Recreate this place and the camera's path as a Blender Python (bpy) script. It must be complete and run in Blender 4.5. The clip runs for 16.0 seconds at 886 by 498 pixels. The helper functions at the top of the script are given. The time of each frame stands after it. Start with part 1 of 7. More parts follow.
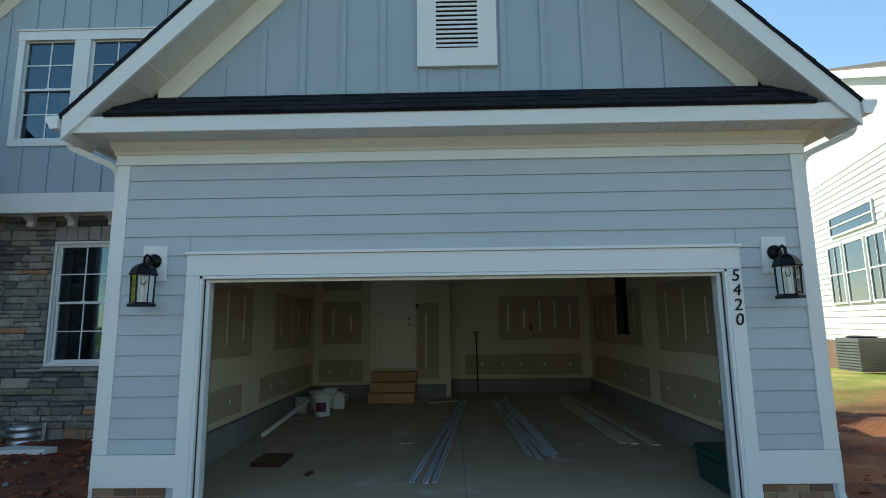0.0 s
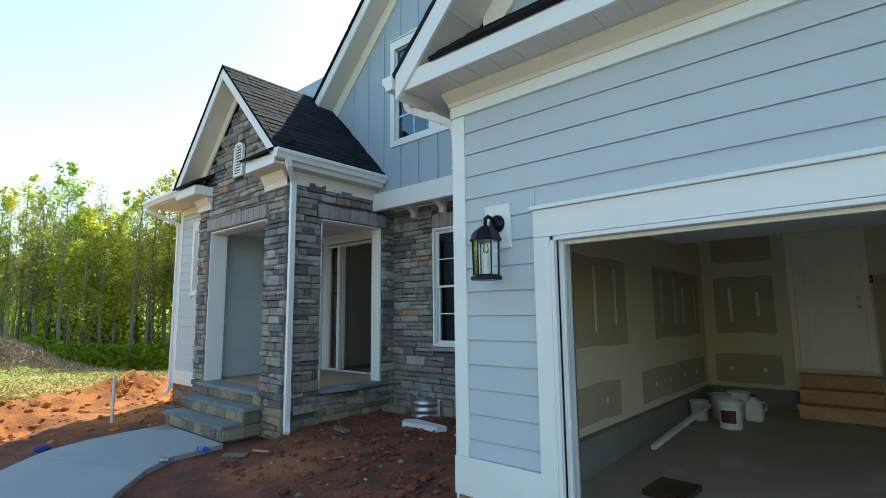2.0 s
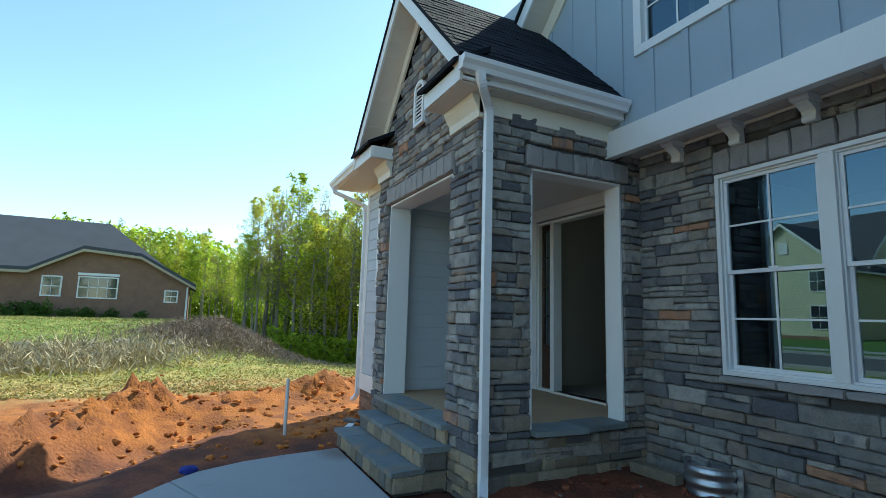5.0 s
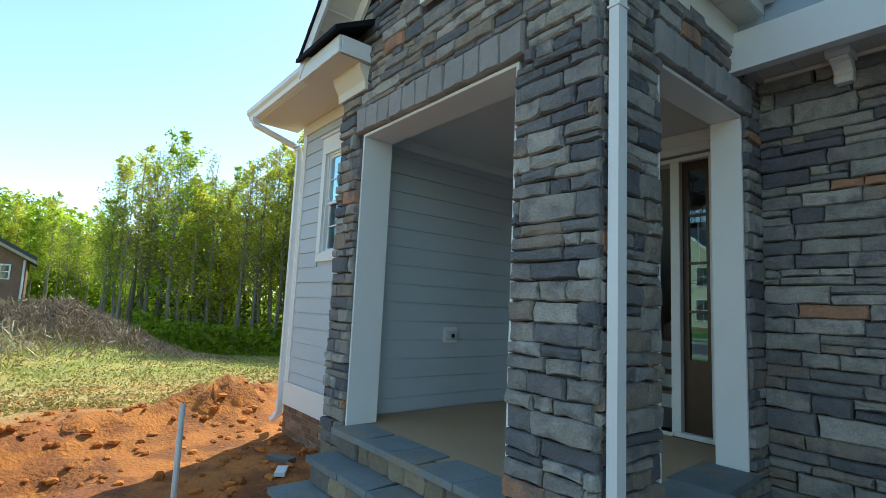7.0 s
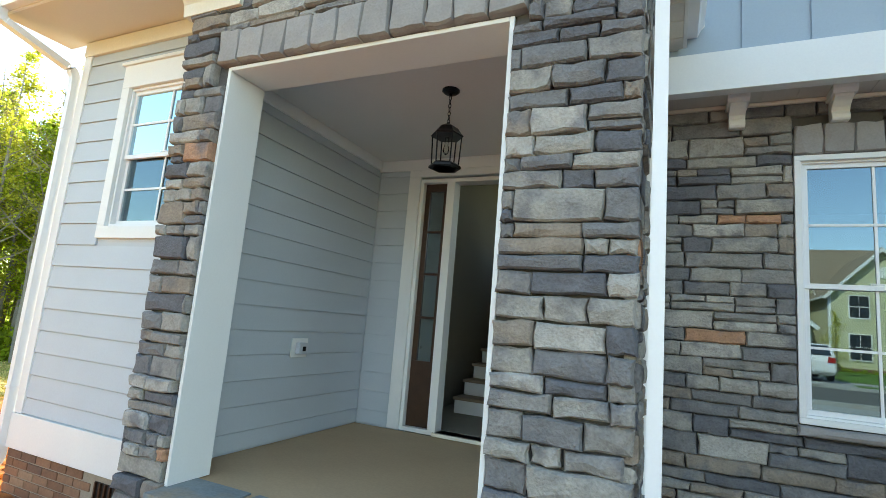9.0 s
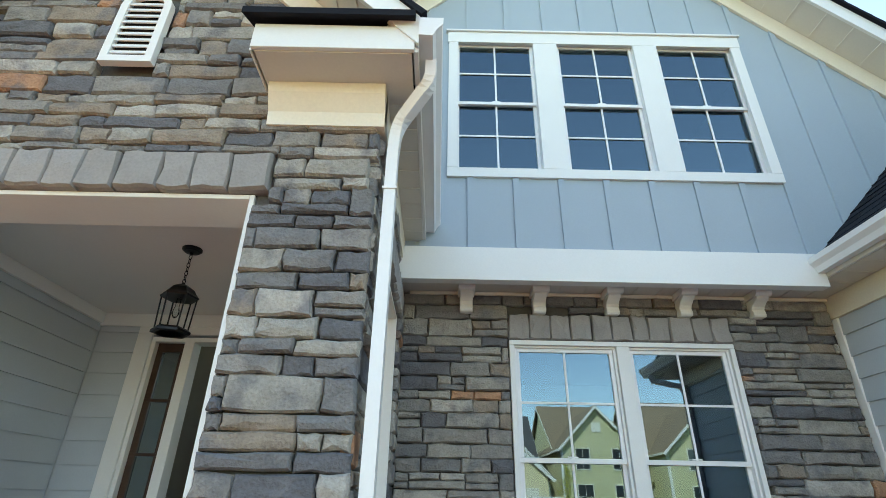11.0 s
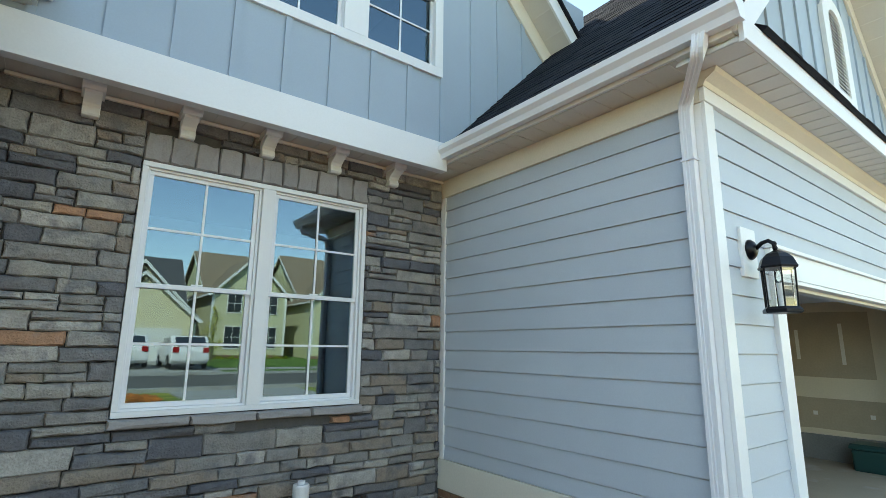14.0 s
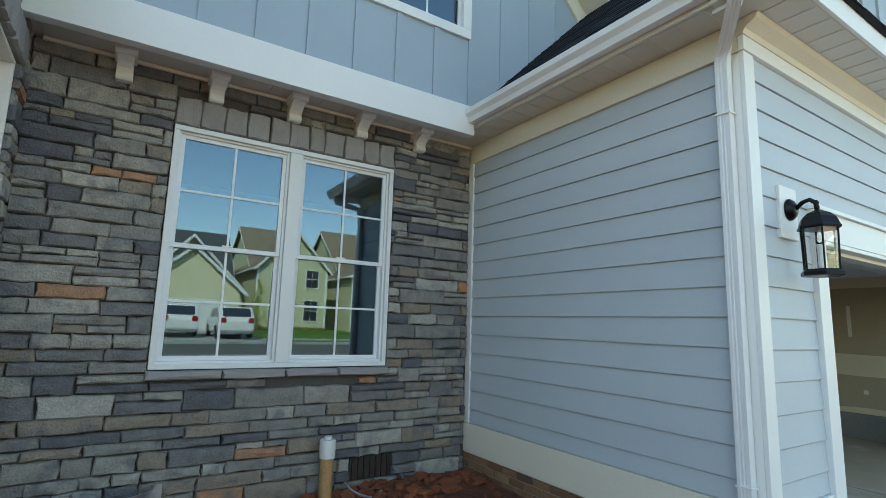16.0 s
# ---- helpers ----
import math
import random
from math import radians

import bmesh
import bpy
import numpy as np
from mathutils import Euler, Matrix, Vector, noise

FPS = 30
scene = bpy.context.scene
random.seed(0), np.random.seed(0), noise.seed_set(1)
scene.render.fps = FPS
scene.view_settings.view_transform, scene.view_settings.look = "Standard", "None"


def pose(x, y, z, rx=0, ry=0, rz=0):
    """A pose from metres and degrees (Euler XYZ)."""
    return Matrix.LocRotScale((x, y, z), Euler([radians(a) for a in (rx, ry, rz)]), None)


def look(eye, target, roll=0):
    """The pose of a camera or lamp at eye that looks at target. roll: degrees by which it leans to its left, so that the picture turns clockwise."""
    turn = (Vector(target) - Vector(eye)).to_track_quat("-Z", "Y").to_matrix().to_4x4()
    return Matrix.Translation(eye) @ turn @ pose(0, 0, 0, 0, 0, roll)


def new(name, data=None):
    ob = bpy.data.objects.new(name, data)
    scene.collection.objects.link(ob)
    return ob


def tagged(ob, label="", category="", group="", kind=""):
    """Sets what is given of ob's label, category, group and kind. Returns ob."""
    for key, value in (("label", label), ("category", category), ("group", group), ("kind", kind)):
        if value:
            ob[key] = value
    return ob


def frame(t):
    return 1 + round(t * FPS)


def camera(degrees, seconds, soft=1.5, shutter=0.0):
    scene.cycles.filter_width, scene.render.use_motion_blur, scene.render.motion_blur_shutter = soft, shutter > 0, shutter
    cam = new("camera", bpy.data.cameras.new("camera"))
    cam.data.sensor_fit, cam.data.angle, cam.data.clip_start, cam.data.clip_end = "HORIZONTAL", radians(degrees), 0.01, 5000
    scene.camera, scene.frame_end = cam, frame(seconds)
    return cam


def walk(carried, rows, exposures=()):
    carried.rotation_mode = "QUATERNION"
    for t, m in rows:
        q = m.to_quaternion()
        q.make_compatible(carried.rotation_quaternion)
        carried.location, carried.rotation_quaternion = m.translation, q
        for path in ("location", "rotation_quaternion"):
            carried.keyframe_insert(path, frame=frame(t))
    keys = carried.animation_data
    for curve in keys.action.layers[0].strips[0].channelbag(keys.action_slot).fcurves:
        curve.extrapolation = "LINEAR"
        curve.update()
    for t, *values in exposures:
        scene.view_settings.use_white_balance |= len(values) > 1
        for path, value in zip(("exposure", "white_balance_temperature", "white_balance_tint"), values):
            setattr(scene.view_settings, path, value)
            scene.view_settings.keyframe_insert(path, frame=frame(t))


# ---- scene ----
cam = camera(82.7, 16.0, soft=0.65)
PATH = [
    (0, (-0.082, 0.075, 1.722), (-0.117, 2.053, 2.017), -0.7),
    (0.5, (-0.198, 0.431, 1.724), (-0.802, 2.316, 2.011), -0.7),
    (1, (-0.361, 0.817, 1.712), (-1.314, 2.555, 1.982), -0.5),
    (1.5, (-0.565, 1.262, 1.674), (-1.7, 2.889, 1.931), -0.8),
    (2, (-0.731, 1.663, 1.663), (-2.039, 3.154, 1.922), -0.6),
    (2.5, (-0.996, 2.067, 1.655), (-2.383, 3.486, 1.908), 0.2),
    (3, (-1.285, 2.419, 1.658), (-2.739, 3.773, 1.894), 0.8),
    (3.5, (-1.601, 2.713, 1.673), (-3.233, 3.843, 1.91), 1.3),
    (4, (-2.068, 2.936, 1.686), (-3.79, 3.924, 1.922), 1.3),
    (4.2, (-2.251, 3.017, 1.68), (-3.992, 3.973, 1.915), 1.2),
    (4.5, (-2.579, 3.132, 1.661), (-4.348, 4.033, 1.907), 1.6),
    (4.7, (-2.776, 3.174, 1.623), (-4.557, 4.042, 1.893), 1.6),
    (6.8, (-5.462, 3.381, 1.608), (-7.082, 4.53, 1.839), 2.5),
    (7, (-5.704, 3.416, 1.613), (-7.258, 4.653, 1.846), 2.6),
    (7.2, (-5.928, 3.419, 1.6), (-7.41, 4.743, 1.823), 2.4),
    (7.5, (-6.246, 3.425, 1.578), (-7.646, 4.841, 1.76), 2.7),
    (8, (-6.684, 3.429, 1.521), (-7.97, 4.958, 1.609), 3.5),
    (8.5, (-6.967, 3.436, 1.541), (-8.011, 5.139, 1.642), 4.1),
    (9, (-7.044, 3.413, 1.626), (-7.869, 5.211, 1.922), 4.8),
    (9.5, (-7.027, 3.401, 1.707), (-7.771, 5.171, 2.269), 5.7),
    (9.6, (-7.02, 3.406, 1.719), (-7.742, 5.169, 2.328), 5.7),
    (10, (-6.993, 3.417, 1.773), (-7.563, 5.159, 2.573), 5.3),
    (10.2, (-6.971, 3.42, 1.8), (-7.427, 5.151, 2.691), 4.8),
    (12.3, (-6.606, 3.524, 1.754), (-6.104, 5.294, 2.538), -2.0),
    (12.5, (-6.599, 3.524, 1.735), (-6.065, 5.32, 2.436), -1.8),
    (12.8, (-6.605, 3.485, 1.714), (-6.007, 5.309, 2.276), -1.4),
    (13, (-6.63, 3.471, 1.691), (-5.961, 5.293, 2.174), -1.1),
    (13.5, (-6.662, 3.395, 1.634), (-5.758, 5.141, 2.002), 0.4),
    (14, (-6.596, 3.37, 1.664), (-5.414, 4.936, 2.054), 0.6),
    (14.5, (-6.479, 3.351, 1.621), (-5.037, 4.671, 2.047), 0.5),
    (14.8, (-6.397, 3.311, 1.616), (-4.861, 4.524, 2.027), 1.0),
    (15, (-6.357, 3.29, 1.605), (-4.789, 4.465, 2.005), 1.4),
    (15.5, (-6.355, 3.296, 1.587), (-4.874, 4.59, 1.947), 1.5),
    (16, (-6.464, 3.331, 1.553), (-5.4, 4.998, 1.852), 1.7),
]
EXPOSURES = [(0.0, 0.68, 6350, -4), (0.5, 1.3, 7200, -2), (1.0, 1.42, 7200, -1), (1.5, 1.4, 6950, -2), (2.5, 1.2, 6300, -4), (4.0, 0.95, 5950, -5), (4.5, 0.9, 5950, -5), (7.0, 1.02, 6300, -7), (7.5, 1.12, 6450, -6),
             (8.0, 1.5, 7150, -4), (8.5, 1.93, 7300, -1), (9.0, 2.12, 7500, 0), (9.5, 2.17, 7700, 1), (10.0, 2.15, 7600, 2), (12.5, 2.0, 7600, 1), (13.5, 2.05, 7800, 1), (14.5, 1.95, 7300, -1), (15.0, 1.85, 6950, -3), (16.0, 1.75, 7450, -1)]
walk(cam, [(t, look(eye, target, roll)) for t, eye, target, roll in PATH], EXPOSURES)

# ---- light ----
SUN_AZ, SUN_EL = 36.0, 42.0          # degrees left of +y, above the horizon
world = bpy.data.worlds.new("sky")
world.use_nodes = True
scene.world = world
_n = world.node_tree.nodes
_sky = _n.new("ShaderNodeTexSky")
_sky.sky_type = "NISHITA"
_sky.sun_disc = False
_sky.sun_elevation = radians(SUN_EL)
_sky.sun_rotation = radians(-SUN_AZ)
_sky.dust_density = 0.2
_sky.ozone_density = 1.0
_n["Background"].inputs["Strength"].default_value = 0.15
world.node_tree.links.new(_sky.outputs["Color"], _n["Background"].inputs["Color"])
_sl = bpy.data.lights.new("sun", "SUN")
_sl.energy, _sl.angle, _sl.color = 3.2, radians(0.55), (1.0, 0.94, 0.84)
sun = new("sun", _sl)
_d = Vector((-math.sin(radians(SUN_AZ)) * math.cos(radians(SUN_EL)), math.cos(radians(SUN_AZ)) * math.cos(radians(SUN_EL)), math.sin(radians(SUN_EL))))
sun.matrix_world = look(_d * 60, (0, 0, 0))

# ---- helpers of this scene ----
def material(name, color, rough=0.6, metal=0.0, vary=0.12, scale=4.0, fine=60.0, bump=0.1, bump_dist=0.004, obj_random=0.0, island=0.0, stain=None, spec=0.5):
    """A procedural surface: base colour, variation at two scales, fine relief."""
    m = bpy.data.materials.new(name)
    m.use_nodes = True
    nt = m.node_tree
    N, L = nt.nodes, nt.links
    b = N["Principled BSDF"]
    b.inputs["Roughness"].default_value = rough
    b.inputs["Metallic"].default_value = metal
    b.inputs["Specular IOR Level"].default_value = spec
    geo = N.new("ShaderNodeNewGeometry")
    n1 = N.new("ShaderNodeTexNoise")
    n1.inputs["Scale"].default_value = scale
    n1.inputs["Detail"].default_value = 5
    n2 = N.new("ShaderNodeTexNoise")
    n2.inputs["Scale"].default_value = fine
    n2.inputs["Detail"].default_value = 4
    L.new(geo.outputs["Position"], n1.inputs["Vector"])
    L.new(geo.outputs["Position"], n2.inputs["Vector"])
    add = N.new("ShaderNodeMath")
    add.operation = "ADD"
    L.new(n1.outputs["Fac"], add.inputs[0])
    L.new(n2.outputs["Fac"], add.inputs[1])
    mr = N.new("ShaderNodeMapRange")
    mr.inputs["From Min"].default_value, mr.inputs["From Max"].default_value = 0.6, 1.4
    mr.inputs["To Min"].default_value, mr.inputs["To Max"].default_value = 1 - vary, 1 + vary
    L.new(add.outputs[0], mr.inputs["Value"])
    last = mr.outputs["Result"]
    for amount, src in ((obj_random, "obj"), (island, "isl")):
        if amount:
            node = N.new("ShaderNodeObjectInfo") if src == "obj" else geo
            r = N.new("ShaderNodeMapRange")
            r.inputs["To Min"].default_value, r.inputs["To Max"].default_value = 1 - amount, 1 + amount
            L.new(node.outputs["Random" if src == "obj" else "Random Per Island"], r.inputs["Value"])
            mu = N.new("ShaderNodeMath")
            mu.operation = "MULTIPLY"
            L.new(last, mu.inputs[0])
            L.new(r.outputs["Result"], mu.inputs[1])
            last = mu.outputs[0]
    col = N.new("ShaderNodeRGB")
    col.outputs[0].default_value = (*color, 1)
    csock = col.outputs[0]
    if stain:
        n3 = N.new("ShaderNodeTexNoise")
        n3.inputs["Scale"].default_value = stain[1]
        n3.inputs["Detail"].default_value = 6
        L.new(geo.outputs["Position"], n3.inputs["Vector"])
        rr = N.new("ShaderNodeMapRange")
        rr.inputs["From Min"].default_value, rr.inputs["From Max"].default_value = stain[2], stain[2] + 0.18
        L.new(n3.outputs["Fac"], rr.inputs["Value"])
        mx = N.new("ShaderNodeMix")
        mx.data_type = "RGBA"
        mx.inputs[6].default_value, mx.inputs[7].default_value = (*color, 1), (*stain[0], 1)
        L.new(rr.outputs["Result"], mx.inputs[0])
        csock = mx.outputs[2]
    mul = N.new("ShaderNodeVectorMath")
    mul.operation = "SCALE"
    L.new(csock, mul.inputs[0])
    L.new(last, mul.inputs["Scale"])
    L.new(mul.outputs["Vector"], b.inputs["Base Color"])
    if bump:
        bp = N.new("ShaderNodeBump")
        bp.inputs["Strength"].default_value, bp.inputs["Distance"].default_value = bump, bump_dist
        L.new(n2.outputs["Fac"], bp.inputs["Height"])
        L.new(bp.outputs["Normal"], b.inputs["Normal"])
    return m


def ramp_material(name, stops, source="object", rough=0.8, scale=9.0, fine=55.0, vary=0.2, bump=0.5, bump_dist=0.01, mottle=None):
    """Pieces whose colour is drawn from a few real tones, one tone a piece."""
    m = material(name, (1, 1, 1), rough, vary=vary, scale=scale, fine=fine, bump=bump, bump_dist=bump_dist)
    N, L = m.node_tree.nodes, m.node_tree.links
    ramp = N.new("ShaderNodeValToRGB")
    ramp.color_ramp.interpolation = "CONSTANT"
    e = ramp.color_ramp.elements
    for i, (p, c) in enumerate(stops):
        el = e[i] if i < 2 else e.new(p)
        el.position, el.color = p, (*c, 1)
    src = N.new("ShaderNodeObjectInfo").outputs["Random"] if source == "object" else N.new("ShaderNodeNewGeometry").outputs["Random Per Island"]
    L.new(src, ramp.inputs["Fac"])
    mul = [n for n in N if n.bl_idname == "ShaderNodeVectorMath"][0]
    if mottle:
        geo = N.new("ShaderNodeNewGeometry")
        n = N.new("ShaderNodeTexNoise")
        n.inputs["Scale"].default_value, n.inputs["Detail"].default_value = 6.0, 6.0
        L.new(geo.outputs["Position"], n.inputs["Vector"])
        r = N.new("ShaderNodeMapRange")
        r.inputs["From Min"].default_value, r.inputs["From Max"].default_value = 0.52, 0.66
        r.inputs["To Max"].default_value = 0.75
        L.new(n.outputs["Fac"], r.inputs["Value"])
        mx = N.new("ShaderNodeMix")
        mx.data_type = "RGBA"
        mx.inputs[7].default_value = (*mottle, 1)
        L.new(r.outputs["Result"], mx.inputs[0])
        L.new(ramp.outputs["Color"], mx.inputs[6])
        L.new(mx.outputs[2], mul.inputs[0])
    else:
        L.new(ramp.outputs["Color"], mul.inputs[0])
    return m


def box(bm, x0, x1, y0, y1, z0, z1):
    v = [bm.verts.new(p) for p in ((x0, y0, z0), (x1, y0, z0), (x1, y1, z0), (x0, y1, z0), (x0, y0, z1), (x1, y0, z1), (x1, y1, z1), (x0, y1, z1))]
    for f in ((0, 3, 2, 1), (4, 5, 6, 7), (0, 1, 5, 4), (1, 2, 6, 5), (2, 3, 7, 6), (3, 0, 4, 7)):
        bm.faces.new([v[i] for i in f])
    return v


def prism(bm, outline, a0, a1, axis="y"):
    """A flat outline (pairs) drawn out along an axis: y takes (x, z), x takes (y, z), z takes (x, y)."""
    put = {"y": lambda p, a: (p[0], a, p[1]), "x": lambda p, a: (a, p[0], p[1]), "z": lambda p, a: (p[0], p[1], a)}[axis]
    lo = [bm.verts.new(put(p, a0)) for p in outline]
    hi = [bm.verts.new(put(p, a1)) for p in outline]
    n = len(outline)
    bm.faces.new(lo)
    bm.faces.new(hi[::-1])
    for i in range(n):
        bm.faces.new((lo[i], hi[i], hi[(i + 1) % n], lo[(i + 1) % n]))
    return lo + hi


def lathe(bm, profile, steps=20, at=(0, 0, 0), start=0.0):
    """Rings of (radius, z) turned round the upright axis through at."""
    rings = []
    for r, z in profile:
        rings.append([bm.verts.new((at[0] + r * math.cos(start + 2 * math.pi * k / steps), at[1] + r * math.sin(start + 2 * math.pi * k / steps), at[2] + z)) for k in range(steps)])
    for a, b in zip(rings, rings[1:]):
        for k in range(steps):
            bm.faces.new((a[k], a[(k + 1) % steps], b[(k + 1) % steps], b[k]))
    bm.faces.new(rings[0][::-1])
    bm.faces.new(rings[-1])


def tube(bm, points, radius, steps=8, flat=1.0):
    """A tube, or with flat a squeezed one, through points."""
    pts = [Vector(p) for p in points]
    rings = []
    for i, p in enumerate(pts):
        d = (pts[min(i + 1, len(pts) - 1)] - pts[max(i - 1, 0)]).normalized()
        side = d.cross(Vector((0, 0, 1)))
        side = side.normalized() if side.length > 0.05 else Vector((1, 0, 0))
        up = side.cross(d).normalized()
        r = radius[i] if isinstance(radius, (list, tuple)) else radius
        rings.append([bm.verts.new(p + side * r * math.cos(2 * math.pi * (k + 0.5) / steps) + up * flat * r * math.sin(2 * math.pi * (k + 0.5) / steps)) for k in range(steps)])
    for a, b in zip(rings, rings[1:]):
        for k in range(steps):
            bm.faces.new((a[k], a[(k + 1) % steps], b[(k + 1) % steps], b[k]))
    bm.faces.new(rings[0][::-1])
    bm.faces.new(rings[-1])


def finish(name, bm, mat, bevel=0.0, smooth=False):
    bmesh.ops.recalc_face_normals(bm, faces=bm.faces[:])
    me = bpy.data.meshes.new(name)
    bm.to_mesh(me)
    bm.free()
    for mm in (mat if isinstance(mat, (list, tuple)) else [mat]):
        me.materials.append(mm)
    if smooth:
        for p in me.polygons:
            p.use_smooth = True
    ob = new(name, me)
    if bevel:
        md = ob.modifiers.new("edge", "BEVEL")
        md.width, md.segments, md.limit_method, md.angle_limit = bevel, 2, "ANGLE", radians(40)
    return ob


def part(name, bm, mat, parent, label="", bevel=0.0, smooth=False):
    ob = finish(name, bm, mat, bevel, smooth)
    ob.parent = parent
    return tagged(ob, label) if label else ob


def thing(name, at, label, category, group="", kind=""):
    ob = new(name)
    ob.location = at
    ob.empty_display_size = 0.1
    return tagged(ob, label, category, group, kind)


def structure(name, bm, mat, label="", bevel=0.0):
    return tagged(finish(name, bm, mat, bevel), label, "", "", "structure")


def solid_with_holes(bm, u0, u1, z0, z1, d0, d1, holes, axis="y"):
    """A wall slab along x (axis y) or along y (axis x) with right-angled holes (u0, u1, z0, z1)."""
    us = sorted({u0, u1, *[min(max(h[i], u0), u1) for h in holes for i in (0, 1)]})
    zs = sorted({z0, z1, *[min(max(h[i], z0), z1) for h in holes for i in (2, 3)]})
    for za, zb in zip(zs, zs[1:]):
        run = None
        for ua, ub in list(zip(us, us[1:])) + [(None, None)]:
            free = ua is not None and not any(h[0] <= (ua + ub) / 2 <= h[1] and h[2] <= (za + zb) / 2 <= h[3] for h in holes)
            if free:
                run = (run[0], ub) if run else (ua, ub)
            elif run:
                if axis == "y":
                    box(bm, run[0], run[1], d0, d1, za, zb)
                else:
                    box(bm, d0, d1, run[0], run[1], za, zb)
                run = None


def siding(parent, face, u0, u1, z0, z1, holes=(), axis="y", out=-1, pitch=0.1866, mat=None, first=0.13):
    """Lap boards, each a piece of its own: the lower edge proud, the upper one tucked under the next."""
    z = z0
    k = 0
    while z < z1 - 0.01:
        top = min(z + (pitch if k else first), z1)
        spans = [(u0, u1)]
        for h in holes:
            if h[2] < top - 0.004 and h[3] > z + 0.004:
                spans = [q for a, b in spans for q in ((a, min(b, h[0])), (max(a, h[1]), b)) if q[1] - q[0] > 0.01]
        for a, b in spans:
            cuts = [a, b]
            if b - a > 3.8:
                cuts = [a, a + (b - a) * (0.35 + 0.3 * ((k * 7) % 5) / 5), b]
            for c0, c1 in zip(cuts, cuts[1:]):
                bm = bmesh.new()
                pts = [(face, z + 0.007), (face + out * 0.017, z + 0.006), (face + out * 0.0175, z + 0.009), (face + out * 0.006, min(top - 0.001, z1)), (face, min(top - 0.001, z1))]
                if axis == "y":
                    prism(bm, pts, c0 + 0.0003, c1 - 0.0003, "x")
                else:
                    prism(bm, pts, c0 + 0.0003, c1 - 0.0003, "y")
                part("siding_board", bm, mat, parent)
        z = top
        k += 1


# ---- materials ----
SIDING = material("pale_blue_gray_siding", (0.50, 0.545, 0.585), 0.55, vary=0.05, scale=1.5, fine=90, bump=0.15, bump_dist=0.001, obj_random=0.02)
BATTEN = material("blue_gray_board_and_batten", (0.36, 0.43, 0.49), 0.55, vary=0.05, scale=1.5, fine=90, bump=0.1, bump_dist=0.001)
WHITE = material("white_painted_trim", (0.80, 0.80, 0.78), 0.45, vary=0.03, scale=2, fine=80, bump=0.05, bump_dist=0.001)
CREAM = material("primed_cream_trim", (0.78, 0.72, 0.60), 0.5, vary=0.06, scale=2, fine=60, bump=0.06, bump_dist=0.001)
SOFFIT = material("vinyl_soffit", (0.66, 0.63, 0.57), 0.5, vary=0.04, scale=2, fine=60, bump=0.05, bump_dist=0.001)
VINYL = material("white_vinyl", (0.82, 0.82, 0.82), 0.3, vary=0.02, scale=3, fine=80, bump=0.02, bump_dist=0.001)
SHINGLE = material("charcoal_shingle", (0.013, 0.0145, 0.020), 0.95, spec=0.2, vary=0.3, scale=6, fine=220, bump=0.6, bump_dist=0.004, island=0.35)
BLACK = material("black_metal", (0.012, 0.012, 0.014), 0.35, 0.7, vary=0.2, scale=8, fine=120, bump=0.1, bump_dist=0.001)
CONCRETE = material("concrete", (0.36, 0.36, 0.345), 0.85, vary=0.10, scale=1.2, fine=90, bump=0.2, bump_dist=0.002, stain=((0.24, 0.2, 0.17), 0.9, 0.56))
SLAB = material("garage_slab", (0.41, 0.335, 0.235), 0.65, vary=0.14, scale=1.1, fine=70, bump=0.12, bump_dist=0.002, stain=((0.56, 0.54, 0.50), 1.7, 0.57))
STEMWALL = material("stem_wall_concrete", (0.22, 0.215, 0.20), 0.9, vary=0.2, scale=2, fine=60, bump=0.3, bump_dist=0.003)
DRYWALL = material("drywall", (0.72, 0.625, 0.455), 0.85, vary=0.06, scale=0.8, fine=40, bump=0.05, bump_dist=0.001)
MUD = material("joint_compound", (0.78, 0.74, 0.66), 0.8, vary=0.08, scale=3, fine=40, bump=0.08, bump_dist=0.001)
PAPER = material("brown_drywall_paper", (0.46, 0.375, 0.255), 0.9, vary=0.1, scale=3, fine=40, bump=0.05, bump_dist=0.001)
DOORPAINT = material("primed_door", (0.88, 0.83, 0.70), 0.5, vary=0.03, scale=3, fine=60, bump=0.03, bump_dist=0.001)
PINE = material("pine_lumber", (0.50, 0.29, 0.13), 0.6, vary=0.25, scale=7, fine=45, bump=0.15, bump_dist=0.002)
DARKWOOD = material("dark_stained_wood", (0.055, 0.026, 0.014), 0.35, vary=0.25, scale=9, fine=60, bump=0.1, bump_dist=0.001)
PORCHFLOOR = material("dusty_tan_porch_floor", (0.48, 0.335, 0.195), 0.8, vary=0.10, scale=1.6, fine=60, bump=0.1, bump_dist=0.002)
CEILING = material("ceiling_paint", (0.74, 0.72, 0.68), 0.7, vary=0.03, scale=2, fine=60, bump=0.03, bump_dist=0.001)
MORTAR = material("dark_mortar", (0.10, 0.095, 0.09), 0.95, vary=0.2, scale=6, fine=70, bump=0.4, bump_dist=0.004)
BRICK = ramp_material("brown_brick", [(0, (0.20, 0.10, 0.055)), (0.35, (0.26, 0.14, 0.08)), (0.7, (0.15, 0.085, 0.055)), (0.88, (0.30, 0.19, 0.115))], bump_dist=0.003)
BRICKMORTAR = material("brick_mortar", (0.34, 0.29, 0.22), 0.95, vary=0.15, scale=8, fine=80, bump=0.3, bump_dist=0.003)
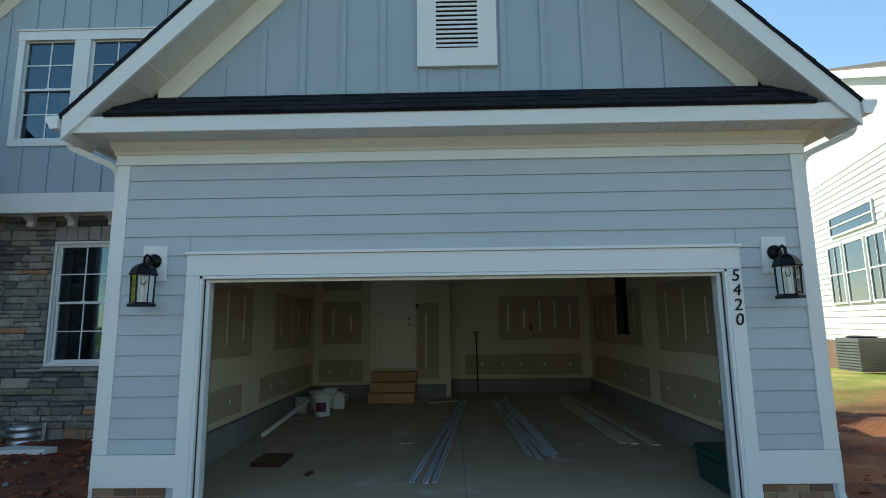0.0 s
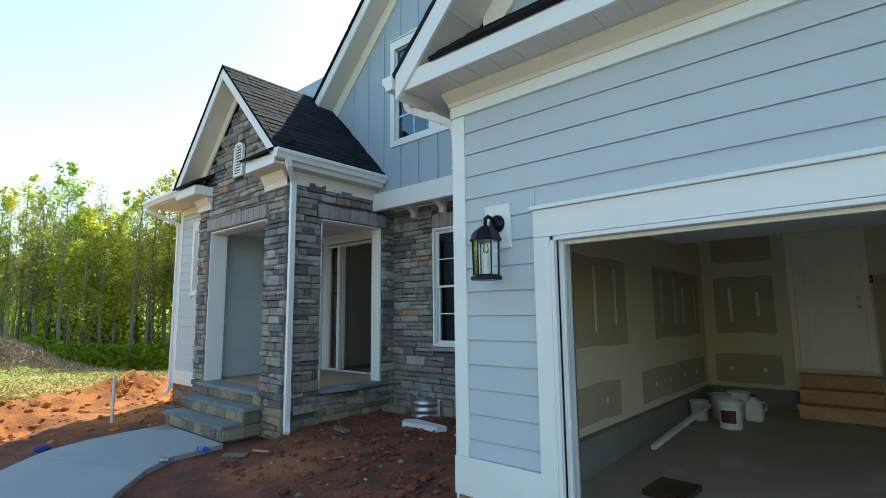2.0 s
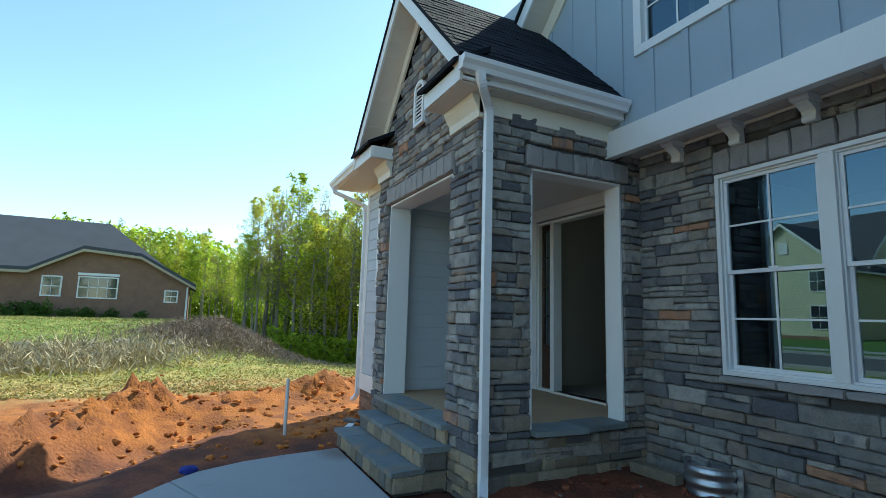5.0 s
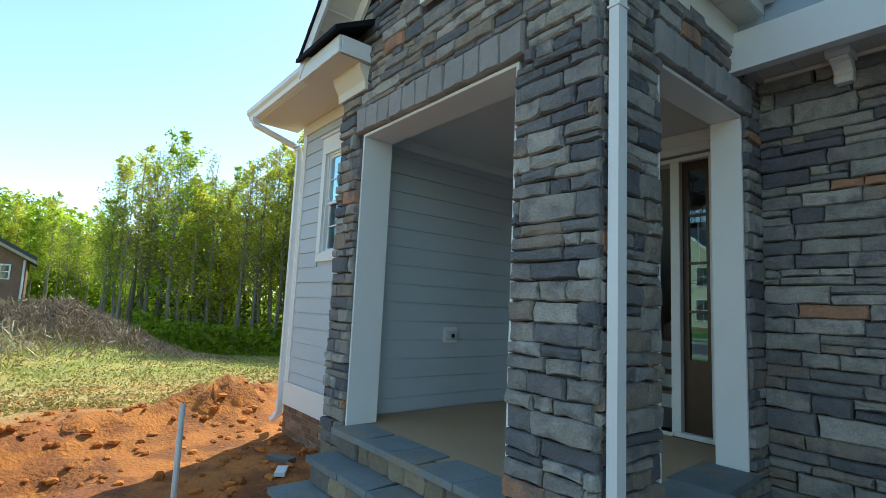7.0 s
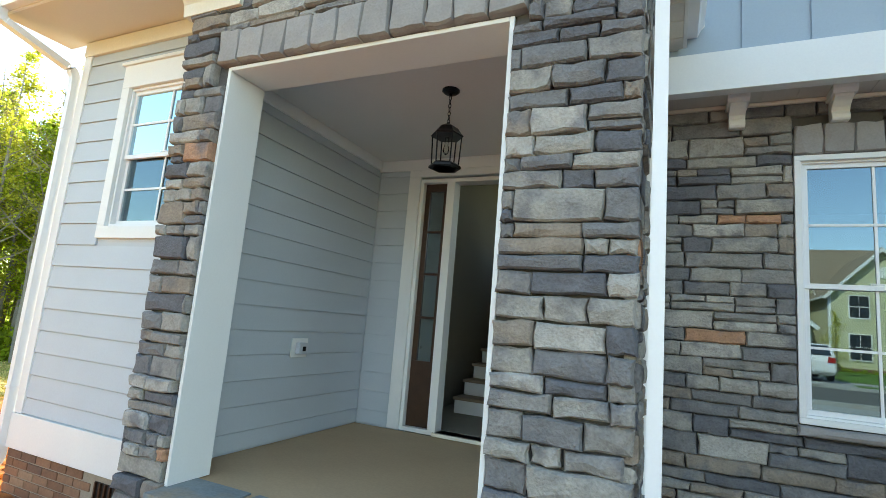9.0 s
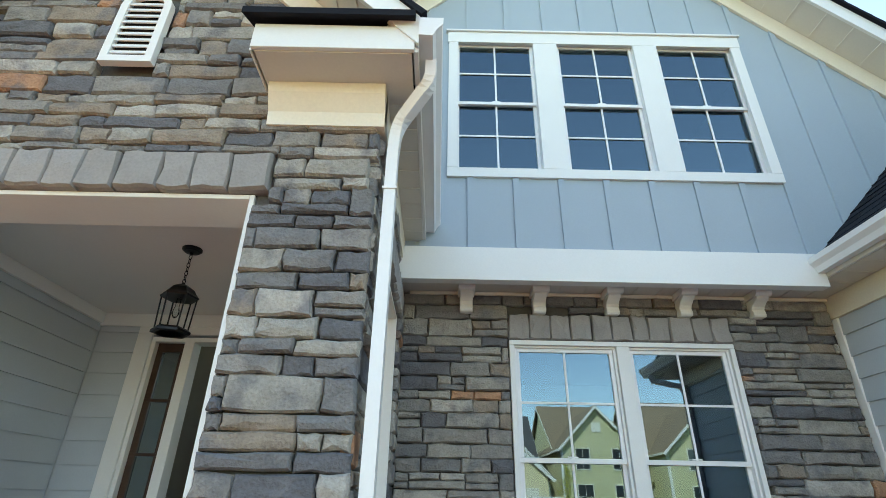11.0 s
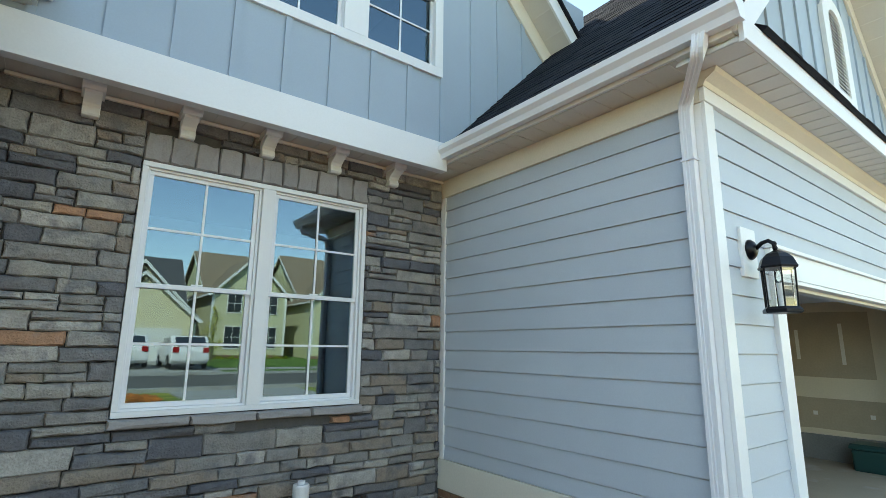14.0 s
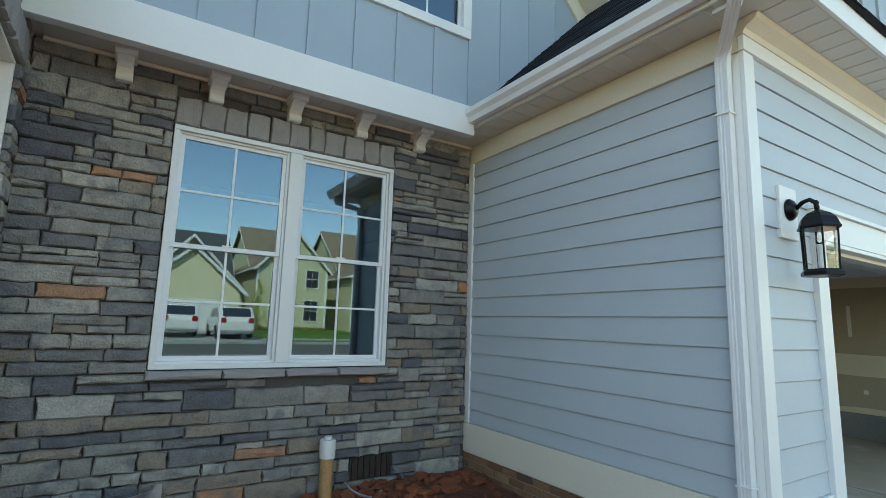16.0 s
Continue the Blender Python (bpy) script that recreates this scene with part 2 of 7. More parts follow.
STONES = [(0.0, (0.12, 0.12, 0.13)), (0.16, (0.25, 0.235, 0.215)), (0.38, (0.32, 0.30, 0.265)), (0.58, (0.18, 0.175, 0.172)), (0.72, (0.265, 0.22, 0.175)), (0.87, (0.40, 0.375, 0.335)), (0.972, (0.40, 0.22, 0.13))]
STONE = ramp_material("ledge_stone", STONES, mottle=(0.14, 0.138, 0.148), vary=0.28, scale=14, fine=70, bump=0.9, bump_dist=0.012)
STONE_JOINED = ramp_material("ledge_stone_far", STONES, "island", mottle=(0.14, 0.138, 0.148), vary=0.28, scale=14, fine=70, bump=0.9, bump_dist=0.012)
STONE_TAN = ramp_material("tan_riser_stone", [(0, (0.22, 0.18, 0.125)), (0.3, (0.30, 0.25, 0.175)), (0.6, (0.16, 0.15, 0.13)), (0.85, (0.36, 0.28, 0.18))], vary=0.25, scale=12, fine=60, bump=0.8, bump_dist=0.01)
LINTEL = material("cast_lintel_stone", (0.31, 0.29, 0.277), 0.85, vary=0.14, scale=8, fine=70, bump=0.5, bump_dist=0.006, obj_random=0.08)
BLUESTONE = material("bluestone", (0.20, 0.225, 0.225), 0.75, vary=0.22, scale=5, fine=50, bump=0.4, bump_dist=0.004, obj_random=0.15, stain=((0.30, 0.22, 0.14), 3.0, 0.55))
GALV = material("galvanised_steel", (0.55, 0.57, 0.60), 0.35, 0.9, vary=0.1, scale=6, fine=80, bump=0.05, bump_dist=0.001)
PVC = material("white_pvc", (0.75, 0.74, 0.72), 0.4, vary=0.08, scale=6, fine=80, bump=0.02, bump_dist=0.001)
GREENBIN = material("dark_green_plastic", (0.01, 0.055, 0.05), 0.45, vary=0.08, scale=6, fine=80, bump=0.05, bump_dist=0.001)
CARPET = material("stair_tread_wood", (0.30, 0.22, 0.15), 0.6, vary=0.2, scale=6, fine=60)
WALLPAINT = material("interior_wall_paint", (0.30, 0.27, 0.21), 0.8, vary=0.04, scale=2, fine=50, bump=0.03, bump_dist=0.001)
# near-black colour stands in for the darkness of unlit rooms and hollows
UNLIT_DARK = material("near_black_for_unlit_inside", (0.035, 0.035, 0.035), 0.8, vary=0.1, scale=2, fine=50, bump=0.03, bump_dist=0.001)


def glass_material(name, ior, tint=(1, 1, 1), sheen=(1, 1, 1)):
    m = bpy.data.materials.new(name)
    m.use_nodes = True
    N, L = m.node_tree.nodes, m.node_tree.links
    N.remove(N["Principled BSDF"])
    fr, tr, gl, mx = N.new("ShaderNodeFresnel"), N.new("ShaderNodeBsdfTransparent"), N.new("ShaderNodeBsdfGlossy"), N.new("ShaderNodeMixShader")
    fr.inputs["IOR"].default_value = ior
    gl.inputs["Roughness"].default_value = 0.0
    gl.inputs["Color"].default_value = (*sheen, 1)
    tr.inputs["Color"].default_value = (*tint, 1)
    L.new(fr.outputs[0], mx.inputs[0])
    L.new(tr.outputs[0], mx.inputs[1])
    L.new(gl.outputs[0], mx.inputs[2])
    L.new(mx.outputs[0], N["Material Output"].inputs["Surface"])
    return m


GLASS = glass_material("coated_window_glass", 2.7, (0.75, 0.78, 0.76), (0.50, 0.69, 0.80))
CLEAR = glass_material("clear_lamp_glass", 1.45, (0.95, 0.96, 0.95))

# ---- ground ----
def smooth(a, b, v):
    v = min(max((v - a) / (b - a), 0), 1)
    return v * v * (3 - 2 * v)


def near_line(x, y, ax, ay, bx, by):
    t = min(max(((x - ax) * (bx - ax) + (y - ay) * (by - ay)) / ((bx - ax) ** 2 + (by - ay) ** 2), 0), 1)
    return math.hypot(x - ax - t * (bx - ax), y - ay - t * (by - ay))


def ground_height(x, y):
    p = Vector((x, y, 0))
    z = -0.03
    z += 0.33 * smooth(4.5, 9, x) * smooth(-3, 2, y)
    z -= 1.3 * smooth(14, 34, -x) * smooth(2, 12, y)
    z -= 1.4 * smooth(12, 34, y)
    z += 1.1 * smooth(16, 30, -x) * (1 - smooth(2, 9, y)) * smooth(-40, -12, y)
    rough = smooth(14, 5, math.hypot(x + 7, y - 3.0))
    z += 0.05 * noise.noise(p * 0.9)
    if -40 < x < 30 and -8 < y < 30:
        z += 0.03 * noise.noise(p * 3.1) + 0.015 * noise.noise(p * 8.0)
    # heaps of dug clay beside the walk
    ridge = math.exp(-(near_line(x, y, -9.9, 1.6, -12.2, 2.6) / 0.42) ** 2) * 0.36 + math.exp(-(near_line(x, y, -12.2, 2.6, -13.4, 5.6) / 0.5) ** 2) * 0.22
    ridge += math.exp(-(near_line(x, y, -13.4, 5.6, -15.5, 8.5) / 0.6) ** 2) * 0.26
    if ridge > 0.01:
        z += ridge * (1 + 0.35 * noise.noise(p * 2.3) + 0.4 * noise.noise(p * 5.5) + 0.45 * noise.noise(p * 11))
    z -= 0.16 * math.exp(-(near_line(x, y, -9.3, 1.9, -11.4, 3.6) / 0.35) ** 2)
    # churned clay beside the house walls
    if -7.6 < x < -3.2 and 3.2 < y < 7.9:
        z += 0.13 * smooth(4.2, 6.5, y) + 0.05 * abs(noise.noise(p * 4.5)) + 0.03 * noise.noise(p * 10)
    if 3.3 < x < 9 and 2 < y < 9:
        z += 0.06 * noise.noise(p * 2.2) + 0.05 * abs(noise.noise(p * 6))
    # beds of the concrete stay low
    flat = max(smooth(4.3, 3.8, abs(x - 0.3)) * smooth(5.3, 4.9, y), smooth(1.9, 1.5, near_line(x, y, -8.5, 4.4, -6.4, 2.7)), smooth(1.5, 1.2, near_line(x, y, -6.4, 2.7, -3.0, 2.0)))
    z = z * (1 - flat) + flat * min(z, -0.06)
    if y > 5.0 and -12.0 < x < 3.2:
        z = min(z, 0.16)
    if y < -8:
        f = smooth(-8, -10, y)
        z = z * (1 - f) + f * (-0.033 * (max(y, -60) + 8) - 0.06)
    return z


def axis_steps(lo, hi, step, far):
    mid = [lo + step * i for i in range(int((hi - lo) / step) + 1)]
    out, d, v = [], step, hi
    while v < far:
        d *= 1.16
        v += d
        out.append(v)
    back, d, v = [], step, lo
    while v > -far:
        d *= 1.16
        v -= d
        back.append(v)
    return back[::-1] + mid + out


def build_ground():
    xs, ys = axis_steps(-17.0, 8.0, 0.11, 900), axis_steps(-0.5, 9.5, 0.11, 900)
    nx = len(xs)
    verts = [(x, y, ground_height(x, y)) for y in ys for x in xs]
    faces = [(j * nx + i, j * nx + i + 1, (j + 1) * nx + i + 1, (j + 1) * nx + i) for j in range(len(ys) - 1) for i in range(nx - 1)]
    me = bpy.data.meshes.new("ground")
    me.from_pydata(verts, [], faces)
    for p in me.polygons:
        p.use_smooth = True
    return me


def ground_material():
    m = material("red_clay_and_grass", (0.17, 0.055, 0.022), 0.95, vary=0.35, scale=1.6, fine=26, bump=0.9, bump_dist=0.03)
    N, L = m.node_tree.nodes, m.node_tree.links
    mul = [n for n in N if n.bl_idname == "ShaderNodeVectorMath"][0]
    geo = N.new("ShaderNodeNewGeometry")
    sep = N.new("ShaderNodeSeparateXYZ")
    L.new(geo.outputs["Position"], sep.inputs[0])

    def tex(scale, detail=5):
        t = N.new("ShaderNodeTexNoise")
        t.inputs["Scale"].default_value, t.inputs["Detail"].default_value = scale, detail
        L.new(geo.outputs["Position"], t.inputs["Vector"])
        return t.outputs["Fac"]

    def rng(src, a, b):
        r = N.new("ShaderNodeMapRange")
        r.interpolation_type = "SMOOTHSTEP"
        r.inputs["From Min"].default_value, r.inputs["From Max"].default_value = a, b
        L.new(src, r.inputs["Value"])
        return r.outputs["Result"]

    def op(kind, a, b):
        o = N.new("ShaderNodeMath")
        o.operation = kind
        for i, v in enumerate((a, b)):
            if isinstance(v, (int, float)):
                o.inputs[i].default_value = v
            else:
                L.new(v, o.inputs[i])
        return o.outputs[0]

    def mix(fac, a, b):
        x = N.new("ShaderNodeMix")
        x.data_type = "RGBA"
        L.new(fac, x.inputs[0])
        for i, v in ((6, a), (7, b)):
            if isinstance(v, tuple):
                x.inputs[i].default_value = (*v, 1)
            else:
                L.new(v, x.inputs[i])
        return x.outputs[2]

    wob = op("MULTIPLY", op("SUBTRACT", tex(0.45), 0.5), 5.0)
    px = op("ADD", sep.outputs["X"], wob)
    py = op("ADD", sep.outputs["Y"], wob)
    clay = mix(rng(tex(2.2), 0.4, 0.62), (0.20, 0.058, 0.024), (0.105, 0.034, 0.017))
    clay = mix(rng(tex(0.7), 0.50, 0.66), clay, (0.30, 0.105, 0.036))
    orange = mix(rng(tex(2.6), 0.42, 0.6), (0.44, 0.145, 0.024), (0.26, 0.080, 0.016))
    pale = mix(rng(tex(1.1), 0.42, 0.6), (0.50, 0.33, 0.12), (0.42, 0.20, 0.055))
    straw = mix(rng(tex(0.9), 0.42, 0.62), (0.43, 0.34, 0.09), (0.25, 0.27, 0.04))
    grass = mix(rng(tex(1.4), 0.4, 0.64), (0.16, 0.23, 0.022), (0.29, 0.30, 0.05))
    c = mix(rng(px, -9.6, -11.0), clay, orange)
    c = mix(rng(op("ADD", px, op("MULTIPLY", py, 0.15)), -12.6, -14.5), c, pale)
    c = mix(rng(op("ADD", px, op("MULTIPLY", py, 0.2)), -14.6, -17.5), c, straw)
    c = mix(rng(op("SUBTRACT", py, 0.0), 9.0, 13.0), c, straw)
    c = mix(op("MULTIPLY", rng(px, -19.0, -24.0), rng(py, 10.0, 4.0)), c, grass)
    c = mix(op("MULTIPLY", rng(px, 6.0, 7.5), rng(py, 9.0, 6.0)), c, pale)
    c = mix(rng(px, 13.0, 16.0), c, straw)
    c = mix(rng(sep.outputs["Y"], -5.5, -7.0), c, grass)
    L.new(c, mul.inputs[0])
    return m


_me = build_ground()
_me.materials.append(ground_material())
ground = tagged(new("ground", _me), "red clay yard turning to straw and grass", "", "", "structure")


def slab_from(name, outline, z0, z1, mat, label):
    bm = bmesh.new()
    prism(bm, outline, z0, z1, "z")
    return structure(name, bm, mat, label, 0.012)


def arc(cx, cy, r, a0, a1, n):
    return [(cx + r * math.cos(radians(a0 + (a1 - a0) * i / n)), cy + r * math.sin(radians(a0 + (a1 - a0) * i / n))) for i in range(n + 1)]


# driveway in three poured bays, the curved walk in bays
for i, (ya, yb) in enumerate(((4.845, 1.6), (1.588, -3.2), (-3.212, -9.6))):
    edge = {4.845: 3.55, 1.6: 1.48, 1.588: 1.47, -3.2: 1.35, -3.212: 1.35, -9.6: 1.9}
    slab_from("pavement", [(-3.05, yb), (edge[yb], yb), (edge[ya], ya), (-3.05, ya)], -0.14, 0.012 - 0.002 * i, CONCRETE, "plain gray concrete driveway bay")
slab_from("pavement", [(-9.42, 4.94), (-9.32, 4.3), (-9.20, 3.83), (-8.98, 3.38), (-8.75, 3.15), (-7.08, 3.88), (-7.38, 4.28), (-7.50, 4.94)], -0.12, 0.004, CONCRETE, "curved concrete front walk below the steps")
slab_from("pavement", [(-8.742, 3.142), (-8.2, 2.72), (-7.3, 2.22), (-6.3, 1.85), (-5.2, 1.62), (-5.2, 2.86), (-5.9, 3.08), (-6.45, 3.4), (-7.07, 3.872)], -0.12, 0.003, CONCRETE, "curved concrete front walk")
slab_from("pavement", [(-5.192, 1.618), (-4.1, 1.5), (-3.06, 1.45), (-3.06, 2.68), (-4.2, 2.72), (-5.192, 2.858)], -0.12, 0.004, CONCRETE, "concrete walk joining the driveway")

# ---- garage ----
GX0, GX1, GY = -3.335, 3.28, 4.82
bm = bmesh.new()
solid_with_holes(bm, GX0, GX1, 0.58, 3.50, GY, GY + 0.14, [(-2.44, 2.44, 0.0, 2.22)])
box(bm, GX0, -2.44, GY, GY + 0.14, 0.0, 0.58)
box(bm, 2.44, GX1, GY, GY + 0.14, 0.0, 0.58)
wall_garage_front = structure("wall_garage_front", bm, SIDING, "pale blue-gray lap-sided garage front")
bm = bmesh.new()
box(bm, GX0 - 0.0, GX0 + 0.14, GY + 0.14, 11.4, 0.0, 3.50)
wall_garage_left = structure("wall_garage_left", bm, SIDING, "pale blue-gray lap-sided garage side")
bm = bmesh.new()
box(bm, GX1 - 0.14, GX1, GY + 0.14, 12.1, 0.0, 3.50)
wall_garage_right = structure("wall_garage_right", bm, SIDING, "pale blue-gray garage side")
bm = bmesh.new()
prism(bm, [(GX0, 3.50), (GX1, 3.50), (GX1, 3.70), (-0.03, 6.98), (GX0, 3.70)], GY, GY + 0.14)
wall_gable_garage = structure("wall_gable_garage", bm, BATTEN, "blue-gray board and batten gable")

siding(wall_garage_front, GY, GX0 + 0.10, GX1 - 0.10, 0.585, 3.31, [(-2.60, 2.60, 0.0, 2.43)], mat=SIDING)
siding(wall_garage_left, GX0, GY + 0.10, 7.62, 0.585, 3.31, axis="x", mat=SIDING)
siding(wall_garage_right, GX1, GY + 0.10, 12.0, 0.585, 3.31, axis="x", out=1, mat=SIDING)

# battens of the garage gable
k = -7
while k <= 7:
    x = k * 0.405 + 0.06
    top = 6.74 - abs(x) - 0.05
    lo = 3.96
    if top - lo > 0.3:
        for za, zb in ([(lo, top)] if abs(x) > 0.42 else [(lo, 4.26), (5.25, top)]):
            bm = bmesh.new()
            box(bm, x - 0.03, x + 0.03, GY - 0.020, GY, za, zb)
            part("batten", bm, BATTEN, wall_gable_garage)
    k += 1


def trim(name, x0, x1, y0, y1, z0, z1, mat=WHITE, bevel=0.003, label=""):
    bm = bmesh.new()
    box(bm, x0, x1, y0, y1, z0, z1)
    return structure(name, bm, mat, label, bevel)


# corner boards, water table, frieze, crown
for xa, xb in ((GX0 - 0.024, GX0 + 0.10), (GX1 - 0.10, GX1 + 0.024)):
    trim("trim_corner_board", xa, xb, GY - 0.026, GY, 0.585, 3.30)
trim("trim_corner_board", GX0 - 0.024, GX0, GY + 0.001, GY + 0.10, 0.585, 3.30)
trim("trim_corner_board", GX0 - 0.03, GX0, 7.62, 7.70, 0.585, 3.30)
trim("trim_corner_board", GX1, GX1 + 0.024, GY + 0.001, GY + 0.10, 0.585, 3.30)
for xa, xb in ((GX0 - 0.034, -2.602), (2.602, GX1 + 0.034)):
    trim("trim_water_table", xa, xb, GY - 0.036, GY, 0.305, 0.583)
trim("trim_water_table", GX0 - 0.034, GX0, GY + 0.001, 7.70, 0.305, 0.583, CREAM)
trim("trim_water_table", GX1, GX1 + 0.034, GY + 0.001, 12.0, 0.305, 0.583)
trim("trim_frieze", GX0 - 0.036, GX1 + 0.036, GY - 0.036, GY, 3.302, 3.40)
trim("trim_frieze", GX0 - 0.034, GX0, GY + 0.001, 7.72, 3.302, 3.498, CREAM)
trim("trim_frieze", GX1, GX1 + 0.034, GY + 0.001, 12.0, 3.302, 3.498)
bm = bmesh.new()
prism(bm, [(GY, 3.402), (GY - 0.04, 3.402), (GY - 0.055, 3.43), (GY - 0.12, 3.47), (GY - 0.135, 3.50), (GY, 3.50)], GX0 - 0.05, GX1 + 0.05, "x")
structure("trim_crown", bm, CREAM, "primed cream crown moulding")

# casing of the garage opening
CY = GY - 0.045
trim("trim_casing", -2.60, -2.47, CY, GY, 0.02, 2.2)
trim("trim_casing", 2.47, 2.60, CY, GY, 0.02, 2.2)
trim("trim_casing", -2.60, 2.60, CY, GY, 2.202, 2.40)
trim("trim_casing_cap", -2.615, 2.615, CY - 0.025, GY, 2.402, 2.43)
for s in (-1, 1):
    trim("trim_jamb", min(s * 2.469, s * 2.44), max(s * 2.469, s * 2.44), CY + 0.002, GY + 0.20, 0.02, 2.2)
    trim("trim_door_stop", min(s * 2.439, s * 2.40), max(s * 2.439, s * 2.40), GY + 0.02, GY + 0.06, 0.03, 2.17)
trim("trim_jamb", -2.469, 2.469, CY + 0.002, GY + 0.20, 2.17, 2.2)
trim("trim_door_stop", -2.40, 2.40, GY + 0.02, GY + 0.06, 2.14, 2.168, CREAM)

# eave boxes, fascia and pent strip of the gable front
EY = 4.44
trim("trim_fascia", -3.66, 3.60, EY, EY + 0.025, 3.505, 3.66)
bm = bmesh.new()
box(bm, -3.66, 3.60, EY + 0.026, GY - 0.002, 3.502, 3.52)
structure("soffit_front", bm, SOFFIT, "vented vinyl soffit under the gable eave")
for i in range(36):
    trim("soffit_seam", -3.55 + i * 0.2, -3.542 + i * 0.2, EY + 0.03, GY - 0.136, 3.496, 3.5015, SOFFIT, 0)


def shingle_slope(name, origin, along, up, length, rise_len, label, tabs=0.30, course=0.142, parts=False, clip=None):
    """Shingle courses on a slope: each tab a thin wedge, the lower edge proud. along and up are unit vectors."""
    o, a, u = Vector(origin), Vector(along).normalized(), Vector(up).normalized()
    n = a.cross(u).normalized()
    if n.z < 0:
        n = -n
    rng = random.Random(len(name) * 7 + 3)
    bm = bmesh.new()
    box_v = [bm.verts.new(o + a * i * length + u * j * rise_len - n * k * 0.03) for k in (0, 1) for i, j in ((0, 0), (1, 0), (1, 1), (0, 1))]
    for f in ((0, 1, 2, 3), (7, 6, 5, 4), (0, 4, 5, 1), (1, 5, 6, 2), (2, 6, 7, 3), (3, 7, 4, 0)):
        bm.faces.new([box_v[i] for i in f])
    deck = structure(name, bm, SHINGLE, label)
    verts, faces = [], []
    r = 0
    while r * course < rise_len - 0.02:
        s = -rng.random() * tabs
        while s < length:
            w = tabs * rng.choice((0.45, 0.7, 1.0, 1.0, 1.3))
            s0, s1 = max(s, 0.0), min(s + w, length)
            s += w
            if s1 - s0 < 0.03:
                continue
            u0, u1 = r * course - rng.choice((0.0, 0.004)), min((r + 1) * course + 0.02, rise_len)
            th = rng.choice((0.007, 0.009, 0.012))
            p = [o + a * (s0 + 0.002) + u * u0, o + a * (s1 - 0.002) + u * u0, o + a * (s1 - 0.002) + u * u1, o + a * (s0 + 0.002) + u * u1]
            q = [p[0] + n * th, p[1] + n * th, p[2] + n * 0.003, p[3] + n * 0.003]
            if clip and not clip((p[0] + p[2]) / 2):
                continue
            if parts and rng.random() < parts:
                me = bpy.data.meshes.new("shingle")
                me.from_pydata([tuple(v) for v in p + q], [], [(4, 5, 6, 7), (0, 1, 5, 4), (1, 2, 6, 5), (3, 0, 4, 7)])
                me.materials.append(SHINGLE_PIECE)
                ob = new("shingle", me)
                ob.parent = deck
            else:
                b = len(verts)
                verts += [tuple(v) for v in p + q]
                faces += [tuple(b + i for i in f) for f in ((4, 5, 6, 7), (0, 1, 5, 4), (1, 2, 6, 5), (3, 0, 4, 7))]
        r += 1
    if verts:
        me = bpy.data.meshes.new("shingles")
        me.from_pydata(verts, [], faces)
        me.materials.append(SHINGLE)
        ob = new("shingles", me)
        ob.parent = deck
        tagged(ob, kind="stuff")
    return deck


SHINGLE_PIECE = material("charcoal_shingle_piece", (0.013, 0.0145, 0.020), 0.95, spec=0.2, vary=0.3, scale=6, fine=220, bump=0.6, bump_dist=0.004, obj_random=0.35)
S2 = math.sqrt(0.5)
shingle_slope("roof_pent", (-3.28, EY - 0.03, 3.672), (1, 0, 0), (0, 0.36, 0.31), 6.50, 0.50, "narrow charcoal shingle strip above the garage fascia")
shingle_slope("roof_garage_left", (-3.70, EY - 0.04, 3.645), (0, 1, 0), (1, 0, 1), 8.2, 5.18, "charcoal shingle garage roof slope")
shingle_slope("roof_garage_right", (3.64, EY - 0.04, 3.645), (0, 1, 0), (-1, 0, 1), 8.2, 5.12, "charcoal shingle garage roof slope", tabs=1.0)


def rakes(cx, half, z_eave, slope, y0, y_wall, lo_cut, fascia_h=0.27, frieze_h=0.27, mat=WHITE, soffit_mat=SOFFIT, seams=0):
    """Both rakes of a gable: fascia, sloping soffit, frieze board on the wall."""
    apex = z_eave + half * slope
    for s in (-1, 1):
        def line(x, dz):
            return (cx + s * x, apex - x * slope + dz)
        for nm, ya, yb, d0, d1, mt in (("trim_rake_fascia", y0, y0 + 0.028, -0.035, -fascia_h, mat), ("soffit_rake", y0 + 0.03, y_wall - 0.002, -fascia_h + 0.03, -fascia_h + 0.012, soffit_mat), ("trim_rake_frieze", y_wall - 0.032, y_wall - 0.003, -fascia_h + 0.008, -fascia_h - frieze_h, CREAM)):
            end = half if nm != "trim_rake_frieze" else lo_cut
            bm = bmesh.new()
            prism(bm, [line(0, d0), line(end, d0), line(end, d1), line(0, d1)], ya, yb)
            structure(nm, bm, mt, "", 0.0)
        for i in range(seams):
            x = half * (i + 0.5) / seams
            bm = bmesh.new()
            prism(bm, [line(x, -fascia_h + 0.011), line(x + 0.01, -fascia_h + 0.011), line(x + 0.01, -fascia_h + 0.006), line(x, -fascia_h + 0.006)], y0 + 0.03, y_wall - 0.036)
            structure("soffit_seam", bm, soffit_mat)


rakes(-0.03, 3.62, 3.70, 1.0, EY - 0.03, GY, 2.98, seams=22)


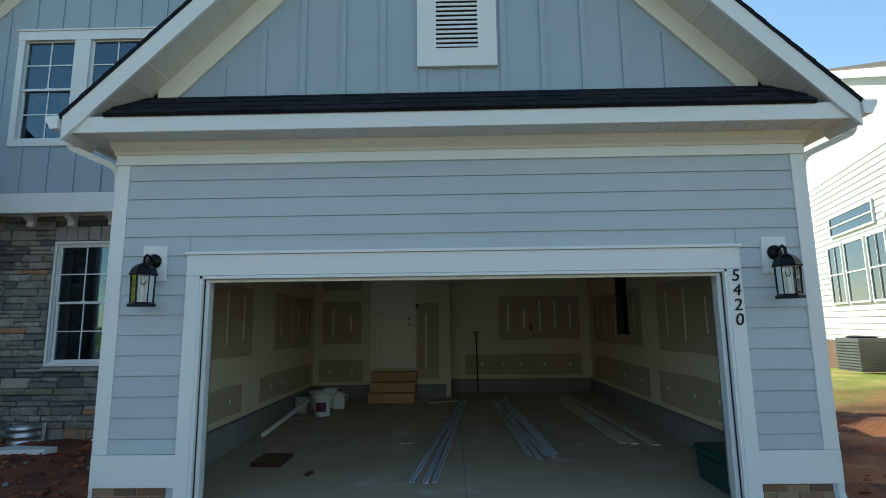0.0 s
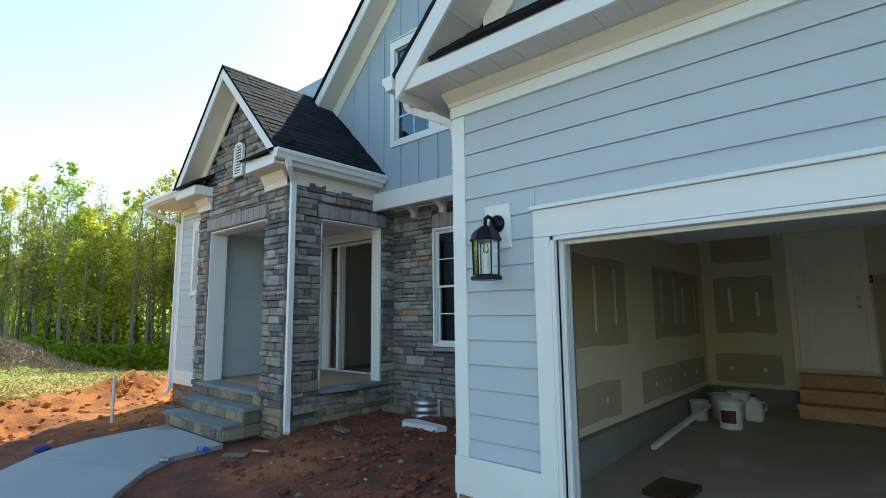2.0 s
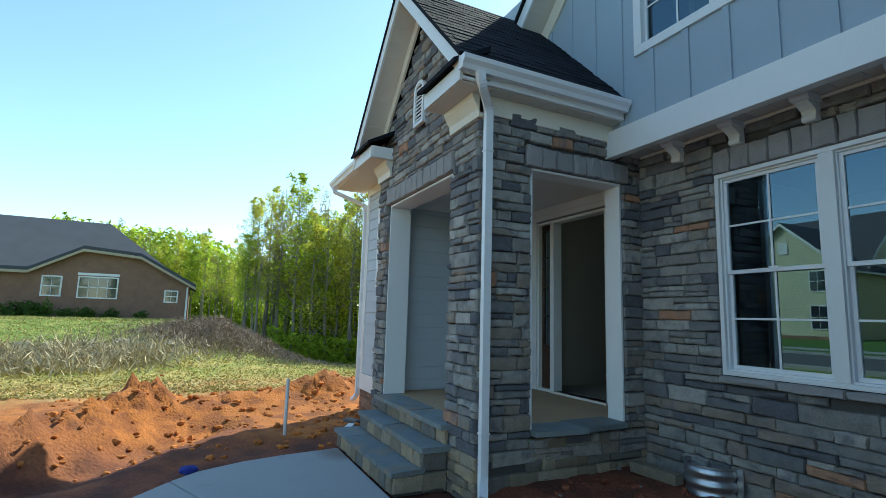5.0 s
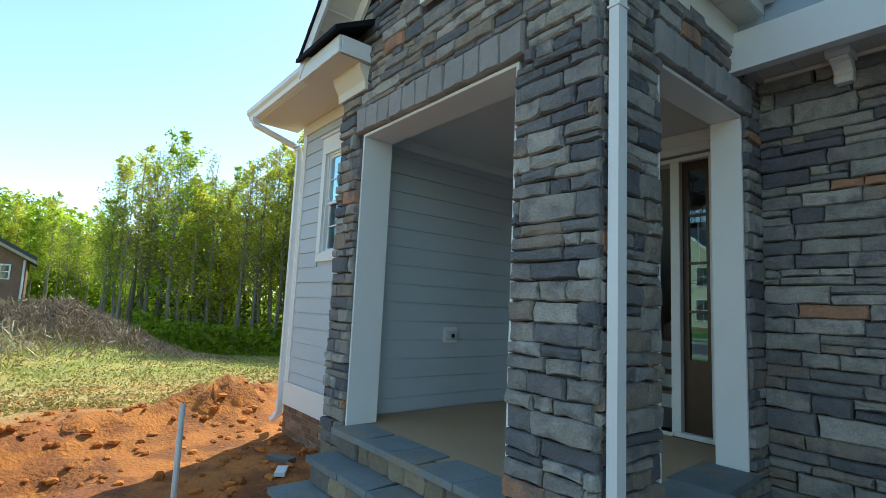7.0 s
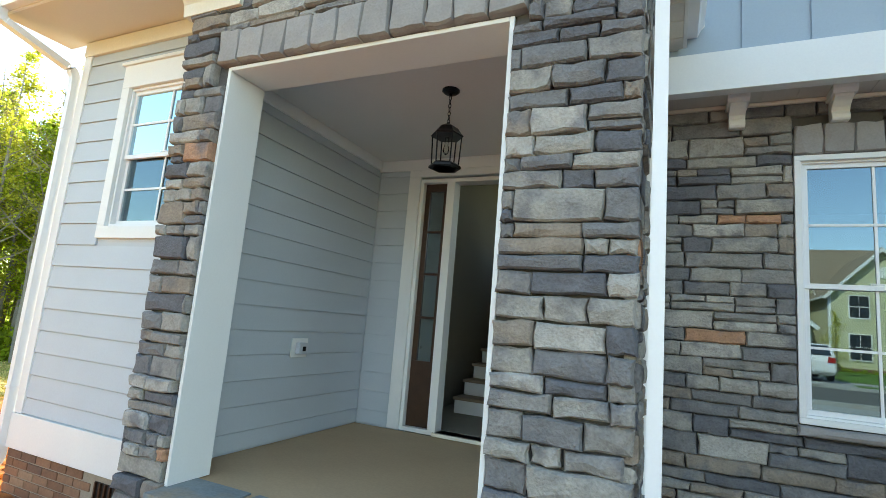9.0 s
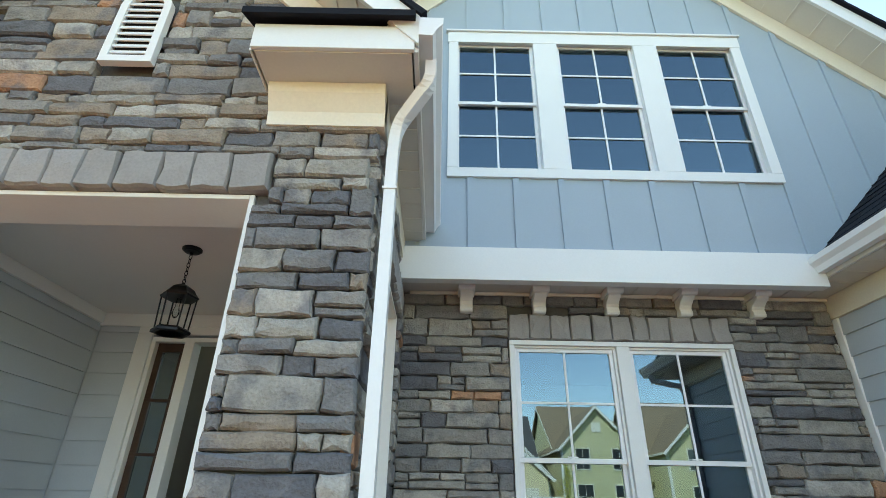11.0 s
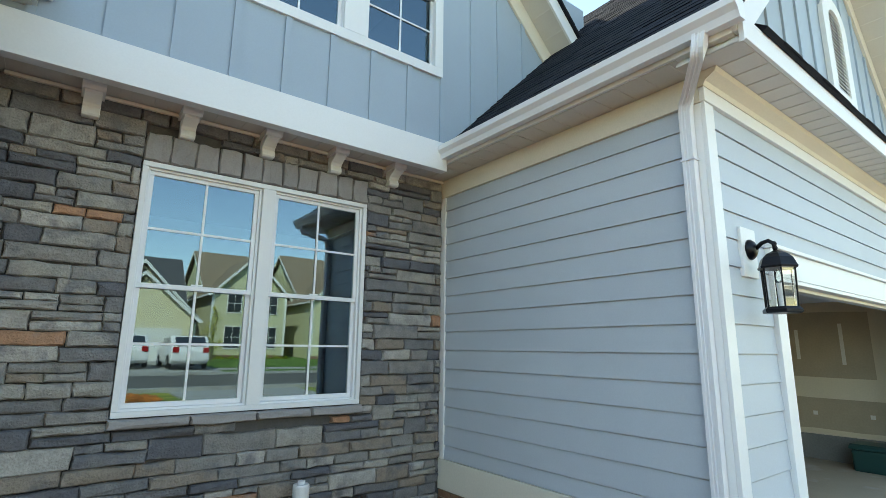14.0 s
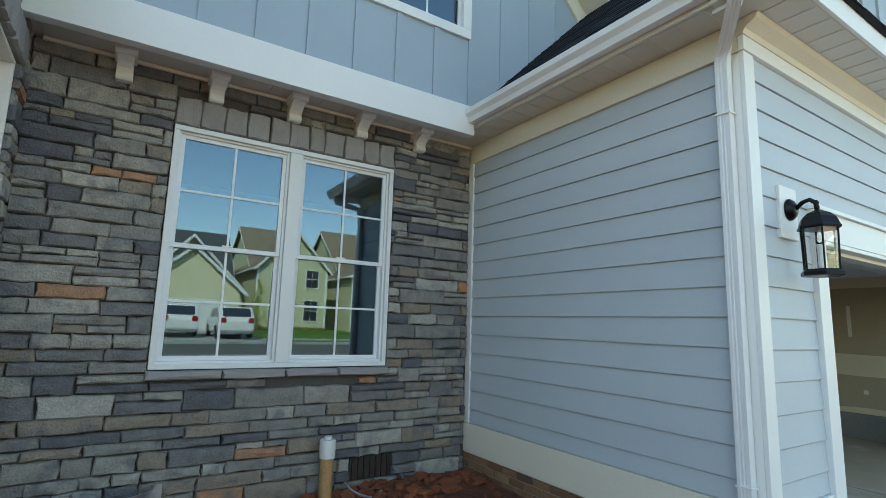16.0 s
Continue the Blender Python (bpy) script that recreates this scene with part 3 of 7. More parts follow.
def gutter(name, x, y0, y1, z, side, label):
    """A K-style gutter along y. side: -1 opens towards -x."""
    bm = bmesh.new()
    o = side
    outline = [(x, z), (x, z - 0.12), (x + o * 0.07, z - 0.125), (x + o * 0.085, z - 0.08), (x + o * 0.115, z - 0.045), (x + o * 0.12, z - 0.002), (x + o * 0.11, z - 0.002), (x + o * 0.105, z - 0.04), (x + o * 0.075, z - 0.075), (x + o * 0.06, z - 0.115), (x + o * 0.008, z - 0.112), (x + o * 0.008, z)]
    prism(bm, outline, y0, y1)
    g = thing(name, (0, 0, 0), label, "gutter")
    part("trough", bm, VINYL, g)
    for ye in (y0 - 0.004, y1):
        bm = bmesh.new()
        prism(bm, [(x, z), (x, z - 0.122), (x + o * 0.07, z - 0.127), (x + o * 0.09, z - 0.08), (x + o * 0.12, z - 0.045), (x + o * 0.122, z)], ye, ye + 0.004)
        part("end_cap", bm, VINYL, g)
    return g


def downspout(points, label, straps=()):
    """A ribbed rectangular downspout through points, with elbows."""
    d = thing("downspout", points[-1], label, "downspout")
    off = Vector(points[-1])
    bm = bmesh.new()
    pts = [Vector(p) - off for p in points]
    # round the elbows
    path = [pts[0]]
    for a, b, c in zip(pts, pts[1:], pts[2:]):
        r = min(0.09, (b - a).length * 0.45, (c - b).length * 0.45)
        p0, p2 = b + (a - b).normalized() * r, b + (c - b).normalized() * r
        for t in (0, 0.25, 0.5, 0.75, 1):
            path.append(p0 * (1 - t) ** 2 + b * 2 * t * (1 - t) + p2 * t * t)
    path.append(pts[-1])
    prof = [(-0.038, -0.026), (-0.02, -0.026), (-0.016, -0.022), (-0.004, -0.022), (0, -0.026), (0.004, -0.022), (0.016, -0.022), (0.02, -0.026), (0.038, -0.026), (0.038, 0.026), (-0.038, 0.026)]
    rings = []
    for i, p in enumerate(path):
        t = (path[min(i + 1, len(path) - 1)] - path[max(i - 1, 0)]).normalized()
        side = Vector((0, 1, 0)) if abs(t.y) < 0.8 else Vector((1, 0, 0))
        nrm = t.cross(side).normalized()
        side = nrm.cross(t).normalized()
        rings.append([bm.verts.new(p + side * q[0] * 1.0 + nrm * q[1] * 1.1) for q in prof])
    for a, b in zip(rings, rings[1:]):
        for i in range(len(prof)):
            bm.faces.new((a[i], a[(i + 1) % len(prof)], b[(i + 1) % len(prof)], b[i]))
    bm.faces.new(rings[0])
    bm.faces.new(rings[-1][::-1])
    part("pipe", bm, VINYL, d)
    for z in straps:
        bm = bmesh.new()
        x, y = points[-2][0], points[-2][1]
        box(bm, x - 0.036 - off.x, x + 0.036 - off.x, y - 0.046 - off.y, y + 0.046 - off.y, z - off.z, z + 0.012 - off.z)
        part("strap", bm, VINYL, d)
    return d


trim("trim_eave_corner", -3.668, -3.60, EY + 0.03, GY, 3.498, 3.64)
trim("trim_eave_corner", 3.54, 3.608, EY + 0.03, GY, 3.498, 3.62)
gutter("gutter", -3.67, EY - 0.05, 7.25, 3.655, -1, "white garage roof gutter along the eave")
gutter("gutter", 3.60, EY - 0.05, 12.0, 3.655, 1, "white garage roof gutter along the eave")
trim("trim_fascia", -3.66, -3.635, EY + 0.026, 7.28, 3.505, 3.64)
trim("trim_fascia", 3.575, 3.60, EY + 0.026, 12.0, 3.505, 3.62)
bm = bmesh.new()
box(bm, -3.634, GX0 - 0.001, GY - 0.001, 7.7, 3.502, 3.52)
structure("soffit_side", bm, SOFFIT, "vented vinyl soffit along the garage side")
for i in range(14):
    trim("soffit_seam", -3.63, GX0 - 0.036, GY + 0.05 + i * 0.2, GY + 0.058 + i * 0.2, 3.4965, 3.5015, SOFFIT, 0)
bm = bmesh.new()
box(bm, GX1 + 0.001, 3.574, GY - 0.001, 12.0, 3.502, 3.52)
structure("soffit_side", bm, SOFFIT, "vented vinyl soffit along the garage side")
downspout([(-3.72, 4.62, 3.55), (-3.72, 4.64, 3.44), (-3.405, 4.90, 3.30), (-3.395, 4.905, 3.10), (-3.395, 4.905, 0.14), (-3.53, 4.87, 0.05)], "white ribbed downspout at the garage corner", (2.9, 0.7))
downspout([(3.66, 4.62, 3.55), (3.66, 4.64, 3.44), (3.35, 4.90, 3.30), (3.34, 4.905, 3.10), (3.34, 4.905, 0.14), (3.48, 4.87, 0.05)], "white ribbed downspout at the far garage corner", (2.9, 0.7))

# gable louvre vent
def gable_vent(at, w, h, frame_w, label, arched=True):
    v = thing("gable_vent", at, label, "vent")
    n = 10
    def outline(hw, bottom, spring, rise):
        return [(-hw, bottom), (hw, bottom), (hw, spring)] + ([(hw * math.cos(math.pi * i / n), spring + rise * math.sin(math.pi * i / n)) for i in range(1, n)] if arched else []) + [(-hw, spring)]
    bm = bmesh.new()
    out, inn = outline(w / 2, 0, h, w / 2 * 0.8), outline(w / 2 - frame_w, frame_w, h, (w / 2 - frame_w) * 0.8)
    ring = []
    for ys in (-0.045, 0.0):
        ring.append(([bm.verts.new((p[0], ys, p[1])) for p in out], [bm.verts.new((p[0], ys, p[1])) for p in inn]))
    m = len(out)
    for i in range(m):
        j = (i + 1) % m
        bm.faces.new((ring[0][0][i], ring[0][0][j], ring[0][1][j], ring[0][1][i]))
        bm.faces.new((ring[0][0][i], ring[1][0][i], ring[1][0][j], ring[0][0][j]))
        bm.faces.new((ring[0][1][i], ring[0][1][j], ring[1][1][j], ring[1][1][i]))
    part("surround", bm, WHITE, v)
    # flat near-black sheet in place of the shade behind the louvres
    bm = bmesh.new()
    prism(bm, inn, -0.012, -0.004)
    part("shade_backing", bm, UNLIT_DARK, v)
    z = frame_w + 0.02
    while z < h + (w / 2 - frame_w) * 0.6:
        half = w / 2 - frame_w if z < h else (w / 2 - frame_w) * math.sqrt(max(0.0, 1 - ((z - h) / ((w / 2 - frame_w) * 0.8 + 1e-6)) ** 2)) if arched else 0
        if half > 0.05:
            bm = bmesh.new()
            prism(bm, [(-0.040, z), (-0.032, z - 0.001), (-0.020, z + 0.030), (-0.028, z + 0.032)], -half, half, "x")
            part("slat", bm, WHITE, v)
        z += 0.05
    return v


gable_vent((0.0, GY - 0.003, 4.27), 0.80, 1.05, 0.19, "white arched louvre vent in the garage gable")

# ---- main house front ----
MY, SY = 7.27, 7.72            # upper wall face, sheathing behind the stone veneer
UW = (-6.79, -3.70, 4.455, 6.33)
bm = bmesh.new()
solid_with_holes(bm, -9.9, -1.2, 3.70, 6.40, MY, MY + 0.14, [(-6.73, -3.76, 4.55, 6.22)])
prism(bm, [(-7.55, 6.40), (-3.0, 6.40), (-5.27, 8.66)], MY, MY + 0.14)
wall_upper = structure("wall_upper", bm, BATTEN, "blue-gray board and batten upper wall")
k = -12
while k <= 10:
    x = -5.34 + k * 0.412
    top = min(8.56 - abs(x + 5.27), 8.5) - 0.05
    for za, zb in ([(3.71, top)] if not (UW[0] < x < UW[1]) else [(3.71, UW[2] - 0.005), (UW[3] + 0.03, top)]):
        if zb - za > 0.1 and -9.5 < x < -1.6:
            bm = bmesh.new()
            box(bm, x - 0.028, x + 0.028, MY - 0.02, MY, za, zb)
            part("batten", bm, BATTEN, wall_upper)
    k += 1
rakes(-5.27, 4.9, 8.96 - 4.9, 1.0, 6.90, MY, 4.6, seams=24)
shingle_slope("roof_main_left", (-10.2, 6.86, 4.03), (0, 1, 0), (1, 0, 1), 7.5, 6.97, "charcoal shingle main roof slope", tabs=1.2)
shingle_slope("roof_main_right", (-0.34, 6.86, 4.03), (0, 1, 0), (-1, 0, 1), 7.5, 6.97, "charcoal shingle main roof slope", tabs=1.2)

# belt board, its soffit and the corbels
trim("trim_belt", -7.20, -3.67, MY - 0.075, MY + 0.02, 3.415, 3.71)
bm = bmesh.new()
box(bm, -7.20, GX0 - 0.036, MY + 0.021, SY, 3.495, 3.515)
structure("soffit_belt", bm, SOFFIT, "vinyl soffit behind the belt board")
for i in range(17):
    trim("soffit_seam", -7.1 + i * 0.22, -7.092 + i * 0.22, MY + 0.025, SY - 0.06, 3.4895, 3.4945, SOFFIT, 0)
trim("trim_soffit_cove", -7.1, GX0 - 0.04, SY - 0.085, SY - 0.06, 3.46, 3.488, CREAM)


def corbel(x):
    c = thing("corbel", (x, SY - 0.05, 3.288), "white carved wooden corbel under the belt board", "corbel", "corbels above the front window")
    bm = bmesh.new()
    prism(bm, [(0, 0.0), (-0.07, 0.0), (-0.083, 0.015), (-0.08, 0.04), (-0.07, 0.065), (-0.085, 0.09), (-0.13, 0.118), (-0.17, 0.135), (-0.18, 0.152), (0, 0.152)], -0.055, 0.055, "x")
    part("bracket", bm, WHITE, c, bevel=0.004)
    bm = bmesh.new()
    prism(bm, [(0, 0.153), (-0.185, 0.153), (-0.20, 0.163), (-0.212, 0.18), (-0.215, 0.206), (0, 0.206)], -0.072, 0.072, "x")
    part("cap", bm, WHITE, c, bevel=0.003)


for i in range(5):
    corbel(-6.60 + i * 0.639)


def sash_window(name, at, units, z1, label, gap=0.10, cols=2, rows=2, border=0.022, trims=None, room=2.0, axis=0):
    """Side by side double-hung units with dividers. at: lower left outer corner on the wall's face; units: widths; z1: height."""
    w = thing(name, at, label, "window", "", "structure")
    if axis:
        w.rotation_euler = (0, 0, radians(axis))
    x = 0.0
    for wd in units:
        bm = bmesh.new()
        solid_with_holes(bm, x, x + wd, 0, z1, 0.0, 0.10, [(x + border, x + wd - border, border, z1 - border)])
        part("window_frame", bm, VINYL, w, bevel=0.003)
        mid = z1 * 0.5
        for za, zb, yo in ((border, mid + 0.02, 0.045), (mid - 0.02, z1 - border, 0.02)):
            xa, xb = x + border, x + wd - border
            bm = bmesh.new()
            solid_with_holes(bm, xa, xb, za, zb, yo, yo + 0.03, [(xa + 0.032, xb - 0.032, za + 0.036, zb - 0.032)])
            sash = part("sash", bm, VINYL, w, bevel=0.002)
            ga, gb, gz0, gz1 = xa + 0.032, xb - 0.032, za + 0.036, zb - 0.032
            for i in range(1, cols):
                bm = bmesh.new()
                gx = ga + (gb - ga) * i / cols
                box(bm, gx - 0.009, gx + 0.009, yo + 0.006, yo + 0.0135, gz0, gz1)
                part("divider", bm, VINYL, sash)
            for j in range(1, rows):
                bm = bmesh.new()
                gz = gz0 + (gz1 - gz0) * j / rows
                box(bm, ga, gb, yo + 0.005, yo + 0.0125, gz - 0.009, gz + 0.009)
                part("divider", bm, VINYL, sash)
            bm = bmesh.new()
            v = [bm.verts.new(p) for p in ((ga, yo + 0.016, gz0), (gb, yo + 0.016, gz0), (gb, yo + 0.016, gz1), (ga, yo + 0.016, gz1))]
            bm.faces.new(v)
            pane = part("pane", bm, GLASS, sash)
            pane.visible_shadow = False
        bm = bmesh.new()
        box(bm, x + wd / 2 - 0.04, x + wd / 2 + 0.04, 0.025, 0.045, mid + 0.02, mid + 0.03)
        part("lock", bm, VINYL, w)
        x += wd + gap
    return w


def boards(name, spans, y0, y1, mat=WHITE, bevel=0.003):
    for x0, x1, z0, z1 in spans:
        trim(name, x0, x1, y0, y1, z0, z1, mat, bevel)


def dark_room(name, x0, x1, y0, y1, z0, z1, mat=UNLIT_DARK, light=None):
    """A plain closed room behind a window, open towards the wall. The default near-black colour stands in for missing
    light.
    """
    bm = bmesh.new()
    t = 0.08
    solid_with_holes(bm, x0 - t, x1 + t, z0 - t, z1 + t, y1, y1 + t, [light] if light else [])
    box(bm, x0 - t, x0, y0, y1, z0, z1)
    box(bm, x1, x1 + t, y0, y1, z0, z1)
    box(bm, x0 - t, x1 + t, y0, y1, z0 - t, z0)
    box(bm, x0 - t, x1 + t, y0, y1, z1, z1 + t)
    return structure(name, bm, mat, "plain interior walls, near-black for unlit rooms")


sash_window("window_1", (-6.73, MY + 0.005, 4.55), (0.85, 0.85, 0.85), 1.67, "white triple upper window with divided panes", gap=0.21)
boards("trim_window", [(UW[0], UW[1], UW[2], 4.555), (UW[0] - 0.01, UW[1] + 0.01, 6.18, 6.33), (UW[0], -6.69, 4.556, 6.178), (-3.80, UW[1], 4.556, 6.178), (-5.90, -5.65, 4.556, 6.178), (-4.84, -4.59, 4.556, 6.178)], MY - 0.03, MY + 0.004)
trim("trim_window_cap", UW[0] - 0.03, UW[1] + 0.03, MY - 0.05, MY + 0.004, 6.331, 6.355)
# upper room: its darkness is put into the wall colour
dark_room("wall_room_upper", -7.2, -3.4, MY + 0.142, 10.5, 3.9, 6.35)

# stone-clad wall with the front window
W0, W1, WZ0, WZ1 = -6.23, -4.30, 1.165, 3.062
bm = bmesh.new()
solid_with_holes(bm, -7.3, GX0, -0.05, 3.495, SY, SY + 0.16, [(W0 + 0.02, W1 - 0.02, WZ0 + 0.02, WZ1 - 0.02)])
wall_stone = structure("wall_stone", bm, MORTAR, "gray ledge-stone clad front wall")
sash_window("window_2", (W0 + 0.035, SY - 0.02, WZ0 + 0.035), (0.88, 0.88), WZ1 - WZ0 - 0.07, "white twin front window with divided panes", gap=0.10)
boards("trim_window", [(W0, W1, WZ0, WZ0 + 0.04), (W0, W1, WZ1 - 0.04, WZ1), (W0, W0 + 0.04, WZ0 + 0.041, WZ1 - 0.041), (W1 - 0.04, W1, WZ0 + 0.041, WZ1 - 0.041), (W0 + 0.915, W0 + 1.025, WZ0 + 0.041, WZ1 - 0.041)], SY - 0.055, SY + 0.0)
# front room, coloured near-black so that it looks unlit through the panes
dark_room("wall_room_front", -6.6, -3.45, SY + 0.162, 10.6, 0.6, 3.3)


def stone_mesh(rng, w, h, d):
    """One split stone, back at y=0, face towards -y, x 0..w, z 0..h: wavering outline, rounded arris, broken face."""
    j = min(0.012, 0.14 * min(w, h))
    c = min(0.009, h * 0.14)
    pts = []
    for (ax, az), (bx, bz), n in (((0, 0), (w, 0), 3), ((w, 0), (w, h), 2), ((w, h), (0, h), 3), ((0, h), (0, 0), 2)):
        for i in range(n):
            t = i / n
            px, pz = ax + (bx - ax) * t, az + (bz - az) * t
            pts.append((px + rng.uniform(-j, j) * 0.7, pz + rng.uniform(-j, j) * 0.7))
    cx, cz = w / 2, h / 2
    def ring(y, inset):
        out = []
        for px, pz in pts:
            dx, dz = px - cx, pz - cz
            out.append((px - math.copysign(min(inset, abs(dx)), dx), y + (rng.uniform(-0.005, 0.005) if inset else 0), pz - math.copysign(min(inset, abs(dz)), dz)))
        return out
    n = len(pts)
    verts = ring(0, 0) + ring(-d * 0.72, 0.0) + ring(-d, c)
    mids = [(w * f + rng.uniform(-0.1, 0.1) * w, -d - rng.uniform(-0.004, 0.011), h * 0.5 + rng.uniform(-0.15, 0.15) * h) for f in (0.3, 0.7)]
    verts += mids
    faces = []
    for r in (0, 1):
        for i in range(n):
            k = (i + 1) % n
            faces.append((r * n + i, r * n + k, (r + 1) * n + k, (r + 1) * n + i))
    A, B = 3 * n, 3 * n + 1
    for i in range(n):
        k = (i + 1) % n
        mx = (verts[2 * n + i][0] + verts[2 * n + k][0]) / 2
        faces.append((2 * n + i, 2 * n + k, A if mx < w / 2 else B))
    for i in range(n):
        k = (i + 1) % n
        m0 = (verts[2 * n + i][0] + verts[2 * n + k][0]) / 2 < w / 2
        prev = (i - 1) % n
        mp = (verts[2 * n + prev][0] + verts[2 * n + i][0]) / 2 < w / 2
        if m0 != mp:
            faces.append((2 * n + i, A, B))
    return verts, faces


STONE_PARTS = {}


def stone_field(parent, at, turn, width, zlo, zhi, holes, seed, budget, depth=0.055, outline=None, scale=1.0, near=None, long=1.0, muddy=-1.0):
    """Ledge stones laid in uneven courses on an upright face. Local u runs along the wall; turn: degrees about z.
    budget stones nearest to near (u, z) become pieces of their own, the rest one joined piece."""
    rng = random.Random(seed)
    stones = []
    z = zlo
    while z < zhi - 0.02:
        h = rng.choice((0.07, 0.085, 0.10, 0.115, 0.13, 0.15)) * scale
        if zhi - z - h < 0.05:
            h = zhi - z
        u = -rng.random() * 0.25
        while u < width:
            w = rng.uniform(0.13, 0.40) * scale * long * (1.15 if h > 0.11 else 1.0)
            cells = [(z, h)]
            if h > 0.115 and rng.random() < 0.35:
                f = rng.uniform(0.38, 0.62)
                cells = [(z, h * f), (z + h * f, h * (1 - f))]
            for cz, ch in cells:
                cuts = [(max(u, 0), min(u + w, width))]
                if len(cells) == 2 and rng.random() < 0.4:
                    m = u + w * rng.uniform(0.35, 0.65)
                    cuts = [(max(u, 0), min(m, width)), (max(m, 0), min(u + w, width))]
                for hh in holes:
                    if hh[2] < cz + ch - 0.02 and hh[3] > cz + 0.02:
                        cuts = [q for a, b in cuts for q in ((a, min(b, hh[0])), (max(a, hh[1]), b))]
                for a, b in cuts:
                    if b - a < 0.04:
                        continue
                    za, zb = cz, cz + ch
                    for hh in holes:
                        if a < hh[1] - 0.005 and b > hh[0] + 0.005:
                            if za < hh[3] < zb:
                                za = hh[3]
                            if za < hh[2] < zb:
                                zb = hh[2]
                    if zb - za < 0.03:
                        continue
                    if outline and not all(outline(q, r) for q, r in (((a + b) / 2, zb - 0.02), ((a + b) / 2, za))):
                        continue
                    stones.append((a + 0.003, za + 0.003, b - a - 0.006, zb - za - 0.006))
            u += w
        z += h
    if near:
        stones.sort(key=lambda s: (s[0] + s[2] / 2 - near[0]) ** 2 + (s[1] + s[3] / 2 - near[1]) ** 2)
    jv, jf = [], []
    for i, (u, zz, w, h) in enumerate(stones):
        d = depth + rng.uniform(-0.014, 0.016)
        verts, faces = stone_mesh(rng, w, h, d)
        low = zz + h < muddy + 0.05 * noise.noise(Vector((u * 2, 0, 0)))
        if i < budget or low:
            me = bpy.data.meshes.new("stone")
            me.from_pydata(verts, [], faces)
            me.materials.append(STONE_TAN if low else STONE)
            ob = new("stone", me)
            ob.parent = parent
            ob.matrix_basis = pose(*at, 0, 0, turn) @ Matrix.Translation((u, 0, zz))
        else:
            b = len(jv)
            m = pose(*at, 0, 0, turn)
            jv += [tuple(m @ Vector((v[0] + u, v[1], v[2] + zz))) for v in verts]
            jf += [tuple(b + k for k in f) for f in faces]
    if jv:
        me = bpy.data.meshes.new("stones")
        me.from_pydata(jv, [], jf)
        me.materials.append(STONE_JOINED)
        ob = new("stones", me)
        ob.parent = parent
        tagged(ob, kind="stuff")


def lintel_stones(parent, at, turn, u0, u1, z0, z1, n, seed=3):
    rng = random.Random(seed)
    edges = [u0 + (u1 - u0) * (i + (rng.uniform(-0.12, 0.12) if 0 < i < n else 0)) / n for i in range(n + 1)]
    for a, b in zip(edges, edges[1:]):
        v, f = stone_mesh(rng, b - a - 0.006, z1 - z0 - 0.004 + rng.uniform(-0.006, 0.006), 0.075)
        me = bpy.data.meshes.new("lintel_stone")
        me.from_pydata(v, [], f)
        me.materials.append(LINTEL)
        ob = new("lintel_stone", me)
        ob.parent = parent
        ob.matrix_basis = pose(*at, 0, 0, turn) @ Matrix.Translation((a + 0.003, 0, z0 + 0.002))


# ---- porch ----
PX0, PX1, PY = -10.05, -7.21, 5.61      # sheathing planes
OX0, OX1, OZ0, OZ1 = -9.65, -7.785, 0.58, 3.13
QY0, QY1 = 6.20, 7.38
IX = PX0 + 0.10                         # inner face of the porch side wall
bm = bmesh.new()
solid_with_holes(bm, PX0, PX1, -0.05, 3.98, PY, PY + 0.27, [(OX0 - 0.03, OX1 + 0.03, 0.0, OZ1 + 0.03)])
prism(bm, [(PX0, 3.98), (PX1, 3.98), (-8.68, 5.50)], PY, PY + 0.2)
wall_porch_front = structure("wall_porch_front", bm, MORTAR, "gray ledge-stone clad porch front")
bm = bmesh.new()
solid_with_holes(bm, PY + 0.27, SY, -0.05, 3.70, PX1 - 0.18, PX1, [(QY0 - 0.03, QY1 + 0.03, 0.56, OZ1 + 0.03)], "x")
wall_porch_side = structure("wall_porch_side", bm, MORTAR, "gray ledge-stone clad porch side")
bm = bmesh.new()
box(bm, PX0, IX, PY + 0.27, 8.1, 0.0, 3.9)
wall_porch_left = structure("wall_porch_left", bm, SIDING, "pale blue-gray lap-sided porch wall")
siding(wall_porch_left, IX, PY + 0.285, 7.94, 0.585, 3.28, axis="x", out=1, mat=SIDING)
DX0, DX1, DZ1 = -9.44, -7.63, 3.11
bm = bmesh.new()
solid_with_holes(bm, IX, -6.9, 0.3, 3.9, 7.96, 8.10, [(DX0, DX1, 0.0, DZ1 + 0.02)])
wall_entry = structure("wall_entry", bm, SIDING, "pale blue-gray lap-sided entry wall")
siding(wall_entry, 7.96, IX + 0.02, PX1 - 0.18, 0.585, 3.28, [(DX0 - 0.13, DX1 + 0.13, 0.0, DZ1 + 0.16)], mat=SIDING)
trim("ceiling_porch", IX, PX1 - 0.18, PY + 0.20, 7.96, 3.32, 3.36, CEILING, 0, "painted porch ceiling")
boards("trim_porch_crown", [(IX, PX1 - 0.18, 3.20, 3.318)], 7.92, 7.94)
trim("trim_porch_crown", IX, IX + 0.04, PY + 0.32, 7.92, 3.22, 3.318)
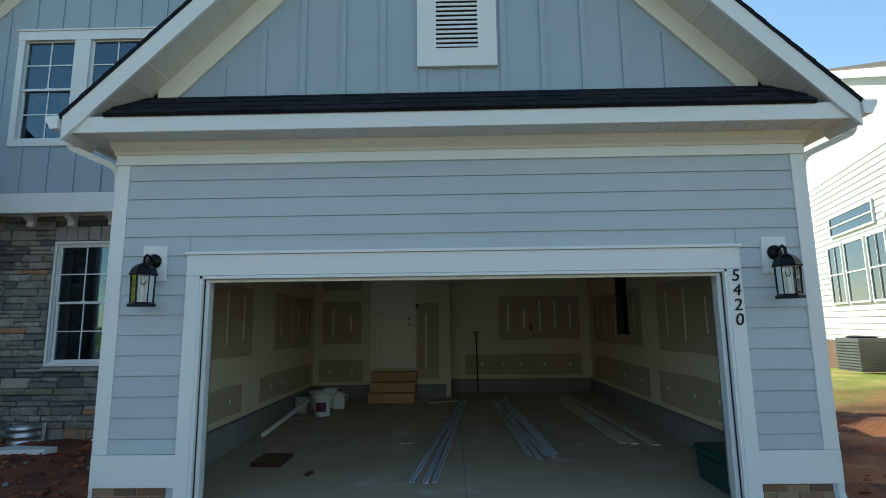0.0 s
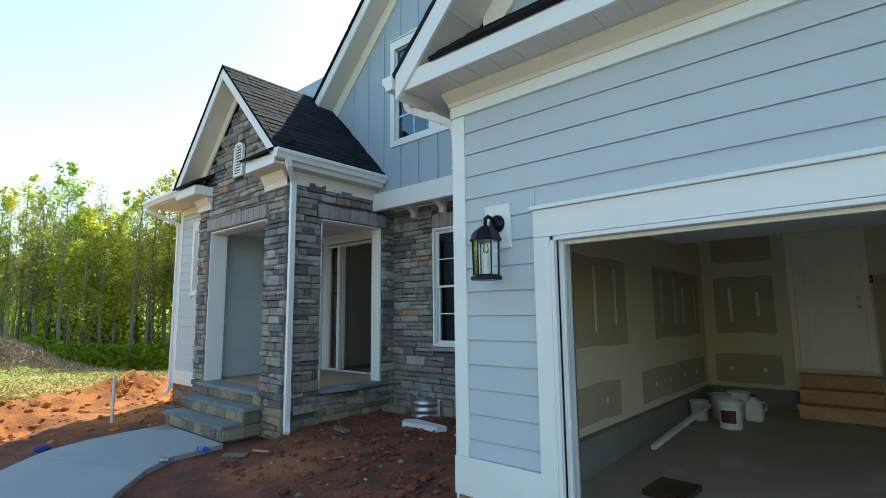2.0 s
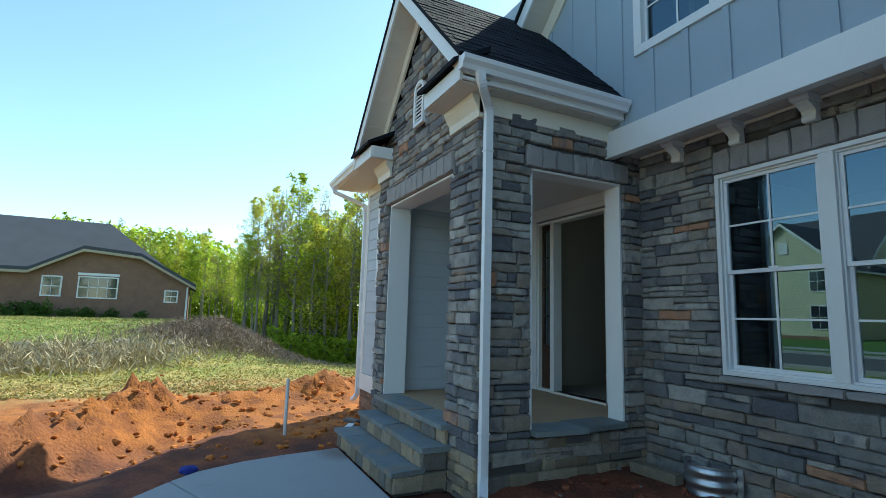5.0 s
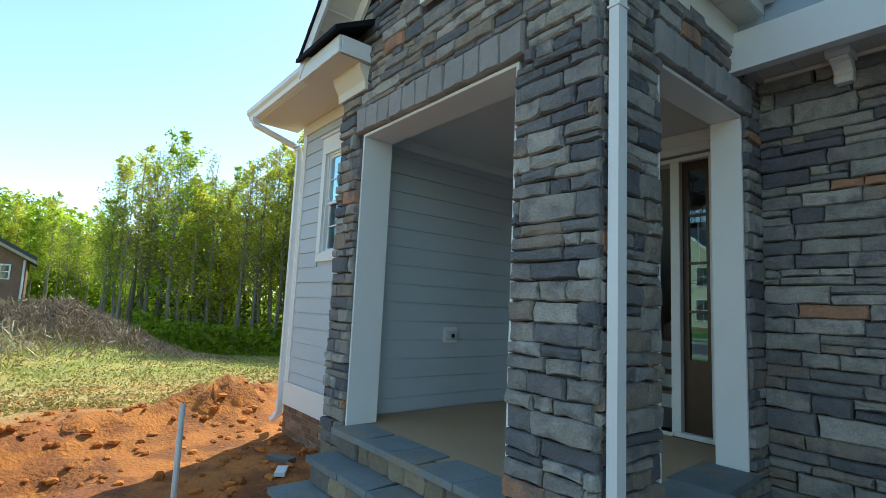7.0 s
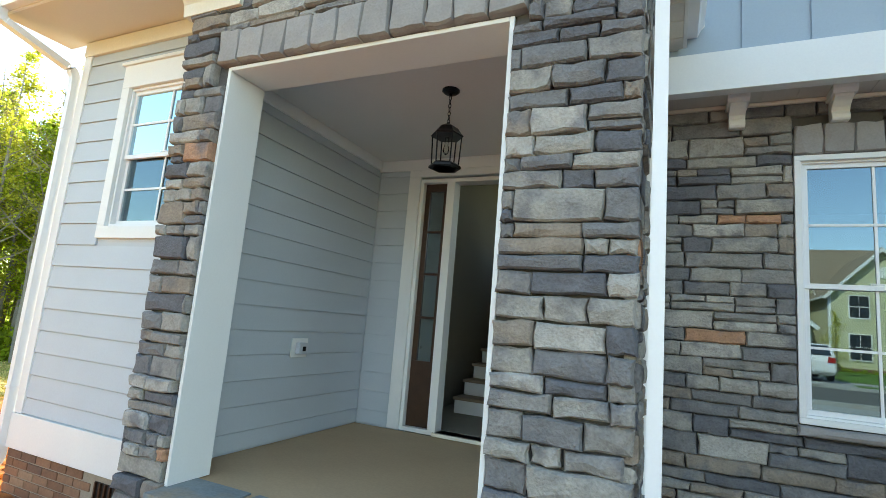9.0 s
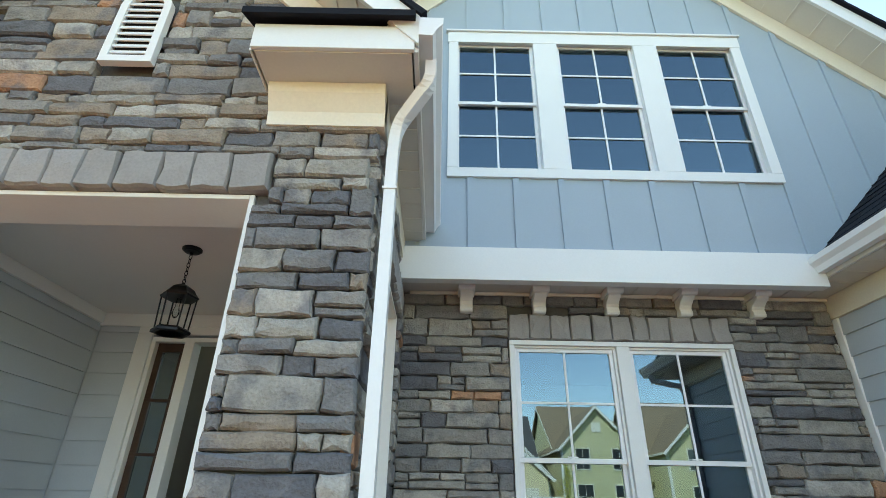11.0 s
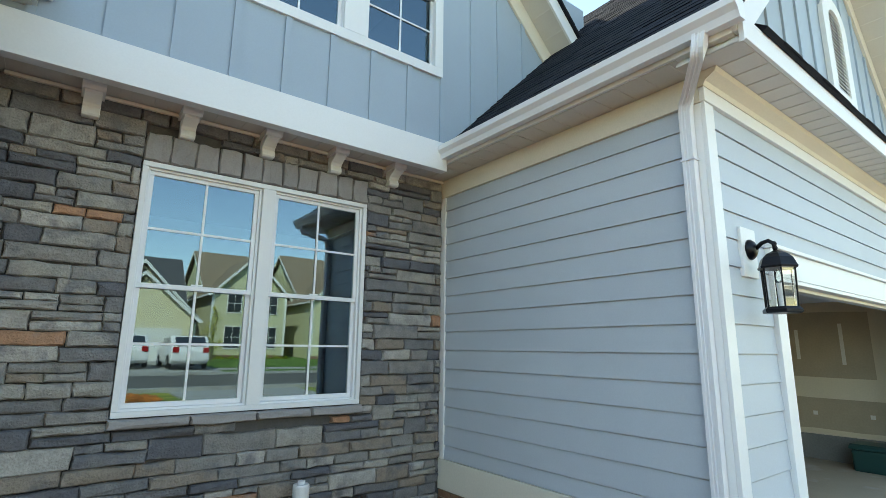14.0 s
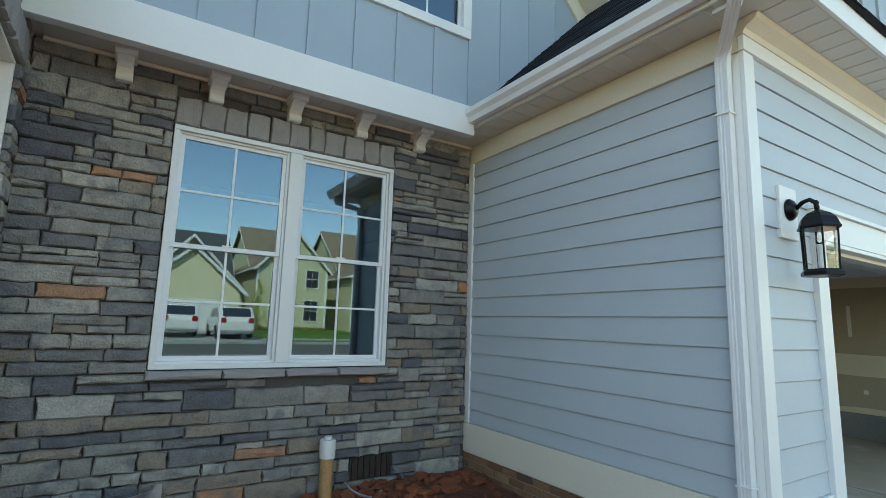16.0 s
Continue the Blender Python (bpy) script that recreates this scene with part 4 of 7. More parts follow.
# white linings of the two openings
T = 0.025
trim("trim_lining", OX0 - T, OX0, PY - 0.02, PY + 0.28, OZ0, OZ1 + T)
trim("trim_lining", OX1, OX1 + T, PY - 0.02, PY + 0.28, OZ0 - 0.02, OZ1 + T)
trim("trim_lining", OX0 + 0.001, OX1 - 0.001, PY - 0.02, PY + 0.28, OZ1, OZ1 + T)
trim("trim_lining", PX1 - 0.19, PX1 + 0.03, QY0 - T, QY0, OZ0 - 0.0, OZ1 + T)
trim("trim_lining", PX1 - 0.19, PX1 + 0.03, QY1, QY1 + T, OZ0 - 0.0, OZ1 + T)
trim("trim_lining", PX1 - 0.19, PX1 + 0.03, QY0 + 0.001, QY1 - 0.001, OZ1, OZ1 + T)

# floor, steps
bm = bmesh.new()
box(bm, IX, PX1 - 0.12, PY + 0.05, 7.955, 0.50, 0.572)
floor_porch = structure("floor_porch", bm, PORCHFLOOR, "dusty tan porch floor slab")
bm = bmesh.new()
box(bm, -9.62, -7.66, 5.55, 5.70, -0.05, 0.53)
box(bm, -9.58, -7.70, 5.30, 5.548, -0.05, 0.335)
box(bm, -9.58, -7.70, 5.02, 5.298, -0.05, 0.145)
steps = thing("porch_steps", (0, 0, 0), "stone porch steps with bluestone treads and ledge-stone risers", "steps")
core = part("core", bm, MORTAR, steps)
rng = random.Random(11)


def treads(parent, x0, x1, y0, y1, z0, z1, n, name="tread_slab", mat=BLUESTONE, lip=True):
    cuts = [x0 + (x1 - x0) * (i + (rng.uniform(-0.22, 0.22) if 0 < i < n else 0)) / n for i in range(n + 1)]
    for a, b in zip(cuts, cuts[1:]):
        bm = bmesh.new()
        sl = rng.uniform(-0.05, 0.05)
        prism(bm, [(a + 0.004, y0 + rng.uniform(-0.006, 0.006)), (b - 0.004, y0 + rng.uniform(-0.006, 0.006)), (b - 0.004 + sl, y1), (a + 0.004 + sl, y1)], z0, z1 + rng.uniform(-0.003, 0.003), "z")
        part(name, bm, mat, parent)


treads(steps, -9.66, -7.60, 4.95, 5.31, 0.147, 0.192, 4)
treads(steps, -9.66, -7.60, 5.25, 5.57, 0.337, 0.387, 4)
treads(steps, -9.66, -7.62, 5.46, 5.80, 0.535, 0.583, 5)
treads(floor_porch, -7.45, -7.07, QY0 - 0.02, QY0 + 0.58, 0.53, 0.581, 1, "edge_slab")
treads(floor_porch, -7.45, -7.07, QY0 + 0.57, QY1, 0.53, 0.582, 1, "edge_slab")


def riser(parent, at, turn, width, z0, z1, seed):
    r2 = random.Random(seed)
    u = 0.0
    while u < width - 0.02:
        w = min(r2.uniform(0.12, 0.34), width - u)
        if width - u - w < 0.08:
            w = width - u
        v, f = stone_mesh(r2, w - 0.008, z1 - z0 - 0.006, 0.045 + r2.uniform(-0.008, 0.008))
        me = bpy.data.meshes.new("riser_stone")
        me.from_pydata(v, [], f)
        me.materials.append(STONE_TAN)
        ob = new("riser_stone", me)
        ob.parent = parent
        ob.matrix_basis = pose(*at, 0, 0, turn) @ Matrix.Translation((u + 0.004, 0, z0 + 0.003))
        u += w


riser(steps, (-9.60, 5.02, 0), 0, 1.92, -0.02, 0.147, 21)
riser(steps, (-9.60, 5.30, 0), 0, 1.92, 0.19, 0.337, 22)
riser(steps, (-9.62, 5.55, 0), 0, 1.96, 0.385, 0.535, 23)
riser(steps, (-7.70, 5.0, 0), 90, 0.3, -0.02, 0.147, 24)
riser(steps, (-7.70, 5.28, 0), 90, 0.27, -0.02, 0.147, 25)
riser(steps, (-7.70, 5.28, 0), 90, 0.27, 0.16, 0.337, 26)

# stone faces, the nearest pieces single
stone_field(wall_porch_front, (PX0 - 0.02, PY, 0), 0, PX1 - PX0 + 0.07, -0.05, 5.35, [(OX0 - PX0 - 0.005, OX1 - PX0 + 0.045, -0.2, OZ1 + T), (OX0 - PX0 - 0.10, OX1 - PX0 + 0.12, OZ1 + T, 3.385), (1.43 - 0.165, 1.43 + 0.165, 3.96, 4.58)], 5, 290, muddy=0.42, outline=lambda u, z: z < 3.80 or z < 5.42 - abs(u - 1.39), near=(2.6, 1.9))
lintel_stones(wall_porch_front, (PX0, PY, 0), 0, OX0 - PX0 - 0.09, OX1 - PX0 + 0.09, OZ1 + T + 0.004, 3.38, 11)
stone_field(wall_porch_side, (PX1, PY - 0.02, 0), 90, SY - PY + 0.02, 0.28, 3.68, [(QY0 - PY - 0.012, QY1 - PY + 0.05, 0.5, OZ1 + T), (QY0 - PY - 0.1, QY1 - PY + 0.14, OZ1 + T, 3.385)], 6, 160, near=(0.3, 1.9), long=1.2)
stone_field(wall_porch_side, (PX1, PY - 0.02, 0), 90, SY - PY + 0.02, -0.05, 0.50, [(0.0, 0.55, 0.28, 0.6)], 16, 60, near=(1.0, 0.3), muddy=0.6)
lintel_stones(wall_porch_side, (PX1, PY, 0), 90, QY0 - PY - 0.09, QY1 - PY + 0.11, OZ1 + T + 0.004, 3.38, 7, 4)
stone_field(wall_stone, (-7.16, SY, 0), 0, -7.16 * -1 + GX0 - 0.035, -0.05, 3.488, [(W0 + 7.16 - 0.004, W1 + 7.16 + 0.004, WZ0 - 0.085, WZ1 + 0.235), (2.56, 2.98, 0.17, 0.37)], 8, 300, near=(1.9, 1.1), scale=1.03, long=1.18)
lintel_stones(wall_stone, (-7.16, SY, 0), 0, W0 + 7.16, W1 + 7.16, WZ1 + 0.004, WZ1 + 0.23, 11, 5)
lintel_stones(wall_stone, (-7.16, SY - 0.03, 0), 0, W0 + 7.16 - 0.02, W1 + 7.16 + 0.02, WZ0 - 0.08, WZ0 - 0.004, 4, 6)

# porch roof, frieze and returns
PC, PEZ = -8.68, 4.06
rakes(PC, 1.72, PEZ, 1.03, 5.22, PY - 0.06, 1.36, fascia_h=0.24, frieze_h=0.2, seams=12)
shingle_slope("roof_porch_right", (-6.93, 5.20, 4.03), (0, 1, 0), (-1, 0, 1.03), 2.66, 2.51, "charcoal shingle porch roof slope", tabs=0.32, parts=0.9)
shingle_slope("roof_porch_left", (-10.43, 5.20, 4.03), (0, 1, 0), (1, 0, 1.03), 2.66, 2.51, "charcoal shingle porch roof slope", tabs=1.0)
gutter("gutter", -6.96, 5.21, 7.24, 3.99, 1, "white porch roof gutter along the eave")
trim("trim_fascia", -6.985, -6.96, 5.257, MY, 3.80, 4.0)
bm = bmesh.new()
box(bm, PX1 + 0.05, -6.986, 5.575, MY, 3.795, 3.815)
structure("soffit_porch", bm, SOFFIT, "vented vinyl soffit of the porch eave")
for i in range(8):
    trim("soffit_seam", PX1 + 0.09, -6.987, 5.62 + i * 0.21, 5.628 + i * 0.21, 3.789, 3.7945, SOFFIT, 0)
trim("trim_frieze", PX1, PX1 + 0.07, PY - 0.07, MY, 3.60, 3.793, CREAM)
for s in (-1, 1):
    e = PC + s * 1.70
    i0 = PC + s * 0.89
    xa, xb = min(e, i0), max(e, i0)
    trim("trim_return_fascia", xa, xb, 5.23, 5.255, 3.79, 3.95)
    trim("trim_return_side", i0 - 0.012 * (s > 0), i0 + 0.012 * (s < 0), 5.256, PY - 0.06, 3.79, 3.95)
    bm = bmesh.new()
    box(bm, xa + 0.014, xb - 0.014, 5.256, PY - 0.04, 3.785, 3.802)
    structure("soffit_return", bm, SOFFIT, "vinyl soffit under the eave return")
    bm = bmesh.new()
    j = e - s * 0.02
    prism(bm, [(5.165, 3.995), (PY - 0.05, 4.21), (PY - 0.05, 4.15), (5.165, 3.953)], min(i0 - s * 0.05, e), max(i0 - s * 0.05, e), "x")
    structure("roof_return", bm, SHINGLE, "small charcoal shingle cap on the eave return")
    bm = bmesh.new()
    a, b = sorted((i0 + s * 0.03, PX1 + 0.07 if s > 0 else PX0 - 0.07))
    prism(bm, [(PY, 3.56), (PY - 0.075, 3.56), (PY - 0.085, 3.64), (PY - 0.14, 3.73), (PY - 0.155, 3.783), (PY, 3.783)], a, b, "x")
    structure("trim_return_crown", bm, CREAM, "cream crown under the eave return")
downspout([(-6.90, 5.40, 3.88), (-6.90, 5.42, 3.76), (-7.08, 5.61, 3.62), (-7.092, 5.615, 3.45), (-7.092, 5.615, 0.20), (-6.98, 5.55, 0.10)], "white ribbed downspout on the porch corner", (3.2, 0.6))
gable_vent((-8.62, PY - 0.055, 3.97), 0.30, 0.46, 0.045, "small white arched vent in the porch gable")

# entry door set: dark sidelight, white frame, open doorway
d1 = thing("door_1", (DX0, 7.955, 0.58), "open front doorway with a dark divided sidelight in a white frame", "door", "", "structure")
DW = DX1 - DX0
bm = bmesh.new()
solid_with_holes(bm, 0, DW, 0, DZ1 - 0.58, 0.0, 0.15, [(0.035, 0.30, 0.04, DZ1 - 0.62), (0.385, 1.425, 0.03, DZ1 - 0.62), (1.51, DW - 0.035, 0.04, DZ1 - 0.62)])
part("door_frame", bm, WHITE, d1, bevel=0.003)
for xa, xb in ((0.035, 0.30), (1.51, DW - 0.035)):
    bm = bmesh.new()
    lites = [0.66, 1.10, 1.54, 1.98]
    solid_with_holes(bm, xa, xb, 0.04, DZ1 - 0.62, 0.06, 0.10, [(xa + 0.055, xb - 0.055, z + 0.012, z + 0.428) for z in lites])
    sl = part("sidelight", bm, DARKWOOD, d1, "dark stained wood sidelight", bevel=0.003)
    for z in lites:
        bm = bmesh.new()
        bm.faces.new([bm.verts.new(p) for p in ((xa + 0.055, 0.08, z + 0.012), (xb - 0.055, 0.08, z + 0.012), (xb - 0.055, 0.08, z + 0.428), (xa + 0.055, 0.08, z + 0.428))])
        pn = part("pane", bm, GLASS, sl)
        pn.visible_shadow = False
boards("trim_door_casing", [(DX0 - 0.13, DX0, 0.585, DZ1 + 0.02), (DX1, DX1 + 0.13, 0.585, DZ1 + 0.02), (DX0 - 0.13, DX1 + 0.13, DZ1 + 0.021, DZ1 + 0.16)], 7.93, 7.96)
bm = bmesh.new()
box(bm, 0.36, 1.44, -0.03, 0.17, 0.0, 0.03)
part("threshold", bm, CREAM, d1)
# the open leaf, swung into the hall
bm = bmesh.new()
solid_with_holes(bm, 0.16, 1.17, 0.035, DZ1 - 0.63, 1.38, 1.425, [(0.30, 1.03, 0.9, 2.3)], "x")
leaf = part("door_leaf", bm, DARKWOOD, d1, "dark stained front door leaf standing open", bevel=0.003)

# ---- garage inside ----
IX0, IX1 = GX0 + 0.14, GX1 - 0.14
BY, BY2 = 11.4, 12.1
bm = bmesh.new()
v = [bm.verts.new(p) for p in ((GX0, 4.86, 0.03), (GX1, 4.86, 0.03), (GX1, BY2 + 0.1, 0.17), (GX0, BY2 + 0.1, 0.17), (GX0, 4.86, -0.2), (GX1, 4.86, -0.2), (GX1, BY2 + 0.1, -0.2), (GX0, BY2 + 0.1, -0.2))]
for f in ((0, 1, 2, 3), (7, 6, 5, 4), (0, 4, 5, 1), (1, 5, 6, 2), (2, 6, 7, 3), (3, 7, 4, 0)):
    bm.faces.new([v[i] for i in f])
floor_garage = structure("floor_garage", bm, SLAB, "dusty concrete garage floor")


def gz(y):
    return 0.03 + (y - 4.86) * 0.14 / (BY2 + 0.1 - 4.86)


bm = bmesh.new()
prism(bm, [(4.98, gz(4.98) + 0.001), (BY, gz(BY) + 0.001), (BY, gz(BY) + 0.003), (4.98, gz(4.98) + 0.003)], 0.02, 0.03, "x")
structure("floor_joint", bm, STEMWALL, "saw-cut joint in the slab")
bm = bmesh.new()
box(bm, GX0, -0.25, BY, BY + 0.12, 0.1, 3.5)
box(bm, -0.25, -0.14, BY, BY2 + 0.12, 0.1, 3.5)
box(bm, -0.14, GX1, BY2, BY2 + 0.12, 0.1, 3.5)
wall_garage_back = structure("wall_garage_back", bm, DRYWALL, "taped drywall at the back of the garage")
bm = bmesh.new()
box(bm, IX0, IX0 + 0.012, GY + 0.15, BY, 0.30, 3.2)
wall_inner_left = structure("wall_inner_left", bm, DRYWALL, "taped drywall on the garage side wall")
bm = bmesh.new()
box(bm, IX1 - 0.012, IX1, GY + 0.15, BY2, 0.30, 3.2)
wall_inner_right = structure("wall_inner_right", bm, DRYWALL, "taped drywall on the garage side wall")
trim("ceiling_garage", GX0, GX1, GY + 0.14, BY2 + 0.1, 3.2, 3.24, DRYWALL, 0, "drywall garage ceiling")
for a in ((IX0, IX0 + 0.10, GY + 0.15, BY - 0.09, 0.0, 0.42), (IX1 - 0.10, IX1, GY + 0.15, BY2 - 0.09, 0.0, 0.42), (IX0, -0.25, BY - 0.09, BY, 0.0, 0.42), (-0.14, IX1, BY2 - 0.09, BY2, 0.0, 0.45)):
    trim("stem_wall", *a, STEMWALL, 0.006, "poured concrete curb at the wall's foot")


def sheets(parent, axis, face, out, spans):
    """Bare brown board faces between finished joints, with mud strips and nail dabs on them."""
    r2 = random.Random(31)
    def slab(name, u0, u1, z0, z1, d, mat, wob=0.0):
        bm = bmesh.new()
        n = 5
        pts = [(u0 + (u1 - u0) * i / n, z0 + r2.uniform(-wob, wob)) for i in range(n + 1)] + [(u1 - (u1 - u0) * i / n, z1 + r2.uniform(-wob, wob)) for i in range(n + 1)]
        lo, hi = sorted((face, face + out * d))
        prism(bm, pts, lo, hi, axis)
        part(name, bm, mat, parent)
    for u0, u1, z0, z1, strips in spans:
        slab("bare_board", u0, u1, z0, z1, 0.0025, PAPER, 0.02)
        for i in range(strips):
            u = u0 + (u1 - u0) * (i + 0.6 + r2.uniform(-0.15, 0.15)) / (strips + 0.2)
            if z1 - z0 > 0.6:
                slab("mud_strip", u - 0.025, u + 0.025, z0 + 0.12 + r2.uniform(0, 0.15), z1 - 0.1 - r2.uniform(0, 0.2), 0.0045, MUD)
            else:
                slab("mud_dab", u - 0.03, u + 0.03, (z0 + z1) / 2 - 0.03, (z0 + z1) / 2 + 0.03, 0.0045, MUD)


sheets(wall_inner_left, "x", IX0 + 0.012, 1, [(5.5, 7.9, 1.30, 2.3, 4), (8.9, 11.1, 1.30, 2.3, 4), (5.2, 7.6, 0.5, 0.9, 3), (8.3, 11.2, 0.5, 0.92, 4)])
sheets(wall_inner_right, "x", IX1 - 0.012, -1, [(5.6, 8.1, 1.30, 2.3, 4), (8.8, 11.7, 1.30, 2.3, 5), (5.3, 8.2, 0.5, 0.98, 4), (8.6, 11.8, 0.5, 0.98, 4)])
sheets(wall_garage_back, "y", BY, -1, [(-3.0, -2.12, 1.32, 2.25, 2), (-3.05, -2.08, 0.5, 0.95, 2), (-0.88, -0.40, 0.55, 2.2, 1), (-3.0, -2.1, 2.5, 3.0, 0)])
sheets(wall_garage_back, "y", BY2, -1, [(1.0, 2.9, 1.35, 2.35, 5), (0.2, 2.9, 0.55, 1.0, 5)])

d2 = thing("door_2", (-1.83, BY - 0.03, 0.785), "cream primed two-panel door up from the garage", "door", "", "structure")
bm = bmesh.new()
solid_with_holes(bm, 0, 0.84, 0, 2.03, 0.0, 0.028, [(0.14, 0.70, 0.28, 0.98), (0.14, 0.70, 1.14, 1.88)])
leaf2 = part("leaf", bm, DOORPAINT, d2, bevel=0.004)
for za, zb in ((0.28, 0.98), (1.14, 1.88)):
    bm = bmesh.new()
    box(bm, 0.141, 0.699, 0.024, 0.028, za + 0.001, zb - 0.001)
    box(bm, 0.20, 0.64, 0.006, 0.0235, za + 0.06, zb - 0.06)
    part("panel", bm, DOORPAINT, leaf2, bevel=0.004)
bm = bmesh.new()
solid_with_holes(bm, -0.08, 0.92, -0.02, 2.11, -0.012, 0.027, [(-0.003, 0.843, -0.03, 2.033)])
part("casing", bm, DOORPAINT, d2, bevel=0.003)
for z in (0.93, 1.06):
    bm = bmesh.new()
    lathe(bm, [(0.03, 0.0), (0.03, 0.008), (0.012, 0.012), (0.012, 0.03), (0.026, 0.04), (0.026, 0.055), (0.012, 0.062)], 14)
    bmesh.ops.rotate(bm, verts=bm.verts[:], matrix=Matrix.Rotation(radians(90), 3, "X"))
    bmesh.ops.translate(bm, verts=bm.verts[:], vec=(0.775, 0.0, z))
    part("knob" if z < 1 else "deadbolt", bm, GALV, d2, smooth=True)

ws = thing("wooden_steps", (-1.36, 11.0, gz(10.9)), "three rough pine steps below the garage door", "steps")
for i in range(3):
    yb = -0.42 + 0.26 * i
    bm = bmesh.new()
    box(bm, -0.47, 0.47, yb + 0.025, yb + 0.05, 0.19 * i, 0.19 * i + 0.15)
    part("riser", bm, PINE, ws, bevel=0.003)
    bm = bmesh.new()
    box(bm, -0.485, 0.485, yb, yb + 0.285, 0.19 * i + 0.151, 0.19 * i + 0.19)
    part("tread", bm, PINE, ws, bevel=0.004)
for s in (-0.47, 0.43):
    bm = bmesh.new()
    prism(bm, [(-0.36, 0.0), (0.36, 0.0), (0.36, 0.53), (0.10, 0.53), (0.10, 0.34), (-0.16, 0.34), (-0.16, 0.15), (-0.36, 0.15)], s + 0.001, s + 0.039, "x")
    part("stringer", bm, PINE, ws)


def bucket(x, y, r, h, label, mat, lab=None, lid=False, handle=True):
    b = thing("bucket", (x, y, gz(y) + 0.002), label, "bucket")
    bm = bmesh.new()
    lathe(bm, [(r * 0.86, 0), (r * 0.9, h * 0.75), (r * 0.96, h * 0.76), (r * 0.96, h * 0.80), (r * 0.93, h * 0.81), (r, h * 0.97), (r * 1.04, h * 0.97), (r * 1.04, h), (r * 0.95, h), (r * 0.84, 0.02)] if not lid else [(r * 0.86, 0), (r * 0.95, h * 0.92), (r * 1.02, h * 0.92), (r * 1.02, h), (r * 0.9, h), (r * 0.88, h - 0.012)], 24)
    part("body", bm, mat, b, smooth=False)
    if lab:
        bm = bmesh.new()
        n = 10
        top, bot = [], []
        for i in range(n + 1):
            a = radians(-130 + 80 * i / n)
            bot.append(bm.verts.new((math.cos(a) * (r * 0.875 + 0.002), math.sin(a) * (r * 0.875 + 0.002), h * 0.22)))
            top.append(bm.verts.new((math.cos(a) * (r * 0.90 + 0.002), math.sin(a) * (r * 0.90 + 0.002), h * 0.66)))
        for i in range(n):
            bm.faces.new((bot[i], bot[i + 1], top[i + 1], top[i]))
        part("paper_label", bm, lab, b, "dark printed paper label")
    if handle:
        bm = bmesh.new()
        tube(bm, [(r * 1.02 * math.cos(a), r * 0.25 * 0 - 0.02 - r * 0.9 * abs(math.sin(a)) * 0.3, h * 0.8 - r * 0.9 * math.sin(a) * 0.7) for a in [math.pi * i / 12 for i in range(13)]], 0.004, 6)
        part("handle", bm, GALV, b)
    return b


LABELINK = material("printed_label", (0.10, 0.02, 0.04), 0.5, vary=0.4, scale=30, fine=90, bump=0)
PAINTTIN = material("paint_tin", (0.60, 0.60, 0.57), 0.4, 0.2, vary=0.15, scale=10, fine=60, bump=0.02)
bucket(-2.46, 9.45, 0.155, 0.37, "white plastic five-gallon bucket with a dark label", PVC, LABELINK)
bucket(-2.93, 9.75, 0.125, 0.27, "pale paint tin with a lid", PAINTTIN, None, True)
bucket(-2.72, 10.05, 0.15, 0.34, "gray plastic pail with a lid", PAINTTIN, None, True)
bucket(-2.50, 10.25, 0.15, 0.36, "white plastic pail with a lid", PVC, None, True)
jug = thing("jug", (-2.30, 10.1, gz(10.1)), "white plastic jug with a handle", "jug")
bm = bmesh.new()
prism(bm, [(-0.10, 0), (0.10, 0), (0.11, 0.04), (0.11, 0.22), (0.07, 0.29), (0.03, 0.30), (0.03, 0.33), (-0.03, 0.33), (-0.03, 0.30), (-0.10, 0.24)], -0.07, 0.07)
part("body", bm, PVC, jug, bevel=0.015)
bm = bmesh.new()
lathe(bm, [(0.034, 0.325), (0.034, 0.36), (0.03, 0.365)], 14)
part("cap", bm, LABELINK, jug)
bm = bmesh.new()
tube(bm, [(0.09, 0, 0.26), (0.15, 0, 0.27), (0.16, 0, 0.18), (0.11, 0, 0.13)], 0.012, 8)
part("handle", bm, PVC, jug)


def long_piece(name, a, b, w, h, mat, label, category, group="", profile="flat"):
    """A straight length lying on the slab from a to b."""
    d = Vector((b[0] - a[0], b[1] - a[1], 0))
    ob = None
    bm = bmesh.new()
    if profile == "flat":
        box(bm, -w / 2, w / 2, 0, d.length, 0, h)
    else:
        t = 0.006
        prism(bm, [(-w / 2, 0), (w / 2, 0), (w / 2, h), (w / 2 - t, h), (w / 2 - t, t), (-w / 2 + t, t), (-w / 2 + t, h), (-w / 2, h)], 0, d.length)
    ob = finish(name, bm, mat, 0.001)
    za, zb = a[2] if len(a) > 2 else 0, b[2] if len(b) > 2 else 0
    ang = math.degrees(math.atan2(-d.x, d.y))
    z0 = gz(a[1]) + 0.003 + za
    z1 = gz(b[1]) + 0.003 + zb
    ob.matrix_basis = pose(a[0], a[1], z0, math.degrees(math.atan2(z1 - z0, d.length)), 0, ang)
    return tagged(ob, label, category, group)


